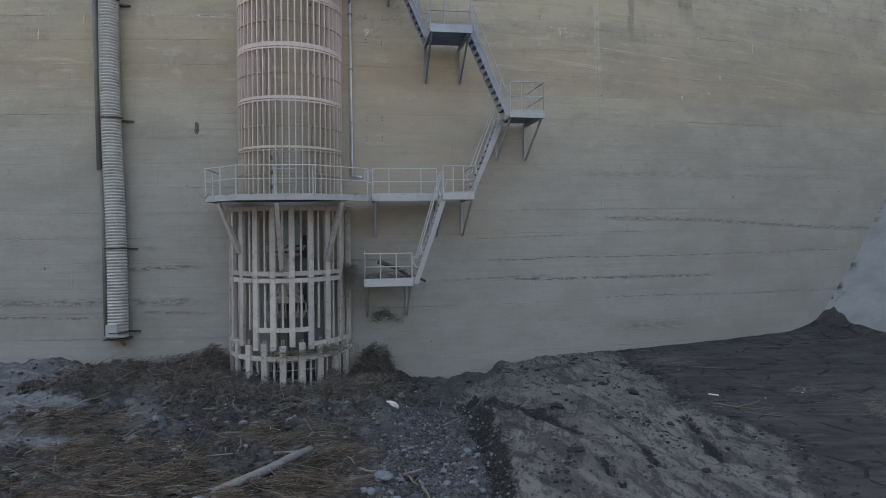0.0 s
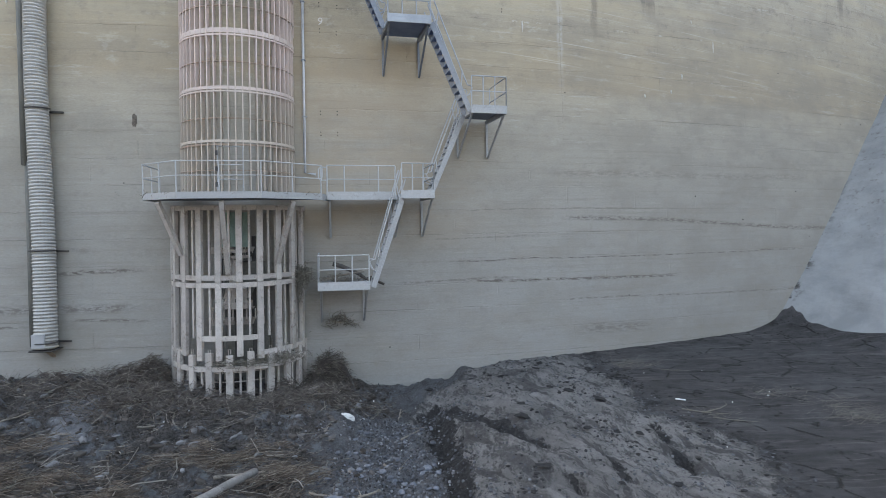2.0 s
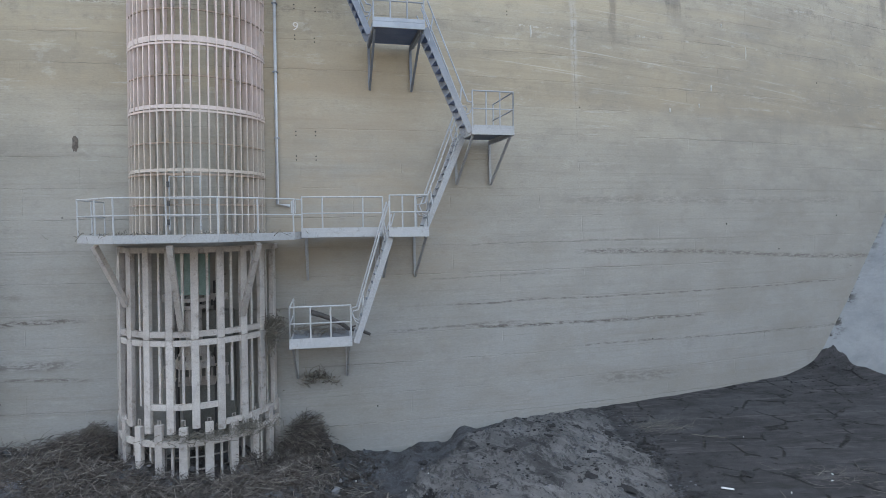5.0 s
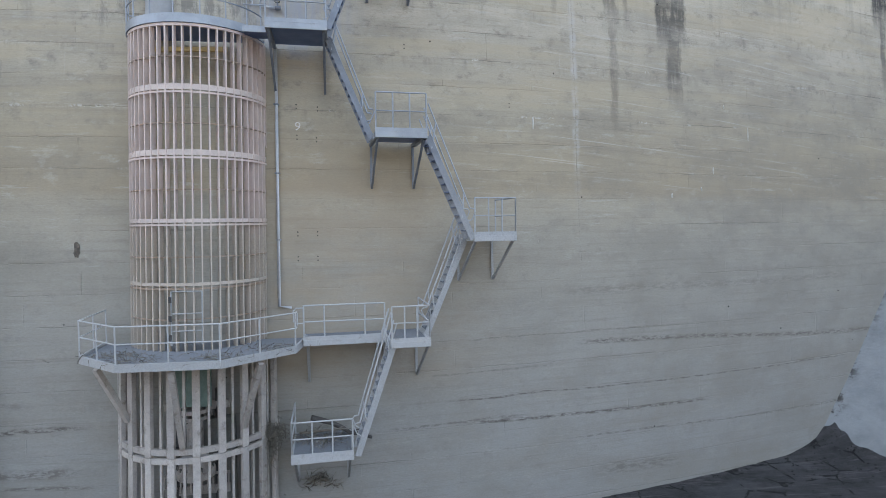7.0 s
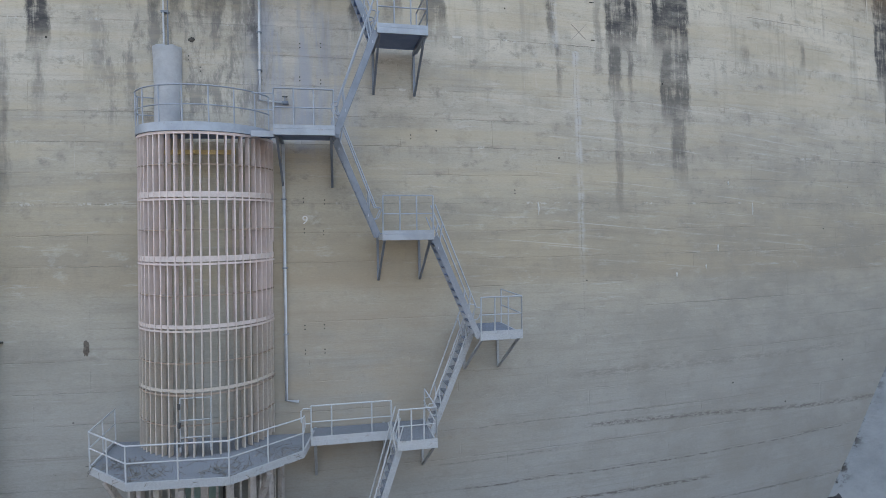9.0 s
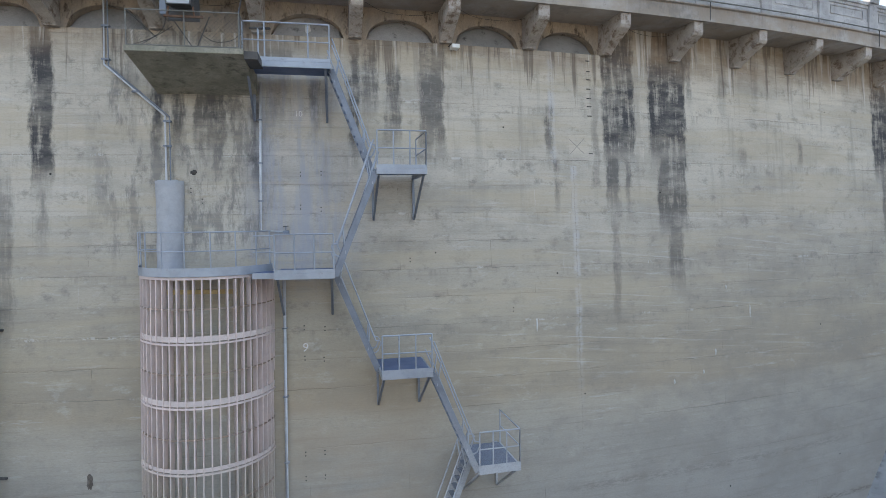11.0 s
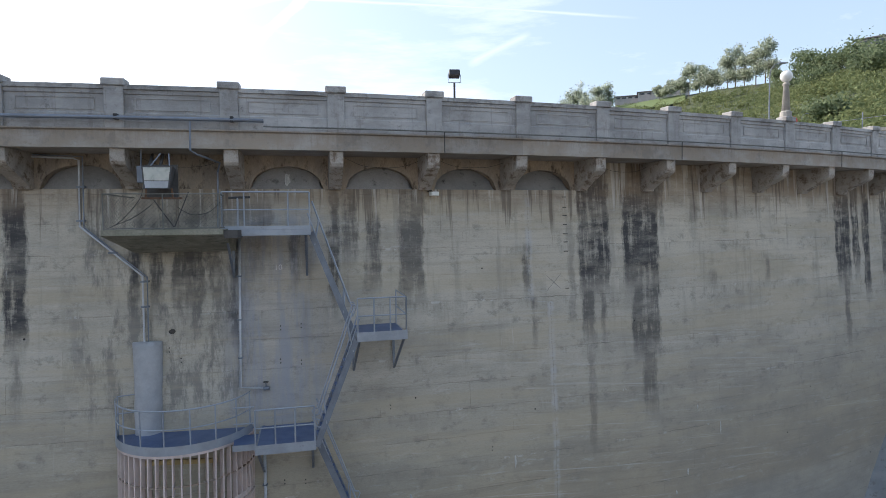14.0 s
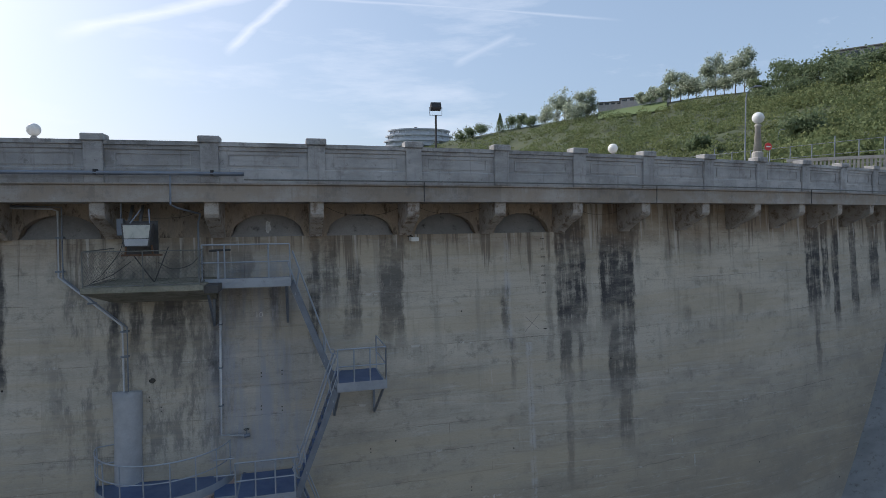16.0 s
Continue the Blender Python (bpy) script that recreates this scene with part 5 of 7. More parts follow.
down = thing("corrugated_pipe", "tall grey corrugated metal pipe strapped to the dam face", "pipe")
pts, rr = [], []
for i in range(480):
    f = i / 479
    z = 1.75 + 15.6 * f
    pts.append(face(along(1.91 - 0.235 * f + 0.02 * math.sin(f * 7)), 0.46, z))
    rr.append(0.365 + (0.0, 0.03, 0.05, 0.03)[i % 4])
part("pipe_shaft", tube(bmesh.new(), pts, rr, 22), PIPE, down)
part("slim_pipe", tube(bmesh.new(), [face(along(1.62), 0.25, 1.8), face(along(1.52), 0.25, 9.0)], 0.1, 10), GRIMY, down, smooth=True)
part("slim_pipe", tube(bmesh.new(), [face(along(1.48), 0.3, 8.9), face(along(1.35), 0.3, 17.3)], 0.11, 10), GRIMY, down, smooth=True)
for z in (2.0, 5.55, 11.1, 16.2):
    sp = along(1.91 - 0.235 * (z - 1.75) / 15.6)
    part("strap", tube(bmesh.new(), [face(sp + 0.43 * math.cos(t) * 1.02, 0.46 + 0.43 * math.sin(t), z) for t in (math.pi * k / 10 for k in range(11))], 0.035, 6), DARK, down, "dark steel strap")
    part("lug", beam(bmesh.new(), face(sp - 0.62, 0.05, z), face(sp + 0.72, 0.05, z - 0.06), 0.1, 0.07), DARK, down)
part("patch_plate", box(bmesh.new(), (-0.24, -0.03, -0.26), (0.24, 0.02, 0.26), face_at(along(1.88), 2.1, 0.86)), CEMENT, down, "pale square patch")
part("foot_plate", box(bmesh.new(), (-0.45, -0.8, -0.05), (0.42, 0.0, 0.0), face_at(along(1.9), 1.72), 0.015), DARK, down)
part("foot_bracket", beam(bmesh.new(), face(along(1.93), 0.4, 1.62), face(along(1.93), 0.0, 1.35), 0.12, 0.10), RUSTY_HOOP, down, "rusty bracket below the pipe")

# ---- balcony under the crest, with its floodlight ----
STAINED = surface("stained_concrete", (0.36, 0.34, 0.27), (0.24, 0.235, 0.18), 1.0, 0.9, 0, 0.5, 18, 0.25, dirt=(0.085, 0.085, 0.06), dirt_cut=(0.5, 0.75))
RUST = surface("rusty_steel", (0.16, 0.085, 0.05), (0.24, 0.15, 0.10), 4.0, 0.85, 0.2, 0.4, 40, 0.2)
LENS = surface("dusty_lens", (0.42, 0.42, 0.36), (0.52, 0.51, 0.44), 5.0, 0.3, 0, 0.05, 20, 0.1)
GLASS_WHITE = surface("frosted_lamp_glass", (0.80, 0.80, 0.76), (0.70, 0.70, 0.66), 3.0, 0.25, 0, 0.05, 20, 0.04)
s1, s2 = along(4.565), along(6.27)
balcony = thing("wall_balcony", "stained concrete balcony with a sloped soffit and mesh railing", "balcony")
bm = bmesh.new()
prof = [(-0.05, 24.5), (2.95, 25.18), (3.0, 25.2), (3.0, 25.37), (-0.05, 25.37)]
rings = [[bm.verts.new(face(s, o - BATTER * (25 - z), z)) for o, z in prof] for s in (s1, s2)]
for k in range(5):
    bm.faces.new((rings[0][k], rings[0][(k + 1) % 5], rings[1][(k + 1) % 5], rings[1][k]))
bm.faces.new(rings[0])
bm.faces.new(rings[1][::-1])
part("slab", bm, STAINED, balcony)
part("end_block", box(bmesh.new(), (0, -2.9, -0.25), (0.42, -1.7, 0.0), face_at(s2 + 0.01, 25.33)), DARK, balcony, "dark steel end box")
corners = [face(s1 + 0.05, 0.1, 25.37), face(s1 + 0.05, 2.95, 25.37), face((s1 + s2) / 2, 2.95, 25.37), face(s2 - 0.12, 2.95, 25.37), face(s2 - 0.12, 1.9, 25.37)]
for p in corners[1:4]:
    part("post", tube(bmesh.new(), [p, p + Vector((0, 0, 1.14))], 0.021, 6), GRIMY, balcony)
for h in (1.13, 0.04):
    part("rail", tube(bmesh.new(), [p + Vector((0, 0, h)) for p in corners], 0.019, 6), GRIMY, balcony)
bm = bmesh.new()
for a, b in zip(corners, corners[1:]):
    n = max(2, int((b - a).length / 0.13))
    for i in range(n):
        p, q = a.lerp(b, i / n), a.lerp(b, (i + 1) / n)
        for k in range(8):
            lo, hi = 0.05 + k * 0.135, 0.05 + (k + 1) * 0.135
            beam(bm, p + Vector((0, 0, lo)), q + Vector((0, 0, hi)), 0.0035, 0.0035)
            beam(bm, p + Vector((0, 0, hi)), q + Vector((0, 0, lo)), 0.0035, 0.0035)
part("mesh_infill", bm, DARK, balcony, "chain-link mesh")
for a, b in ((face(s1 + 1.15, 2.4, 26.6), face(s1 + 1.9, 2.3, 25.45)), (face(s1 + 2.35, 2.3, 26.6), face(s1 + 1.92, 2.3, 25.45))):
    part("brace_bar", beam(bmesh.new(), a, b, 0.032, 0.032), DARK, balcony, "dark steel brace")

def cable(label, pts, r=0.011, name="cable"):
    """A slack cable through the points, sagging smoothly."""
    ob = thing(name, label, "cable")
    line = []
    for a, b, c, d in zip([pts[0]] + pts[:-2], pts[:-1], pts[1:], pts[2:] + [pts[-1]]):
        for i in range(6):
            t = i / 6
            line.append(0.5 * (2 * b + (c - a) * t + (2 * a - 5 * b + 4 * c - d) * t * t + (3 * b - a - 3 * c + d) * t ** 3))
    line.append(pts[-1])
    part("strand", tube(bmesh.new(), line, r, 5), BLACK, ob)
    return ob


valve = thing("stop_valve", "pale pipe stub with a tee handle beside the balcony", "valve")
part("riser", tube(bmesh.new(), [face(along(6.42), 1.9, 25.4), face(along(6.42), 1.9, 26.42)], 0.035, 7), RAIL, valve)
part("tee_handle", tube(bmesh.new(), [face(along(6.28), 1.9, 26.42), face(along(6.62), 1.9, 26.44)], 0.04, 7), DARK, valve)
cable("black cable hanging in a loop over the balcony", [face(1.5, 1.6, 26.3), face(1.2, 1.9, 25.95), face(0.7, 2.1, 25.85), face(0.3, 2.3, 26.1)])
cable("black cable from the junction box to the balcony floor", [face(along(4.9), 1.2, 27.0), face(along(4.86), 1.4, 26.4), face(along(4.72), 2.2, 25.7), face(along(4.62), 2.6, 25.45)])
cable("black cable lying across the balcony railing", [face(s1 + 0.2, 2.7, 25.5), face(s1 + 0.8, 2.7, 25.75), face(s1 + 1.3, 2.6, 26.15)])

flood = thing("floodlight", "large box floodlight with a frosted front hung below the crest", "floodlight")
bm = bmesh.new()
fm = face_at(along(5.36), 26.99, 3.1) @ Matrix.Scale(1.04, 4)
ring_f = [bm.verts.new(fm @ Vector(p)) for p in ((-0.43, -0.02, 0.37), (0.43, -0.02, 0.37), (0.36, -0.14, -0.33), (-0.36, -0.14, -0.33))]
ring_b = [bm.verts.new(fm @ Vector(p)) for p in ((-0.40, 0.45, 0.33), (0.40, 0.45, 0.33), (0.30, 0.40, -0.28), (-0.30, 0.40, -0.28))]
for k in range(4):
    bm.faces.new((ring_f[k], ring_f[(k + 1) % 4], ring_b[(k + 1) % 4], ring_b[k]))
bm.faces.new(ring_b)
bm.faces.new(ring_f[::-1])
part("housing", bm, DARK, flood, "dark metal housing")
bm = bmesh.new()
f = bm.faces.new([bm.verts.new(fm @ Vector(p)) for p in ((-0.38, -0.035, 0.32), (0.38, -0.035, 0.32), (0.34, -0.10, -0.08), (-0.34, -0.10, -0.08))])
part("lens", bm, LENS, flood, "pale frosted lens")
bm = bmesh.new()
bm.faces.new([bm.verts.new(fm @ Vector(p)) for p in ((-0.34, -0.104, -0.10), (0.34, -0.104, -0.10), (0.31, -0.135, -0.30), (-0.31, -0.135, -0.30))])
part("lower_panel", bm, CEMENT, flood)
for x in (-0.3, 0.3):
    part("stay", beam(bmesh.new(), fm @ Vector((x, 0.2, 0.3)), fm @ Vector((x * 0.4 + 0.1, 0.5, 0.8)), 0.03, 0.03), GALV, flood)
    part("leg", beam(bmesh.new(), fm @ Vector((x * 1.2, 0.15, -0.3)), fm @ Vector((x * 1.3, 0.15, -0.62)), 0.05, 0.05), RUST, flood)
part("cradle", beam(bmesh.new(), fm @ Vector((-0.5, 0.15, -0.6)), fm @ Vector((0.65, 0.15, -0.6)), 0.08, 0.06), RUST, flood, "rusty cradle")
part("back_frame", box(bmesh.new(), (-0.46, 0.5, -0.62), (0.46, 0.54, 0.45), fm), DARK, flood)
for x in (-0.62, -0.3):
    part("hanger", beam(bmesh.new(), fm @ Vector((x + 0.2, 0.5, 0.1)), fm @ Vector((x - 0.1, 2.2, 0.95)), 0.09, 0.09), DARK, flood, "dark sloping steel hanger")

junction = thing("junction_box", "grey electrical box beside the floodlight", "junction box")
part("case", box(bmesh.new(), (-0.1, -0.15, -0.28), (0.12, 0.1, 0.3), face_at(along(4.86), 27.25, 1.2), 0.015), GALV, junction)
part("conduit_run", tube(bmesh.new(), [face(along(4.86), 1.2, 27.5), face(along(4.86), 1.2, 28.1)], 0.03, 6), GALV, junction)

# hanging wires between corbels
for k, sag in ((-1, 0.35), (1, 0.30), (2, 0.25), (4, 0.3)):
    a, b = FIRST + BAY * k + 0.35, FIRST + BAY * (k + 1) - 0.35
    cable("thin black wire slung between two corbels", [face(a, 0.9, 27.95), face(a + 0.8, 0.8, 27.95 - sag), face(b - 0.8, 0.7, 27.95 - sag), face(b, 0.6, 27.9)], 0.007, "wire")

small_lamp = thing("wall_lamp", "small white wall lamp below a corbel", "lamp")
part("head", box(bmesh.new(), (-0.16, -0.5, -0.08), (0.16, -0.1, 0.08), face_at(along(9.95), 26.65), 0.02), GLASS_WHITE, small_lamp)
part("arm", tube(bmesh.new(), [face(along(9.86), 0.0, 26.75), face(along(9.9), 0.2, 26.8), face(along(9.95), 0.25, 26.7)], 0.02, 6), BLACK, small_lamp)

# pipe and thin conduit along the parapet's foot
main_pipe = thing("parapet_pipe", "silver pipe clipped along the foot of the parapet", "pipe")
run = [face(s, 2.02 + BATTER * (29.05 - SLAB_Z), 29.05) for s in (LEFT + k for k in range(0, int(along(7.22) - LEFT) + 1))]
part("tube", tube(bmesh.new(), run, 0.065, 8), GALV, main_pipe, smooth=True)
for k in range(-6, 1):
    part("clip", box(bmesh.new(), (-0.05, -2.12, 0.24), (0.05, -1.7, 0.42), face_at(FIRST + BAY * k + 0.1, 28.75)), BLACK, main_pipe)
for deg in (5.72,):
    part("drop_pipe", tube(bmesh.new(), [face(along(deg), 2.05, 29.0), face(along(deg), 2.05, 28.0), face(along(deg) + 0.15, 1.9, 27.9), face(along(deg) + 0.75, 1.0, 27.7), face(along(deg) + 0.62, 0.7, 27.4), face(along(deg) + 0.6, 0.6, 25.4)], 0.035, 7), GALV, main_pipe)
thin = thing("parapet_conduit", "thin dark conduit along the foot of the parapet", "conduit")
part("tube", tube(bmesh.new(), [face(s, 2.0 + BATTER * (28.9 - SLAB_Z), 28.86) for s in range(int(along(7.2)), int(RIGHT), 1)], 0.03, 6), GRIMY, thin)
for k in (2, 5, 8):
    part("drop", tube(bmesh.new(), [face(FIRST + BAY * k + 0.36, 2.0, 28.86), face(FIRST + BAY * k + 0.36, 1.95, 28.1)], 0.02, 6), DARK, thin)

# ---- marks on the face ----
PAINT = surface("white_paint", (0.78, 0.77, 0.74), (0.62, 0.60, 0.56), 7.0, 0.8, 0, 0.1, 40, 0.2)
INK = surface("dark_stain", (0.05, 0.047, 0.042), (0.10, 0.09, 0.078), 5.0, 0.9, 0, 0.3, 40, 0.15)


def lettering(text, s, z, size, turn=0.0):
    cu = bpy.data.curves.new("lettering", "FONT")
    cu.body, cu.size, cu.extrude = text, size, 0.002
    tmp = bpy.data.objects.new("lettering", cu)
    scene.collection.objects.link(tmp)
    dg = bpy.context.evaluated_depsgraph_get()
    me = bpy.data.meshes.new_from_object(tmp.evaluated_get(dg))
    bpy.data.objects.remove(tmp)
    ob = part("painted_number", me, PAINT, None)
    ob.matrix_world = face_at(s, z, 0.014) @ Matrix.Rotation(math.pi / 2 - math.atan(BATTER), 4, "X") @ Matrix.Rotation(radians(turn), 4, "Z")
    return tagged(ob, "faded white painted number on the dam face", "marking")


lettering("10", along(6.92), 23.78, 0.3)
lettering("9", 3.25, 15.0, 0.46, -8)
HOLES = [(3.31, 21.61), (4.07, 21.65), (3.29, 20.37), (4.05, 20.28), (3.35, 15.87), (4.11, 15.8), (3.36, 14.74), (4.06, 14.66), (3.33, 11.2), (4.03, 11.2), (3.33, 10.3), (4.03, 10.3), (-1.1, 20.2), (-0.2, 20.6), (-0.6, 21.0), (7.4, 18.3), (11.6, 16.2)]
for s, z in HOLES:
    hole = thing("anchor_hole", "small dark anchor hole in the dam face", "hole", face_at(s, z), "anchor holes in the dam face")
    for dz in (-0.07, 0.07):
        part("plug", tube(bmesh.new(), [(0, -0.012, dz), (0, 0.05, dz)], 0.026, 8), INK, hole)
FAINT = surface("faint_scratch", (0.27, 0.255, 0.235), (0.33, 0.31, 0.28), 5.0, 0.9, 0, 0.2, 40, 0.1)
cross = thing("chalk_cross", "faint pale cross scratched on the dam face", "marking")
for (s1, z1), (s2, z2) in (((14.35, 23.19), (15.02, 22.6)), ((14.33, 22.52), (15.05, 23.24))):
    part("stroke", beam(bmesh.new(), face(s1, 0.012, z1), face(s2, 0.012, z2), 0.02, 0.006, (0, -1, 0)), FAINT, cross)
gauge = thing("staff_gauge", "dark depth marks of a staff gauge on the dam face", "gauge")
for z, w in ((26.55, 0.32), (26.1, 0.28), (25.75, 0.34), (25.35, 0.30), (24.95, 0.36), (24.6, 0.36), (24.2, 0.34), (22.6, 0.28)):
    part("mark", box(bmesh.new(), (-w * 0.3, -0.02, -0.018), (w * 0.3, 0.01, 0.018), face_at(along(12.87), z)), INK, gauge)


def blotch(s, z, w, h, seed, label, mat=None):
    """A thin uneven crust on the face."""
    rng = random.Random(seed)
    bm = bmesh.new()
    n = 18
    rim = []
    for i in range(n):
        t = 2 * math.pi * i / n
        k = rng.uniform(0.75, 1.1)
        rim.append(bm.verts.new(face(s + w / 2 * k * math.cos(t), 0.012, z + h / 2 * k * math.sin(t))))
    mid = bm.verts.new(face(s, 0.05, z))
    for i in range(n):
        bm.faces.new((rim[i], rim[(i + 1) % n], mid))
    ob = part("crust", bm, mat or INK, None)
    return tagged(ob, label, "stain")


blotch(along(3.42), 10.75, 0.22, 0.62, 1, "brown mineral crust on the dam face", surface("brown_crust", (0.10, 0.085, 0.07), (0.22, 0.19, 0.16), 6.0, 0.9, 0, 0.6, 30, 0.2))
blotch(along(5.16), 21.65, 0.24, 0.2, 5, "dark scar in the concrete beside the pipe")

LIME = surface("lime_deposit", (0.60, 0.59, 0.55), (0.50, 0.485, 0.44), 6.0, 0.9, 0, 0.3, 30, 0.1)
crust = bmesh.new()
rim = []
for i in range(16):
    t = 2 * math.pi * i / 16
    k = random.Random(i).uniform(0.7, 1.15)
    z = 27.2 + 0.27 * k * math.sin(t)
    rim.append(crust.verts.new(face(FIRST + BAY * 0.5 + 0.11 * k * math.cos(t), -0.025 - 0.40 * (z - ARCH_Z) / 0.9, z)))
middle = crust.verts.new(face(FIRST + BAY * 0.5, -0.13, 27.2))
for i in range(16):
    crust.faces.new((rim[i], rim[(i + 1) % 16], middle))
tagged(part("crust", crust, PAINT, None), "white lime crust on the back of an arched recess", "stain")

for s, z, h in ((12.6, 15.54, 0.55), (23.63, 15.5, 0.6), (21.47, 13.77, 0.35), (19.14, 12.64, 0.25), (20.75, 12.93, 0.2), (22.23, 16.67, 0.18), (-10.9, 14.9, 0.5), (-8.9, 15.6, 0.45)):
    blotch(s, z, 0.10, h, int(s * 10) + 99, "white lime streak on the dam face", LIME)

# ---- sprayed concrete bank at the dam's end ----
def shotcrete():
    m, p = material("sprayed_concrete")
    uv = node(m, "TexCoord").outputs["UV"]
    sep = node(m, "SeparateXYZ", {"Vector": uv})
    a, b = noise_of(m, uv, 0.5, 6, 0.65), noise_of(m, uv, 2.4, 7, 0.75)
    col = mix(m, span(m, a, 0.35, 0.65), (0.285, 0.297, 0.303), (0.215, 0.226, 0.232))
    col = mix(m, calc(m, "MULTIPLY", span(m, b, 0.53, 0.67, 0.0, 0.75), span(m, sep.outputs[1], 3.0, 8.0)), col, (0.13, 0.125, 0.12))
    spot = node(m, "TexVoronoi", {"Vector": mix(m, 0.06, uv, node(m, "TexNoise", {"Vector": uv, "Scale": 1.2, "Detail": 6.0}).outputs["Color"]), "Scale": 0.32})
    hit = calc(m, "MULTIPLY", span(m, spot.outputs["Distance"], 0.17, 0.10), span(m, node(m, "SeparateColor", {"Color": spot.outputs["Color"]}).outputs[0], 0.5, 0.55))
    col = mix(m, calc(m, "MULTIPLY", hit, span(m, b, 0.42, 0.55)), col, (0.07, 0.06, 0.055))
    edge = calc(m, "MULTIPLY", span(m, sep.outputs[0], 0.75, 0.1), span(m, noise_of(m, uv, 0.9, 5, 0.7), 0.5, 0.58))
    col = mix(m, edge, col, (0.05, 0.045, 0.04))
    join(m, col, p.inputs["Base Color"])
    p.inputs["Roughness"].default_value = 0.9
    join(m, node(m, "Bump", {"Height": calc(m, "ADD", a, b), "Strength": 0.9, "Distance": 0.06}).outputs[0], p.inputs["Normal"])
    return m


def abutment_mesh():
    foot, top = face(along(18.95), 0, 1.5), face(along(30.4), 0, 29.0)
    up, out = (top - foot), Vector((3.4, -3.2, 0)).normalized()
    n_up, n_out = 90, 70
    nrm = up.cross(out).normalized()
    if nrm.z < 0:
        nrm = -nrm
    verts, faces, uvs = [], [], []
    for j in range(n_up + 1):
        f = -0.12 + 1.15 * j / n_up
        for i in range(n_out + 1):
            d = -1.2 + 34 * (i / n_out) ** 1.6
            p = foot + up * f + out * d
            damp = min(1.0, max(0.0, d) / 1.5)
            k = 0.9 * noise.noise((p.x * 0.12, p.y * 0.12, p.z * 0.12)) + 0.25 * noise.noise(p * 0.6) + 0.07 * noise.noise(p * 2.1)
            p = p + nrm * k * (0.15 + 0.85 * damp)
            verts.append(p)
            uvs.append((d, f * up.length))
    w = n_out + 1
    for j in range(n_up):
        for i in range(n_out):
            faces.append((j * w + i, j * w + i + 1, (j + 1) * w + i + 1, (j + 1) * w + i))
    me = bpy.data.meshes.new("bank")
    me.from_pydata(verts, [], faces)
    layer = me.uv_layers.new(name="UVMap")
    for lp in me.loops:
        layer.data[lp.index].uv = uvs[lp.vertex_index]
    return me


bank = part("bank_slope", abutment_mesh(), shotcrete(), None, smooth=True)
tagged(bank, "pale sprayed-concrete bank sloping up at the dam's end", "embankment", kind="structure")

# ---- beyond the crest: hill, trees, houses, lamps ----
EYE = Vector((0.644, 4.644, 27.32))
TURN = pose(0, 0, 0, 90 - 2.668, 0.531, -7.316).to_3x3()


def bearing(x, y, d):
    """A far place by its bearing and height as seen from the crest, d metres off."""
    way = TURN @ Vector(((x - 784) / 1012.5, (441 - y) / 1012.5, -1))
    return EYE + way * (d / math.hypot(way.x, way.y))


RIDGE = [(520, 274, 420), (620, 270, 380), (700, 262, 350), (810, 248, 310), (900, 230, 290), (960, 220, 270), (1050, 203, 250), (1130, 190, 235), (1240, 172, 215), (1330, 162, 200), (1400, 152, 190), (1450, 140, 182), (1520, 122, 175), (1600, 106, 168), (1800, 70, 160), (2300, 40, 150)]


def ridge_at(x):
    xs = [r[0] for r in RIDGE]
    return float(np.interp(x, xs, [r[1] for r in RIDGE])), float(np.interp(x, xs, [r[2] for r in RIDGE]))


def hill_point(x, f):
    """f 0 at the hill's foot behind the crest, 1 on its ridge; beyond 1 the far side."""
    y, d = ridge_at(x)
    top = bearing(x, y, d)
    near = float(np.interp(x, (520, 1000, 1400, 2300), (200, 95, 58, 48)))
    foot = bearing(x, 300, near)
    foot.z = 28.2
    if f > 1:
        back = bearing(x, y, d * (1 + 0.6 * (f - 1)))
        back.z = top.z - 40 * (f - 1)
        return back
    p = foot.lerp(top, f)
    p.z = foot.z + (top.z - foot.z) * (0.85 * f + 0.15 * f * f)
    p.z += math.sin(math.pi * f) * (1.8 * noise.noise(p * 0.03) + 0.9 * noise.noise(p * 0.11))
    return p


# kept darker than the scrub, to stand for shade between the bushes
HILL = surface("hill_grass", (0.055, 0.07, 0.03), (0.085, 0.10, 0.045), 0.10, 0.95, 0, 0.6, 1.2, 0.25, dirt=(0.11, 0.105, 0.06), dirt_cut=(0.6, 0.75))
LAWN = surface("bright_lawn", (0.10, 0.145, 0.045), (0.125, 0.17, 0.055), 0.3, 0.95, 0, 0.4, 3.0, 0.15)
xs = [520 + 12 * i for i in range(149)]
fs = [i / 26 for i in range(27)] + [1.1, 1.5, 2.2]
verts = [hill_point(x, f) for f in fs for x in xs]
n = len(xs)
hill_me = bpy.data.meshes.new("hill")
hill_me.from_pydata(verts, [], [(j * n + i, j * n + i + 1, (j + 1) * n + i + 1, (j + 1) * n + i) for j in range(len(fs) - 1) for i in range(n - 1)])
hill = part("ground_hill", hill_me, HILL, None, smooth=True)
tagged(hill, "scrub-covered green hillside rising beyond the dam crest", "hill", kind="structure")


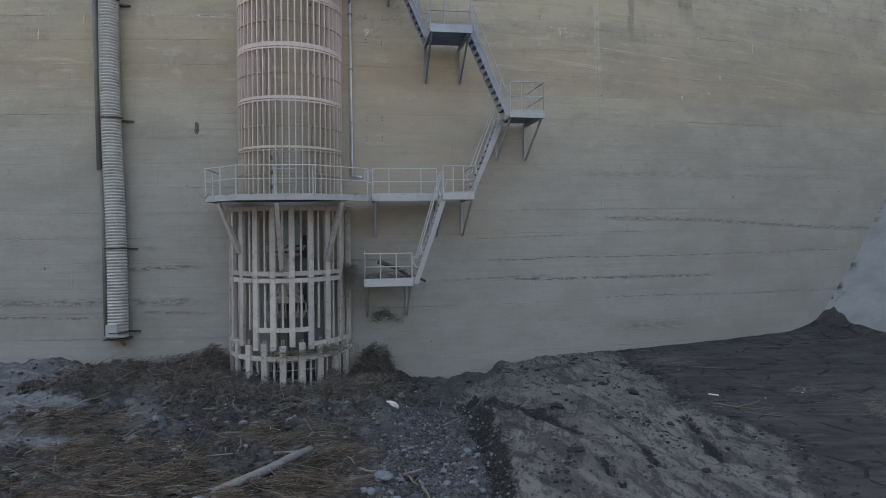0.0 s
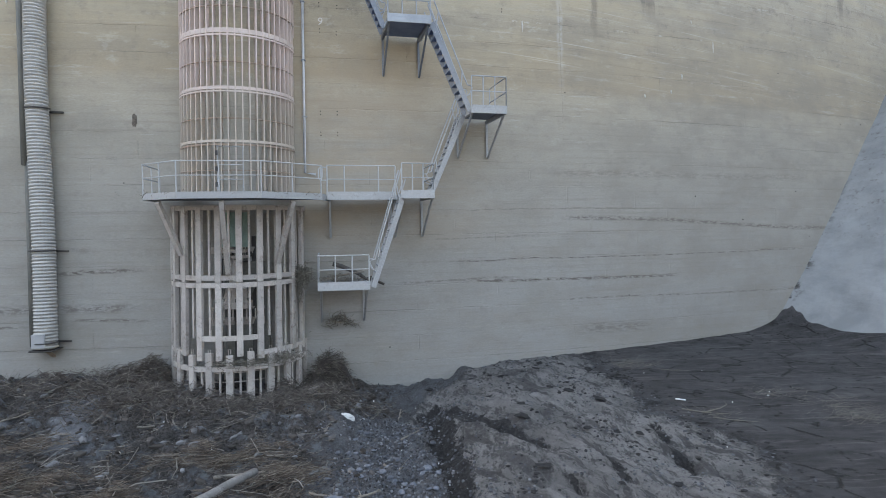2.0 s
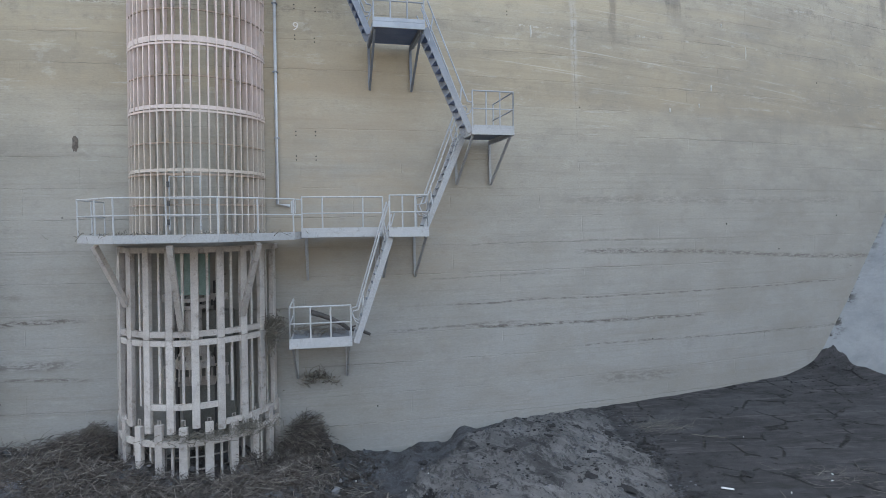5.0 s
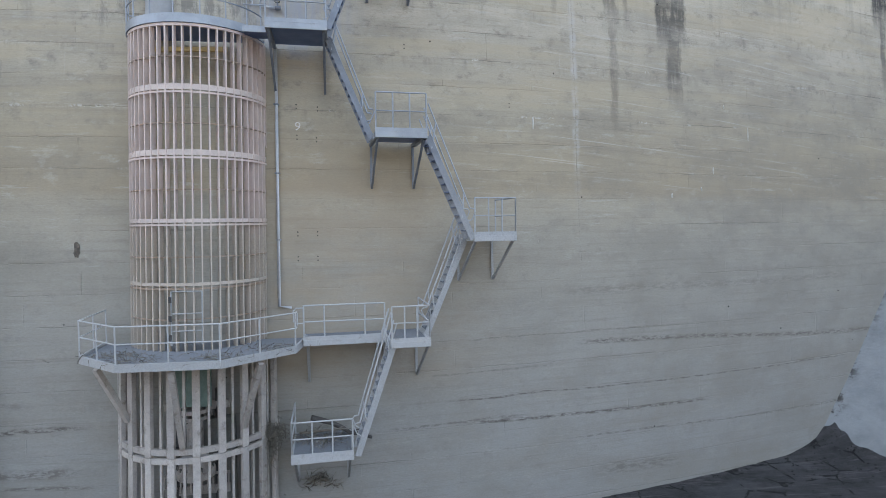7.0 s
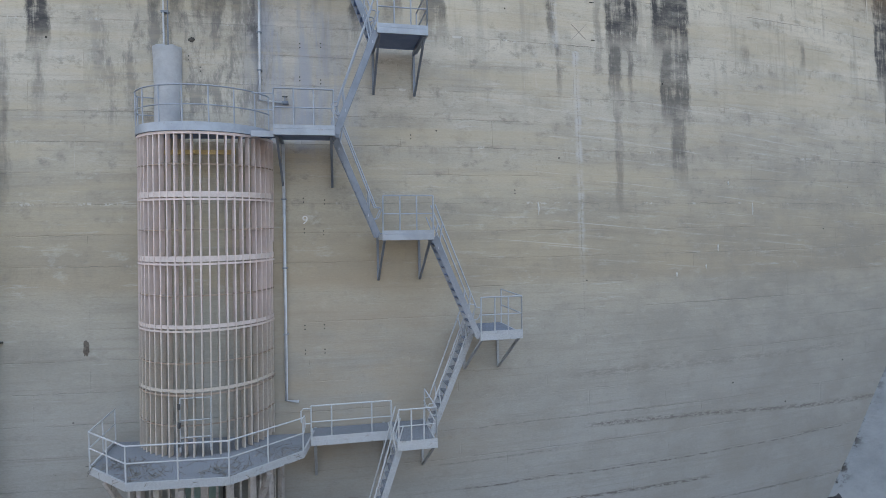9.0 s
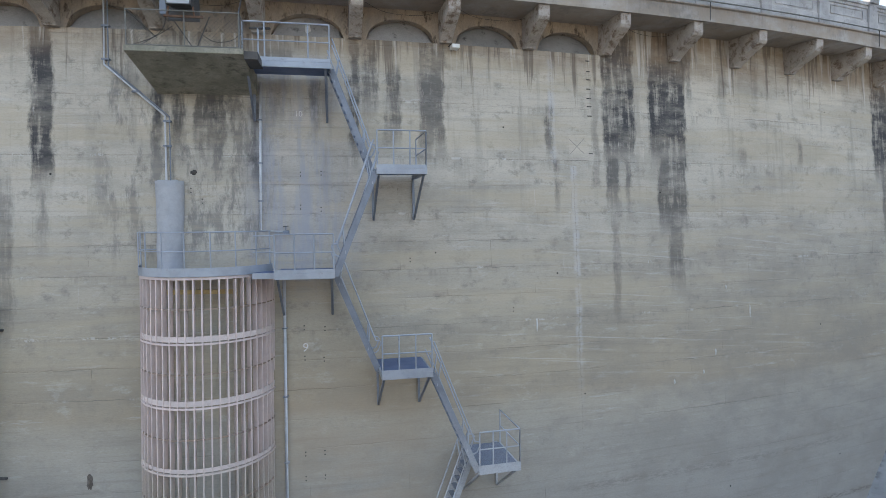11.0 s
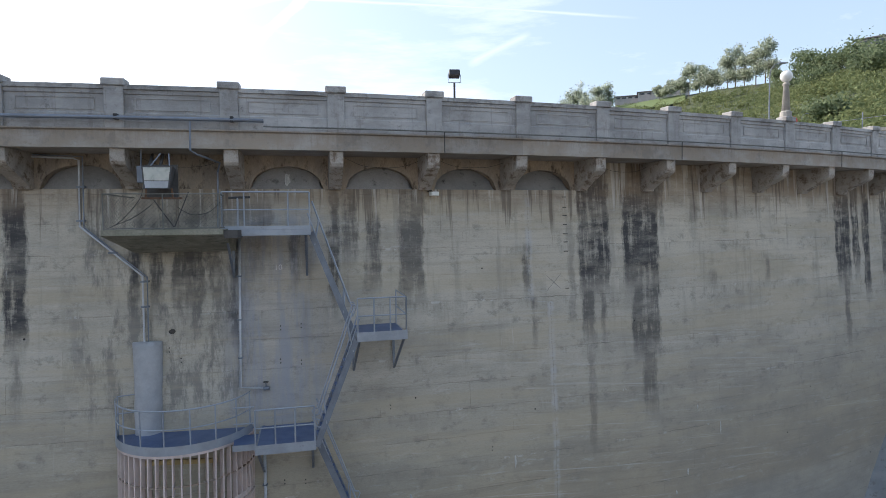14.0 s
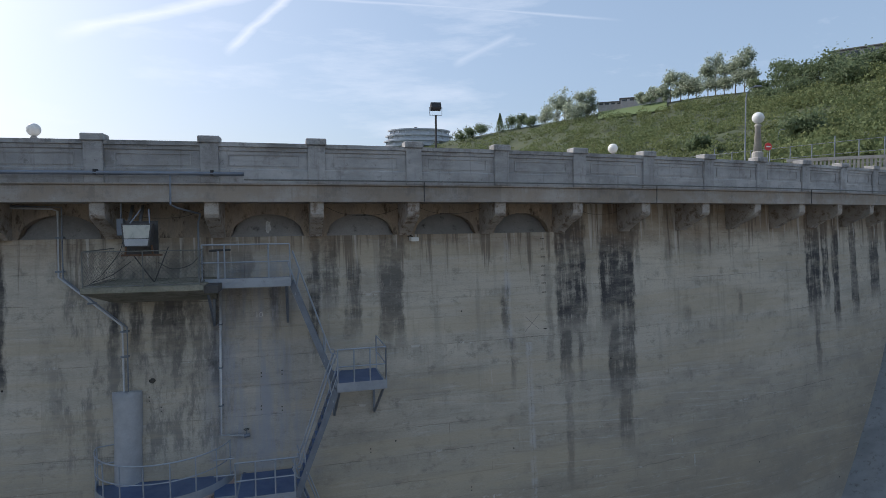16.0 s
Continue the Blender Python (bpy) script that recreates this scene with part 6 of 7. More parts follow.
def leaf_mesh(name, centres, sizes, rng, tall=1.0):
    """Small leaf-clump cards, one about each centre, turned every way."""
    c = np.array(centres)
    k = len(c)
    u = rng.normal(size=(k, 3))
    u /= np.linalg.norm(u, axis=1)[:, None]
    v = np.cross(u, rng.normal(size=(k, 3)))
    v /= np.linalg.norm(v, axis=1)[:, None]
    s = np.array(sizes)[:, None]
    j = rng.uniform(0.6, 1.2, (k, 4, 1))
    quad = np.stack([c + j[:, 0] * s * u, c + j[:, 1] * s * v * tall, c - j[:, 2] * s * u, c - j[:, 3] * s * v * tall], 1).reshape(-1, 3)
    me = bpy.data.meshes.new(name)
    me.from_pydata(quad.tolist(), [], np.arange(4 * k).reshape(-1, 4).tolist())
    return me


def foliage(name, a, b, c, thin=0.0, patchy=0.0, drift=0.0):
    """Leaves or twigs whose tone goes from piece to piece; thin: how much light comes through them; patchy: silted from place to place."""
    m, p = material(name)
    r = node(m, "NewGeometry").outputs["Random Per Island"]
    col = mix(m, span(m, r, 0.0, 0.55), a, b)
    col = mix(m, span(m, r, 0.7, 1.0), col, c)
    if drift:
        co = node(m, "NewGeometry").outputs["Position"]
        col = mix(m, span(m, noise_of(m, co, 0.09, 6, 0.7), 0.42, 0.58, 0.0, drift), col, (0.15, 0.165, 0.062))
        col = mix(m, span(m, noise_of(m, co, 0.16, 6, 0.75, (1, 1, 1), (30, 4, 0)), 0.48, 0.62, 0.0, drift), col, tuple(q * 0.55 for q in a))
    if patchy:
        co = node(m, "NewGeometry").outputs["Position"]
        col = mix(m, span(m, noise_of(m, co, 0.9, 5, 0.7), 0.42, 0.62, 0.0, patchy), col, tuple(q * 0.55 for q in a))
        col = mix(m, span(m, noise_of(m, co, 0.6, 5, 0.7, (1, 1, 1), (9, 9, 0)), 0.5, 0.62, 0.0, patchy), col, (0.13, 0.135, 0.145))
    join(m, col, p.inputs["Base Color"])
    p.inputs["Roughness"].default_value = 0.75
    p.inputs["Specular IOR Level"].default_value = 0.2
    if thin:
        through_leaf = node(m, "BsdfTranslucent", {"Color": mix(m, 0.5, col, tuple(min(1, 1.6 * q) for q in c))})
        both = node(m, "MixShader", {0: thin, 1: p.outputs[0], 2: through_leaf.outputs[0]})
        join(m, both.outputs[0], m.node_tree.nodes["Material Output"].inputs[0])
    return m


SCRUB = foliage("scrub_leaves", (0.105, 0.145, 0.06), (0.155, 0.192, 0.085), (0.215, 0.245, 0.12), 0.35, 0.0, 0.8)
GUM = foliage("gum_leaves", (0.22, 0.26, 0.19), (0.29, 0.325, 0.25), (0.36, 0.39, 0.31), 0.7)
DARKTREE = foliage("dark_leaves", (0.10, 0.14, 0.075), (0.14, 0.18, 0.10), (0.19, 0.225, 0.13), 0.5)
BARK = surface("bark", (0.20, 0.17, 0.135), (0.13, 0.11, 0.09), 1.5, 0.9, 0, 0.5, 12, 0.2)

rng = np.random.default_rng(7)
cen, siz = [], []
for i in range(2300):
    x, f = rng.uniform(640, 2000), rng.uniform(0.05, 1.0) ** 0.8
    if f > 0.94 or 1060 < x < 1185 and f > 0.86:
        continue
    p = hill_point(x, f)
    w = (0.9 + 3.0 * rng.random() ** 2.2) * (0.5 if f > 0.88 else 1.0)
    k = int(30 + 46 * w)
    d = rng.normal(size=(k, 3))
    d *= (rng.uniform(0.7, 1.05, k) / np.linalg.norm(d, axis=1))[:, None]
    d = d * (w * 0.9, w * 0.9, w * 0.62) + (0, 0, w * 0.3)
    cen += (d + np.array(p)).tolist()
    siz += (rng.uniform(0.12, 0.26, k) * (0.8 + 0.12 * w)).tolist()
scrub = part("scrub", leaf_mesh("scrub", cen, siz, rng), SCRUB, None)
tagged(scrub, "low grey-green scrub covering the hillside", "scrub", kind="stuff")


def tree(x, f, height, spread, mat, seed, label, dense=700, lean=0.0, name="tree", low=0.35):
    """A trunk that forks into limbs, with loose leaf clumps about their ends."""
    r = np.random.default_rng(seed)
    base = hill_point(x, f) - Vector((0, 0, 0.3))
    height *= 0.87
    ob = thing(name, label, "tree", Matrix.Translation(base), group="trees on the ridge")
    bm = bmesh.new()
    axis = [Vector((lean * k * k + 0.15 * math.sin(seed + 3 * k), 0.1 * math.cos(seed + 2 * k), height * k)) for k in (0, 0.25, 0.5, 0.75, 0.95)]
    tube(bm, axis, [height * w for w in (0.016, 0.012, 0.009, 0.006, 0.002)], 7)
    tips = [axis[4]]
    for i in range(11):
        k = r.uniform(low, 0.9)
        t = 2.4 * i + r.uniform(-0.4, 0.4)
        p = axis[int(k * 4)].lerp(axis[min(4, int(k * 4) + 1)], k * 4 - int(k * 4))
        reach = spread * r.uniform(0.35, 0.95) * (1.15 - k * 0.6)
        q = p + Vector((math.cos(t) * reach, math.sin(t) * reach, reach * r.uniform(0.3, 1.0)))
        tube(bm, [p, p.lerp(q, 0.5) + Vector((0, 0, 0.1 * reach)), q], [height * 0.005, height * 0.004, height * 0.0015], 5)
        tips += [q, p.lerp(q, 0.6)]
    part("trunk", bm, BARK, ob)
    c, s = [], []
    for q in tips:
        k = dense // len(tips)
        w = spread * r.uniform(0.14, 0.28)
        c += (r.normal(size=(k, 3)) * (w, w, w * 0.85) + np.array(q)).tolist()
        s += r.uniform(0.14, 0.30, k).tolist()
    part("crown", leaf_mesh("crown", c, s, r, 1.4), mat, ob)
    return ob


for i, (x, h, w) in enumerate(((1135, 7.5, 2.0), (1152, 8.5, 2.2), (1172, 9.0, 2.4), (1187, 15.0, 3.0), (1205, 13.0, 2.6), (1218, 11.0, 2.6), (1232, 9.5, 2.3), (1252, 14.0, 3.0), (1266, 16.5, 3.2), (1282, 13.0, 2.6), (1302, 15.5, 3.0), (1318, 17.0, 3.0), (1330, 9.0, 2.0))):
    tree(x, 0.97, h * 0.88, w * 1.2, GUM, 20 + i, "tall thin gum tree with an airy crown", 2200, 0.4 * math.sin(i), low=0.22)
for i, (x, f, h, w) in enumerate(((965, 0.95, 11, 3.2), (985, 0.93, 16, 3.6), (998, 0.96, 18, 3.2), (1030, 0.93, 13, 3.6), (1043, 0.95, 14, 3.0), (1018, 0.88, 10, 4.0))):
    tree(x, f, h * 0.9, w * 1.3, GUM, 50 + i, "gum tree with a loose pale crown", 2600, 0.3, low=0.12)
for i, (x, f, h, w) in enumerate(((832, 0.95, 6, 3.5), (850, 0.95, 7, 4.0), (905, 0.97, 7, 3.4), (922, 0.97, 8, 3.0), (940, 0.97, 5, 3), (1383, 0.97, 8.5, 3.4), (1398, 0.95, 8, 3.2), (1455, 0.97, 6, 4), (1475, 0.95, 6.5, 4), (1520, 0.88, 5, 4), (1430, 0.95, 5, 4), (1345, 0.93, 4, 3), (1560, 0.9, 5, 4), (815, 0.9, 5, 4), (1235, 0.3, 3.5, 2.2), (1425, 0.35, 4, 3), (1410, 0.8, 4, 4), (1500, 0.8, 4.5, 4), (1360, 0.8, 3.5, 3))):
    tree(x, f, h * 1.0, w * 1.1, DARKTREE, 80 + i, "rounded dark green tree on the hillside", 1700, low=0.1)
# a fir among them
fir_at = hill_point(885, 0.97)
fir = thing("fir_tree", "narrow dark fir tree on the ridge", "tree", Matrix.Translation(fir_at), group="trees on the ridge")
part("trunk", tube(bmesh.new(), [(0, 0, -0.3), (0, 0, 10.5)], [0.2, 0.04], 6), BARK, fir)
r = np.random.default_rng(3)
hh = r.uniform(0.04, 1, 1600)
ww = (1 - hh) * 3.2 + 0.2
th = r.uniform(0, 2 * math.pi, 1600)
part("crown", leaf_mesh("crown", np.stack([np.cos(th) * ww * r.uniform(0.2, 1, 1600), np.sin(th) * ww * r.uniform(0.2, 1, 1600), hh * 9.5], 1), r.uniform(0.15, 0.32, 1600), r), DARKTREE, fir)

# lawn and houses on the ridge
HOUSE = surface("pale_render", (0.50, 0.48, 0.47), (0.42, 0.40, 0.395), 0.6, 0.85, 0, 0.2, 6, 0.1)
ROOF = surface("grey_roof", (0.16, 0.155, 0.16), (0.22, 0.21, 0.21), 0.8, 0.8, 0, 0.3, 6, 0.15)
PANE = surface("dark_window_glass", (0.05, 0.055, 0.065), (0.08, 0.085, 0.095), 1.0, 0.12, 0, 0.0, 10, 0.02)
lw = [hill_point(x, f) + Vector((0, 0, 0.6)) for f in (0.84, 0.9, 0.95, 1.0) for x in (1058, 1085, 1115, 1150, 1180)]
me = bpy.data.meshes.new("lawn")
me.from_pydata(lw, [], [(j * 5 + i, j * 5 + i + 1, (j + 1) * 5 + i + 1, (j + 1) * 5 + i) for j in range(3) for i in range(4)])
lawn = part("lawn", me, LAWN, None, smooth=True)
tagged(lawn, "bright green lawn below the ridge houses", "lawn", kind="structure")


def house(x, y, d, w, h, storeys, label, deep=9.0, cols=5, over=0.5):
    """A flat-roofed house: walls, overhanging roof, windows with sills on each storey."""
    at = bearing(x, y, d)
    m = Matrix.Rotation(math.atan2(-(at.x - EYE.x), at.y - EYE.y), 4, "Z")
    m.translation = at
    ob = thing("house", label, "house", m, group="houses on the ridge")
    part("wall", box(bmesh.new(), (-w / 2, 0, -3), (w / 2, deep, h), None, 0.05), HOUSE, ob)
    part("roof", box(bmesh.new(), (-w / 2 - over, -over, h + 0.005), (w / 2 + over, deep + over, h + 0.4), None, 0.08), ROOF, ob)
    for k in range(storeys):
        z = h * (k + 0.35) / storeys
        for i in range(cols):
            cx = -w / 2 + w * (i + 0.5) / cols
            win = part("window", box(bmesh.new(), (cx - w / cols * 0.32, -0.06, z), (cx + w / cols * 0.32, -0.004, z + h / storeys * 0.5)), PANE, ob, "dark glazed window")
            part("sill", box(bmesh.new(), (cx - w / cols * 0.36, -0.16, z - 0.12), (cx + w / cols * 0.36, -0.004, z - 0.005)), HOUSE, win)
    return ob


house(1085, 187, 250, 12, 1.25, 1, "low grey flat-roofed house on the ridge")
house(1112, 181, 245, 6, 1.4, 1, "small grey outbuilding on the ridge", cols=2)
house(1148, 178, 240, 11, 1.25, 1, "long low grey house on the ridge")
house(1176, 173, 238, 4, 2.2, 1, "square grey pavilion on the ridge", cols=2)
house(1552, 121, 180, 18, 5.5, 2, "brown two-storey house high on the hill", cols=6)
house(1535, 100, 184, 5, 2.2, 1, "low tower room on the hilltop house", cols=2)

# round-fronted apartment building
# pale bluish tone: distance haze put into the wall colour
FLATS = surface("white_render", (0.56, 0.575, 0.60), (0.48, 0.49, 0.51), 0.6, 0.85, 0, 0.2, 6, 0.05)
flats_at = bearing(742, 262, 330)
flats = thing("apartment_building", "pale round-fronted apartment building with terraces behind the crest", "building", Matrix.Translation(flats_at))
for k, (rx, ry) in enumerate(((20, 13), (19.0, 12.4), (17.6, 11.6))):
    def ring(a, b, z):
        return [(a * math.cos(t), -b * math.sin(t), z) for t in (math.pi * i / 24 for i in range(25))]
    for nm, sx, z1, z2, mat in (("storey_wall", 0.93, k * 3.1, k * 3.1 + 3.1, FLATS), ("terrace_slab", 1.02, k * 3.1 + 2.45, k * 3.1 + 3.15, FLATS), ("terrace_wall", 1.0, k * 3.1 - 0.2, k * 3.1 + 0.75, FLATS)):
        bm = bmesh.new()
        lo = [bm.verts.new(p) for p in ring(rx * sx, ry * sx, z1)]
        hi = [bm.verts.new(p) for p in ring(rx * sx, ry * sx, z2)]
        for i in range(24):
            bm.faces.new((lo[i], lo[i + 1], hi[i + 1], hi[i]))
        bm.faces.new(hi)
        bm.faces.new(lo)
        part(nm, bm, mat, flats)
    for i in range(2, 23, 2):
        t = math.pi * i / 24
        part("pier", beam(bmesh.new(), (rx * 0.97 * math.cos(t), -ry * 0.97 * math.sin(t), k * 3.1), (rx * 0.97 * math.cos(t), -ry * 0.97 * math.sin(t), k * 3.1 + 2.5), 0.5, 0.5), FLATS, flats)
part("roof_plant", box(bmesh.new(), (-3, -5, 9.4), (-1.4, -3, 11.0)), ROOF, flats)

# ---- lamps and poles on the crest ----
POST = surface("lamp_post_concrete", (0.42, 0.40, 0.36), (0.34, 0.325, 0.30), 2.0, 0.85, 0, 0.3, 20, 0.15)


def globe_lamp(foot, h, label):
    ob = thing("globe_lamp", label, "street lamp", Matrix.Translation(foot), group="globe lamps along the crest")
    part("base", tube(bmesh.new(), [(0, 0, 0), (0, 0, 0.25), (0, 0, 0.3)], [0.26, 0.26, 0.2], 12), POST, ob)
    part("shaft", tube(bmesh.new(), [(0, 0, 0.3), (0, 0, h - 0.45), (0, 0, h - 0.40), (0, 0, h - 0.28)], [0.19, 0.12, 0.18, 0.10], 12), POST, ob, smooth=True)
    bm = bmesh.new()
    bmesh.ops.create_uvsphere(bm, u_segments=20, v_segments=14, radius=0.28, matrix=Matrix.Translation((0, 0, h)))
    part("globe", bm, GLASS_WHITE, ob, "white glass globe", smooth=True)
    return ob


globe_lamp(face(FIRST + BAY * 7, 1.65 + BATTER * 2, 30.36), 1.95, "white globe lamp on a concrete post on the parapet")
for deg in (2.1, 16.95, 30.0):
    globe_lamp(face(along(deg), -5.2, 28.75), 2.75, "white globe lamp beside the crest road")
pole = thing("floodlight_pole", "thin dark pole with a floodlight head on the crest", "floodlight", Matrix.Translation((4.59, 38.24, 28.746)))
part("pole", tube(bmesh.new(), [(0, 0, 0), (0, 0, 4.82)], 0.06, 8), BLACK, pole)
part("yoke", tube(bmesh.new(), [(-0.36, 0, 5.3), (-0.36, 0, 4.84), (0.36, 0, 4.84), (0.36, 0, 5.3)], 0.022, 6), GALV, pole)
part("head", box(bmesh.new(), (-0.31, -0.2, -0.17), (0.31, 0.25, 0.19), Matrix.Translation((0, 0, 5.34)) @ Matrix.Rotation(radians(-18), 4, "X"), 0.03), BLACK, pole, "dark lamp head")

light = thing("street_light", "tall galvanised street light with a curved arm", "street light", Matrix.Translation(bearing(1318, 300, 62)))
zt = bearing(1318, 165, 62).z - light.matrix_world.translation.z
part("pole", tube(bmesh.new(), [(0, 0, -2.5), (0, 0, zt - 0.6), (0.1, 0, zt), (0.5, 0, zt + 0.5), (1.1, 0, zt + 0.65)], [0.07, 0.055, 0.05, 0.04, 0.035], 8), GALV, light)
part("lamp_head", box(bmesh.new(), (0.9, -0.12, -0.08), (1.6, 0.12, 0.06), Matrix.Translation((0, 0, zt + 0.66)), 0.03), GALV, light)
copy_thing(light, Matrix.Translation(bearing(1376, 290, 95)) @ Matrix.Scale(0.62, 4))

RED = surface("red_sign_enamel", (0.55, 0.03, 0.035), (0.48, 0.03, 0.03), 3.0, 0.4, 0, 0.05, 20, 0.05)
sign = thing("road_sign", "round red road sign with a white bar on a post", "sign", Matrix.Translation(bearing(1358, 303, 52)))
part("post", tube(bmesh.new(), [(0.1, 0, -1.5), (0, 0, 1.4)], 0.03, 6), GALV, sign)
disc = part("disc", tube(bmesh.new(), [(0, -0.06, 1.9), (0, -0.03, 1.9)], 0.3, 20), RED, sign)
part("bar", box(bmesh.new(), (-0.19, -0.075, 1.85), (0.19, -0.062, 1.95)), PAINT, disc)

# balustrade and fence where the road leaves the dam
bal = thing("balustrade", "white concrete balustrade of the road beyond the dam", "balustrade")
p1, p2 = bearing(1392, 302, 50), bearing(1700, 306, 52)
p1.z = p2.z = bearing(1450, 279, 50).z - 1.06
for z, w in ((0.95, 0.22), (0.1, 0.2)):
    part("rail", beam(bmesh.new(), p1 + Vector((0, 0, z)), p2 + Vector((0, 0, z)), 0.25, w), POST, bal)
for i in range(40):
    q = p1.lerp(p2, (i + 0.5) / 40)
    part("baluster", beam(bmesh.new(), q + Vector((0, 0, 0.2)), q + Vector((0, 0, 0.85)), 0.11, 0.11), POST, bal)
fence = thing("wire_fence", "chain-link fence with galvanised posts beside the road", "fence")
q1, q2 = bearing(1180, 292, 70), bearing(1720, 285, 60)
q1.z = q2.z = bearing(1450, 256, 64).z - 2.4
for i in range(15):
    q = q1.lerp(q2, i / 14)
    part("post", tube(bmesh.new(), [q - Vector((0, 0, 1)), q + Vector((0, 0, 2.9 if i % 3 == 0 else 2.4))], 0.05, 6), GALV, fence)
for z in (0.3, 1.3, 2.35):
    part("rail", tube(bmesh.new(), [q1 + Vector((0, 0, z)), q2 + Vector((0, 0, z))], 0.022, 5), GALV, fence)

# ---- on the bed: wrack, driftwood, stones, litter ----
WOOD = surface("weathered_driftwood", (0.27, 0.245, 0.21), (0.19, 0.17, 0.145), 2.0, 0.85, 0, 0.6, 18, 0.25, stretch=(1, 1, 0.3))
TWIG = foliage("twigs", (0.05, 0.043, 0.038), (0.12, 0.106, 0.096), (0.26, 0.24, 0.222), 0.0, 0.35)
BRUSH = foliage("brown_brush", (0.062, 0.053, 0.047), (0.135, 0.119, 0.106), (0.26, 0.235, 0.21))
PALE_TWIG = foliage("pale_twigs", (0.13, 0.122, 0.11), (0.20, 0.188, 0.168), (0.29, 0.272, 0.245))
STONE = surface("river_stone", (0.09, 0.105, 0.135), (0.165, 0.17, 0.185), 3.0, 0.85, 0, 0.4, 20, 0.2, 0.4)
RUBBLE = foliage("mixed_gravel", (0.045, 0.045, 0.048), (0.10, 0.107, 0.12), (0.215, 0.222, 0.235))
FOAM = surface("white_foam", (0.74, 0.75, 0.74), (0.62, 0.63, 0.62), 4.0, 0.8, 0, 0.2, 25, 0.08)


def stick_mesh(name, rows):
    """Thin three-sided sticks with a bend in the middle, joined; rows of start, end, radius."""
    q = random.Random(len(rows))
    verts, faces = [], []
    for a, b, r in rows:
        d = b - a
        n = d.length
        d.normalize()
        x = d.cross(Vector((0.3, 0.2, 0.9))).normalized()
        y = d.cross(x)
        k = len(verts)
        mid = a.lerp(b, q.uniform(0.35, 0.65)) + x * (q.gauss(0, 0.09) * n) + y * (q.gauss(0, 0.05) * n)
        for p, w in ((a, r), (mid, r * 0.85), (b, r * 0.5)):
            for cx, cy in ((1.0, 0.0), (-0.5, 0.866), (-0.5, -0.866)):
                verts.append(p + x * (cx * w) + y * (cy * w))
        for o in (k, k + 3):
            faces += [(o, o + 1, o + 4, o + 3), (o + 1, o + 2, o + 5, o + 4), (o + 2, o, o + 3, o + 5)]
    me = bpy.data.meshes.new(name)
    me.from_pydata(verts, [], faces)
    return me


rnd = random.Random(11)


def scatter_sticks(count, x1, x2, y1, y2, keep, length, radius, lift=0.12, heap=0.0, comb=0.0, steep=0.2):
    """Sticks lying on the bed where keep(x, y) lets them; comb: how far they lie the same way as their neighbours."""
    rows = []
    while len(rows) < count:
        x, y = rnd.uniform(x1, x2), rnd.uniform(y1, y2)
        if rnd.random() > keep(x, y):
            continue
        z = ground_z(x, y) + rnd.uniform(-0.01, lift) + heap * rnd.random() ** 2
        t = rnd.uniform(0, 2 * math.pi)
        if rnd.random() < comb:
            t = 0.4 + 3.0 * noise.noise((x * 0.3, y * 0.3, 12.0)) + rnd.gauss(0, 0.3)
        up = rnd.gauss(0, steep)
        n = rnd.uniform(*length) * (1.6 if rnd.random() < 0.1 else 1)
        d = Vector((math.cos(t), math.sin(t), up)).normalized() * n
        p = Vector((x, y, z))
        rows.append((p - d * 0.4, p + d * 0.6, rnd.uniform(*radius)))
    return rows


def wrack_here(x, y):
    s, o = dam_coords(x, y)
    if o < 0.15:
        return 0.0
    patch = noise.noise((x * 0.4, y * 0.4, 3.0)) + 0.5 * noise.noise((x * 1.3, y * 1.3, 7.0)) + (0.25 if y < 17 else 0.0)
    return zones(x, y)[1] * max(0.03, min(1.0, 0.25 + 2.6 * patch))


litter = part("wrack", stick_mesh("wrack", scatter_sticks(60000, -18, 2.5, 10.5, 25, wrack_here, (0.06, 0.26), (0.002, 0.0048), 0.12, 0, 0.5)), TWIG, None)
tagged(litter, "brown drifted wrack of reeds and twigs on the silt", "wrack", kind="stuff")


woody = part("wrack_sticks", stick_mesh("wrack_sticks", scatter_sticks(1500, -17, 2.0, 10.5, 24.5, wrack_here, (0.25, 1.0), (0.007, 0.018), 0.14)), PALE_TWIG, None)
tagged(woody, "pale broken sticks lying on the wrack", "wrack", kind="stuff")


def heap_at(cs, co, ws, wo):
    c = face(cs, co, 0)
    return lambda x, y: math.exp(-((dam_coords(x, y)[0] - cs) / ws) ** 2 - ((dam_coords(x, y)[1] - co) / wo) ** 2) if dam_coords(x, y)[1] > 0.1 else 0.0


for cs, co, ws, wo, n, hp in ((-3.5, 1.2, 1.1, 1.3, 3600, 0.3), (3.45, 0.8, 0.6, 0.9, 2400, 0.3), (2.9, 1.9, 0.9, 0.9, 1700, 0.3), (1.0, 3.3, 2.6, 0.8, 2200, 0.3), (-2.5, 3.6, 2.4, 1.3, 2200, 0.3), (-6.0, 2.0, 2.2, 0.9, 1500, 0.2), (2.6, 3.2, 1.3, 1.2, 1500, 0.3)):
    c = face(cs, co, 0)
    ob = part("wrack_heap", stick_mesh("wrack_heap", scatter_sticks(n, c.x - 5, c.x + 5, c.y - 4, min(c.y + 3, 26), heap_at(cs, co, ws, wo), (0.12, 0.6), (0.005, 0.013), 0.15, hp, 0.0, 0.55)), BRUSH, None)
    tagged(ob, "tangled heap of sticks and reeds at the tower's foot", "wrack", kind="stuff")


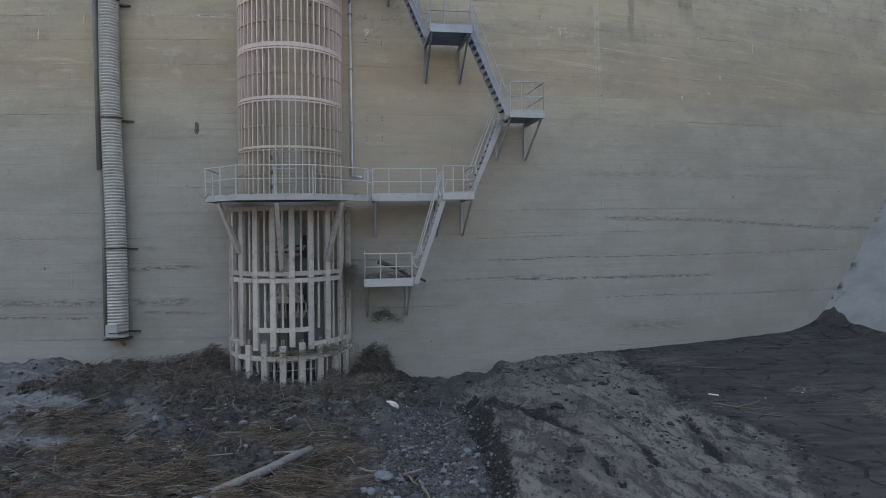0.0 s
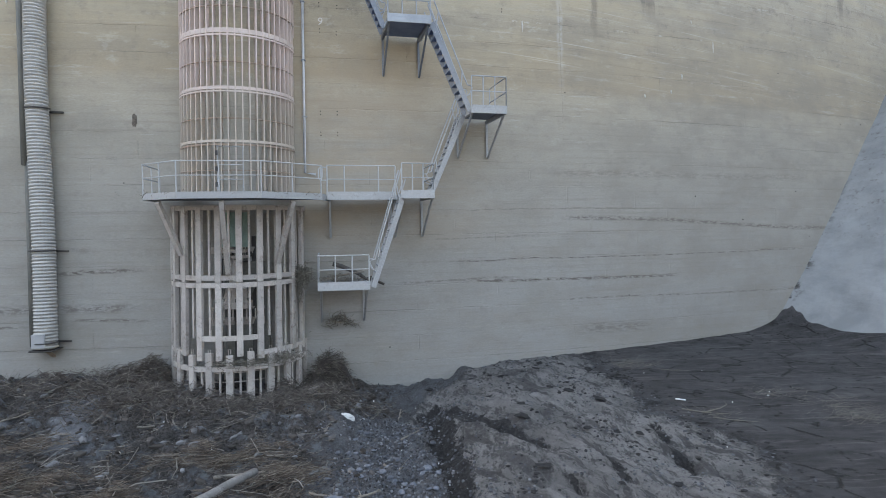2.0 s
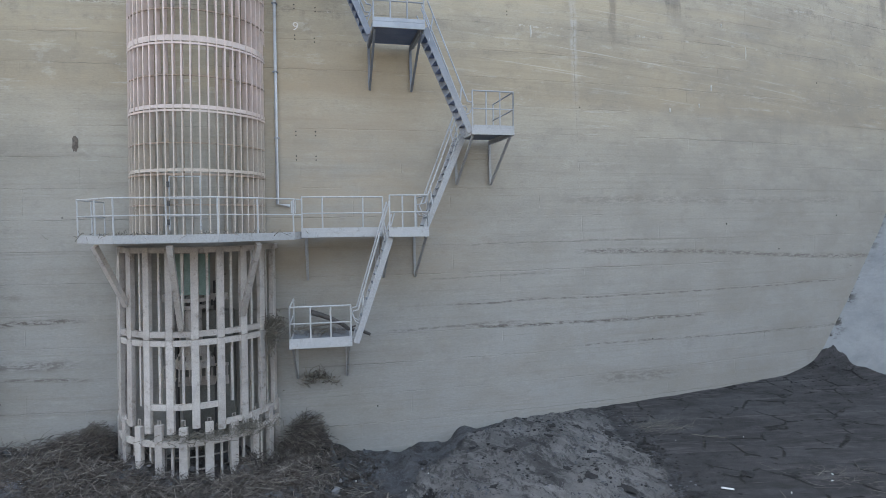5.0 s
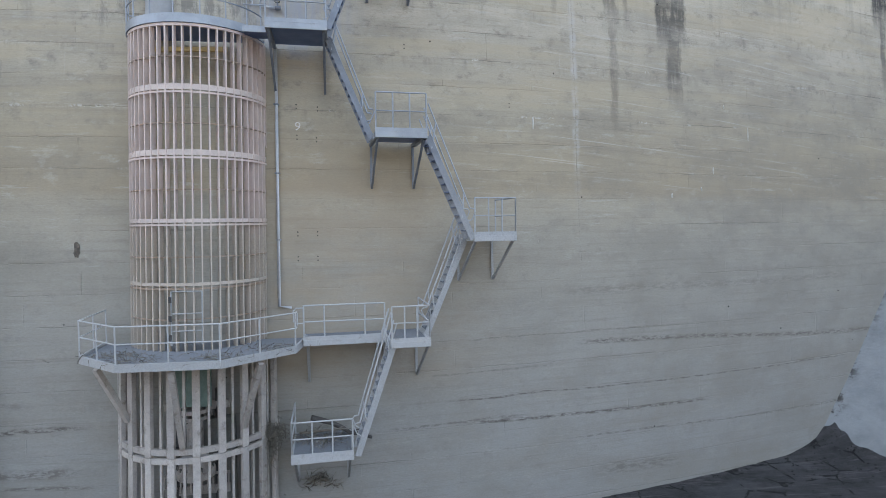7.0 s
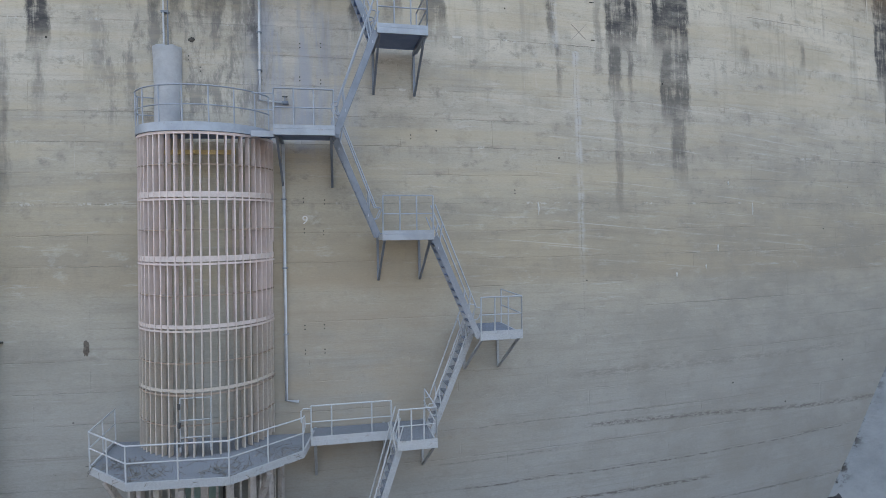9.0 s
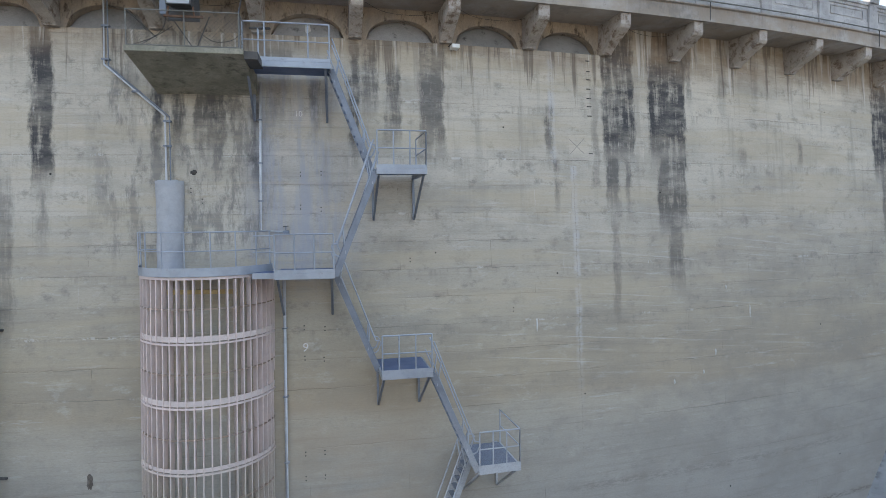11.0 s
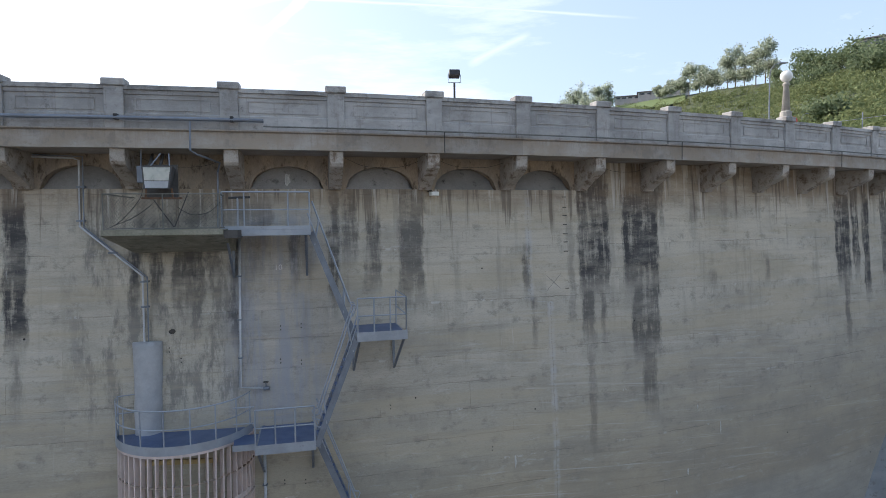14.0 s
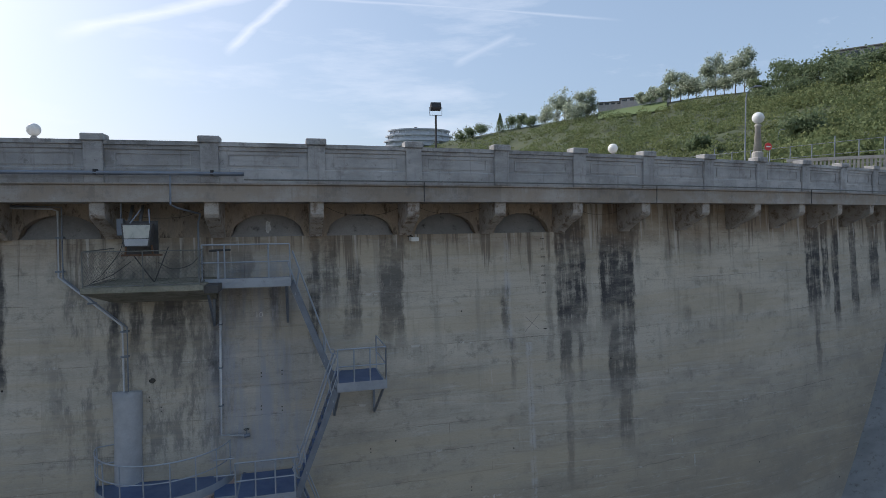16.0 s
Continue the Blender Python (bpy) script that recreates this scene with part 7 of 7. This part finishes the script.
# swaths of brown straw combed by the water, in front of the wrack
STRAW = foliage("brown_straw", (0.06, 0.047, 0.037), (0.15, 0.122, 0.098), (0.30, 0.265, 0.225))
for cx, cy, wx, wy, lie, n, seed in ((-6.8, 13.6, 1.7, 0.7, 0.25, 3400, 1), (-3.5, 13.4, 1.2, 0.9, -0.35, 3000, 2), (-9.4, 15.0, 1.8, 0.8, 0.1, 2600, 3), (-5.2, 16.4, 2.0, 0.5, 0.15, 1800, 4), (-8.4, 12.4, 1.6, 0.8, 0.4, 2600, 5), (-11.5, 17.6, 1.8, 0.7, 0.2, 1500, 6), (-2.9, 15.2, 0.8, 0.8, 0.7, 1300, 7), (-5.0, 11.9, 1.4, 0.6, 0.1, 2400, 8)):
    q = random.Random(900 + seed)
    rows = []
    for i in range(n):
        x, y = cx + q.gauss(0, wx * 0.6), cy + q.gauss(0, wy * 0.6)
        thick = math.exp(-((x - cx) / wx) ** 2 - ((y - cy) / wy) ** 2)
        t = lie + 0.9 * noise.noise((x * 0.8, y * 0.8, 40.0 + seed)) + q.gauss(0, 0.28) + (3.14 if q.random() < 0.5 else 0)
        d = Vector((math.cos(t), math.sin(t), q.gauss(0, 0.16))).normalized() * q.uniform(0.18, 0.6)
        p = Vector((x, y, ground_z(x, y) + 0.01 + 0.26 * thick * q.random() ** 0.7))
        rows.append((p - d * 0.5, p + d * 0.5, q.uniform(0.0028, 0.007)))
    tagged(part("straw_swath", stick_mesh("straw_swath", rows), STRAW, None), "matted swath of brown drifted straw on the wrack", "wrack", kind="stuff")


def branch(a, b, r, seed, label, forks=3, mat=None, name="driftwood_branch", crook=0.018, taper=0.45):
    """A crooked dead branch with a few forks, lying on the bed."""
    q = random.Random(seed)
    a, b = Vector(a), Vector(b)
    ob = thing(name, label, "driftwood")
    n = 7
    pts = [a.lerp(b, i / (n - 1)) + Vector((q.gauss(0, 1), q.gauss(0, 1), q.gauss(0, 0.5))) * ((b - a).length * crook) for i in range(n)]
    part("stem", tube(bmesh.new(), pts, [r * (1 - taper * i / (n - 1)) for i in range(n)], 9), mat or WOOD, ob, smooth=True)
    for k in range(forks):
        p = pts[q.randint(2, n - 2)]
        d = (b - a).normalized() * q.uniform(0.2, 0.6) + Vector((q.gauss(0, 0.5), q.gauss(0, 0.5), abs(q.gauss(0, 0.25))))
        e = p + d.normalized() * (b - a).length * q.uniform(0.12, 0.3)
        part("fork", tube(bmesh.new(), [p, p.lerp(e, 0.5) + Vector((0, 0, 0.02)), e], [r * 0.4, r * 0.3, r * 0.12], 6), mat or WOOD, ob)
    return ob


def on_bed(x, y, up=0.0):
    return Vector((x, y, ground_z(x, y) + up))


PALE_WOOD = surface("bleached_driftwood", (0.27, 0.262, 0.252), (0.18, 0.172, 0.162), 2.0, 0.85, 0, 0.6, 18, 0.25, stretch=(1, 1, 0.3), dirt=(0.20, 0.175, 0.145))
branch(on_bed(-5.9, 11.5, 0.42), on_bed(-3.7, 15.45, 0.40), 0.125, 1, "long pale grey driftwood log lying on the wrack", 0, PALE_WOOD, "driftwood_log", 0.005, 0.2)
branch(on_bed(-4.7, 15.2, 0.06), on_bed(-3.0, 16.2, 0.08), 0.05, 2, "grey driftwood branch beside the log")
for i in range(26):
    q = random.Random(100 + i)
    x, y = q.uniform(-15, 0.5), q.uniform(12, 23.5)
    t, n = q.uniform(0, 6.28), q.uniform(0.6, 1.8)
    branch(on_bed(x, y, 0.05), on_bed(x + math.cos(t) * n, y + math.sin(t) * n, 0.08), q.uniform(0.018, 0.045), 200 + i, "crooked grey dead branch lying in the wrack", 2)

# sprays of dry reed on the mud
for cx, cy, w, n, h, seed in ((13.9, 17.7, 1.1, 120, 0.30, 1), (9.6, 24.7, 1.1, 110, 0.3, 2), (13.2, 20.3, 1.5, 90, 0.03, 3), (9.6, 18.3, 0.9, 30, 0.04, 4), (14.4, 18.9, 1.0, 60, 0.05, 5)):
    q = random.Random(seed)
    rows = []
    for i in range(n):
        x, y = cx + q.gauss(0, w * 0.45), cy + q.gauss(0, w * 0.3)
        t = q.gauss(0.5, 0.9)
        d = Vector((math.cos(t), math.sin(t) * 0.6, q.random() * h * 2.2)).normalized() * q.uniform(0.25, 0.8)
        p = on_bed(x, y, 0.01)
        rows.append((p, p + d, q.uniform(0.0025, 0.006)))
    ob = part("dry_reeds", stick_mesh("dry_reeds", rows), PALE_TWIG, None)
    tagged(ob, "spray of pale dry reeds lying on the mud", "reeds", kind="stuff")


for pts, label in (([(9.0, 18.9), (9.6, 18.6), (10.3, 18.9), (10.75, 19.3), (10.85, 19.7)], "curved bare branch lying on the dark mud"), ([(10.5, 24.0), (10.95, 23.75), (11.4, 23.8)], "small forked twig lying on the mud"), ([(9.6, 18.1), (10.1, 17.8), (10.6, 18.0)], "thin bare twig lying on the mud")):
    ob = thing("dead_branch", label, "driftwood")
    part("stem", tube(bmesh.new(), [on_bed(x, y, 0.03) for x, y in pts], [0.022, 0.02, 0.016, 0.012, 0.006][-len(pts):], 6), PALE_TWIG, ob)
    mid = on_bed(*pts[1], 0.03)
    part("fork", tube(bmesh.new(), [mid, on_bed(pts[1][0] + 0.3, pts[1][1] - 0.35, 0.1), on_bed(pts[1][0] + 0.7, pts[1][1] - 0.3, 0.05)], [0.012, 0.009, 0.004], 5), PALE_TWIG, ob)


def stone_mesh(seed, rough=0.22):
    q = random.Random(seed)
    bm = bmesh.new()
    bmesh.ops.create_icosphere(bm, subdivisions=2, radius=0.5)
    off = Vector((q.uniform(0, 50), q.uniform(0, 50), 0))
    for v in bm.verts:
        v.co *= 1 + rough * 1.6 * noise.noise(v.co * 2.2 + off)
    for v in bm.verts:
        v.co.z *= 0.62
    return mesh_of("stone", bm)


stones = [stone_mesh(i) for i in range(6)]
for me in stones:
    me.materials.append(STONE)
    for f in me.polygons:
        f.use_smooth = True
q = random.Random(5)
for i in range(280):
    p = Vector((q.uniform(-1.9, 0.9), 10.8 + 9.2 * q.random() ** 1.25, 0))
    r = 0.05 + 0.17 * q.random() ** 2.5 + (0.12 if q.random() < 0.04 else 0)
    ob = part("stone", stones[i % 6], STONE, None)
    ob.matrix_world = Matrix.LocRotScale(on_bed(p.x, p.y, r * 0.12), Euler((q.uniform(-0.3, 0.3), q.uniform(-0.3, 0.3), q.uniform(0, 6.3))), (r * q.uniform(0.9, 1.5), r, r * q.uniform(0.7, 1.0)))
    tagged(ob, "rounded grey river stone in the gully", "stone", "stones in the gully")

gv, gf = [], []
base = [v.co.copy() for v in stones[0].vertices]
bm = bmesh.new()
bmesh.ops.create_icosphere(bm, subdivisions=1, radius=0.5)
peb_v, peb_f = [v.co.copy() for v in bm.verts], [[v.index for v in f.verts] for f in bm.faces]
bm.free()
for i in range(9500):
    o = q.uniform(1.0, 15.0)
    p = face(q.uniform(-12, 14), o - BATTER * 15, 0) if i > 7700 else Vector((q.gauss(-0.4, 0.9), 10.5 + 10.5 * q.random() ** 1.2, 0))
    c = on_bed(p.x, p.y)
    r = 0.016 + 0.06 * q.random() ** 1.7
    rot = Euler((q.uniform(0, 6), q.uniform(0, 6), 0)).to_matrix()
    k = len(gv)
    gv += [c + rot @ Vector((v.x * r * q.uniform(0.8, 1.3), v.y * r, v.z * r)) * 1.3 for v in peb_v]
    gf += [[k + j for j in f] for f in peb_f]
me = bpy.data.meshes.new("gravel")
me.from_pydata(gv, [], gf)
gravel = part("gravel", me, RUBBLE, None)
tagged(gravel, "scattered grey gravel and pebbles on the silt", "gravel", kind="stuff")

# dark clods on the pale silt tongue
CLOD = surface("dark_clod", (0.020, 0.020, 0.021), (0.042, 0.041, 0.042), 5.0, 0.95, 0, 0.8, 25, 0.3)
clods = [stone_mesh(40 + i, 0.6) for i in range(4)]
for i in range(44):
    o = q.uniform(1.0, 14.5)
    s = 12.2 - 0.26 * o + q.gauss(0, 2.1)
    p = face(s, o - BATTER * 15, 0)
    r = q.uniform(0.12, 0.34)
    ob = part("mud_clod", clods[i % 4], CLOD, None)
    ob.matrix_world = Matrix.LocRotScale(on_bed(p.x, p.y, r * 0.02), Euler((0, 0, q.uniform(0, 6.3))), (r * q.uniform(1, 1.7), r, r * 0.55))
    tagged(ob, "dark clod of mud on the pale silt", "clod", "clods on the silt tongue")

cv, cf = [], []
for i in range(2600):
    o = q.uniform(0.6, 15.0)
    s = 11.6 - 0.26 * o + q.gauss(0, 2.3)
    p = face(s, o - BATTER * 15, 0)
    if noise.noise((p.x * 0.9, p.y * 0.5, 2.0)) + 0.5 * noise.noise((p.x * 3, p.y * 2, 6.0)) < q.uniform(0.1, 0.45) or zones(p.x, p.y)[0] < 0.5:
        continue
    c = on_bed(p.x, p.y)
    r = 0.02 + 0.07 * q.random() ** 2
    k = len(cv)
    cv += [c + Vector((v.x * r * q.uniform(0.9, 1.8), v.y * r * 1.2, v.z * r * 0.7)) * 1.3 for v in peb_v]
    cf += [[k + j for j in f] for f in peb_f]
me = bpy.data.meshes.new("crumbs")
me.from_pydata(cv, [], cf)
tagged(part("mud_crumbs", me, CLOD, None), "small dark crumbs of mud strewn over the silt", "mud", kind="stuff")

# lumps of silted root and turf among the wrack
lv, lf = [], []
for i in range(4200):
    x, y = q.uniform(-18, -0.5), q.uniform(12, 24.6)
    if zones(x, y)[1] < 0.3 and q.random() < 0.7 or dam_coords(x, y)[1] < 0.3:
        continue
    c = on_bed(x, y)
    r = 0.03 + 0.2 * q.random() ** 3
    t = q.uniform(0, 3.1)
    k = len(lv)
    for v in peb_v:
        g = 1 + 0.5 * noise.noise((v.x * 3 + i, v.y * 3, v.z * 3))
        a, d = v.x * r * 1.9 * g, v.y * r * g
        lv.append(c + Vector((a * math.cos(t) - d * math.sin(t), a * math.sin(t) + d * math.cos(t), v.z * r * 0.9 * g + r * 0.1)))
    lf += [[k + j for j in f] for f in peb_f]
me = bpy.data.meshes.new("lumps")
me.from_pydata(lv, [], lf)
LUMP = foliage("silted_turf", (0.030, 0.026, 0.023), (0.085, 0.078, 0.072), (0.20, 0.205, 0.215))
tagged(part("turf_lumps", me, LUMP, None), "lumps of silted root and turf in the wrack", "debris", kind="stuff")

pv, pf = [], []
for i in range(5200):
    y = q.uniform(10.8, 26.3)
    x = q.uniform(lerp_table(BED_LEFT, y) - 0.5, lerp_table(BED_RIGHT, y) + 0.6)
    if noise.noise((x * 0.7, y * 0.4, 22.0)) + 0.4 * noise.noise((x * 2.6, y * 1.6, 8.0)) < q.uniform(-0.35, 0.5) or dam_coords(x, y)[1] < 0.1:
        continue
    c = on_bed(x, y)
    r = 0.012 + 0.05 * q.random() ** 3
    k = len(pv)
    pv += [c + Vector((v.x * r * q.uniform(0.9, 1.6), v.y * r * 1.2, v.z * r * 0.8)) * 1.4 for v in peb_v]
    pf += [[k + j for j in f] for f in peb_f]
me = bpy.data.meshes.new("pebbles")
me.from_pydata(pv, [], pf)
tagged(part("silt_pebbles", me, RUBBLE, None), "small mixed pebbles scattered over the silt tongue", "gravel", kind="stuff")

foam = part("foam_block", stone_mesh(77, 0.3), FOAM, None)
foam.matrix_world = Matrix.LocRotScale(on_bed(-1.9, 20.25, 0.12), Euler((0.3, 0.5, 0.4)), (0.55, 0.32, 0.42))
tagged(foam, "broken white foam block among the wrack", "litter")
for i in range(34):
    x, y = (q.uniform(-13, 1.5), q.uniform(16, 23.5)) if i < 26 else (q.uniform(3, 14), q.uniform(15, 24))
    me = stones[i % 6].copy()
    me.materials.clear()
    ob = part("litter_scrap", me, FOAM, None)
    r = q.uniform(0.035, 0.075)
    ob.matrix_world = Matrix.LocRotScale(on_bed(x, y, r * 0.3), Euler((q.uniform(0, 3), q.uniform(0, 3), q.uniform(0, 3))), (r * q.uniform(1, 1.8), r, r * 0.8))
    tagged(ob, "small white scrap of litter on the bed", "litter", "litter on the bed")
tray = part("plastic_strip", box(bmesh.new(), (-0.17, -0.04, -0.02), (0.17, 0.04, 0.02), None, 0.015), FOAM, None)
tray.matrix_world = Matrix.LocRotScale(on_bed(9.43, 19.85, 0.04), Euler((0, 0.05, -0.35)), None)
tagged(tray, "white plastic strip lying on the dark mud", "litter")

rim_v, rim_f = [], []
for i in range(420):
    y = q.uniform(11.5, 25.5)
    x = lerp_table(BED_RIGHT, y) + q.gauss(0.3, 0.45)
    c = on_bed(x, y)
    r = 0.02 + 0.09 * q.random() ** 3
    k = len(rim_v)
    rim_v += [c + Vector((v.x * r * 1.8, v.y * r * 1.4, v.z * r * 0.8)) for v in peb_v]
    rim_f += [[k + j for j in f] for f in peb_f]
for i in range(260):
    s, o = q.gauss(27.5, 1.6), abs(q.gauss(0.9, 0.9)) + 0.15
    p = face(s, o, 0)
    c = on_bed(p.x, p.y)
    r = 0.02 + 0.06 * q.random() ** 3
    k = len(rim_v)
    rim_v += [c + Vector((v.x * r * 1.5, v.y * r * 1.5, v.z * r)) for v in peb_v]
    rim_f += [[k + j for j in f] for f in peb_f]
me = bpy.data.meshes.new("rim_rubble")
me.from_pydata(rim_v, [], rim_f)
tagged(part("rim_rubble", me, CLOD, None), "dark rubble along the silt's edge and in the corner", "rubble", kind="stuff")

# driftwood and nests caught on the lowest landing and its brackets
STRAW = foliage("dry_straw", (0.10, 0.092, 0.078), (0.21, 0.195, 0.165), (0.34, 0.315, 0.27))
OLD_LOG = surface("dark_wet_log", (0.085, 0.08, 0.075), (0.14, 0.13, 0.12), 2.0, 0.85, 0, 0.6, 20, 0.25)


def nest(centre, size, n, seed, label, flat=0.7, sag=0.0, thick=1.0):
    q = random.Random(seed)
    rows = []
    for i in range(n):
        a = q.gauss(0, 1)
        p = Vector(centre) + Vector((a * size[0], q.gauss(0, size[1]), q.gauss(0, size[2]) - sag * abs(a)))
        d = Vector((q.gauss(0, 1), q.gauss(0, 1), q.gauss(0, flat))).normalized() * q.uniform(0.06, 0.24)
        rows.append((p - d, p + d, thick * q.uniform(0.005, 0.011)))
    ob = part("reed_clump", stick_mesh("reed_clump", rows), STRAW, None)
    return tagged(ob, label, "wrack", kind="stuff")


nest(tower(64, R_LOW + 0.22, 4.45), (0.17, 0.12, 0.16), 420, 1, "clump of reeds caught on the cage")
nest(tower(62, R_LOW + 0.18, 4.05), (0.08, 0.10, 0.26), 200, 5, "reeds trailing below the clump on the cage", 1.6)
nest(face(3.95, 0.35, 2.55), (0.34, 0.08, 0.10), 130, 2, "reeds hanging from the landing's bracket", 0.5, 0.16, 1.7)
nest(tower(38, R_LOW + 0.05, 1.35), (0.5, 0.25, 0.1), 420, 3, "reeds draped over the cage's ring")
nest(tower(8, R_LOW + 0.05, 1.3), (0.6, 0.15, 0.07), 300, 6, "reeds draped along the cage's lower ring", 0.4)
nest(face(4.0, 1.2, Z0 + 0.1), (0.5, 0.35, 0.05), 200, 4, "reeds strewn on the lowest landing")
branch(face(3.7, 0.9, Z0 + 0.75), face(5.75, 0.7, Z0 - 0.2), 0.1, 31, "dark driftwood log lodged across the lowest landing", 1, OLD_LOG, "driftwood_log")
branch(face(3.3, 0.6, Z0 + 0.12), face(4.9, 1.3, Z0 + 0.4), 0.05, 32, "dead branch lying on the lowest landing", 2)
for k, (x, y) in enumerate(((-8.6, 22.9), (-7.6, 22.2), (-5.2, 22.4), (-4.0, 23.6))):
    nest((x, y, 7.58), (0.45, 0.3, 0.02), 90, 40 + k, "dry reeds and twigs strewn on the platform deck")
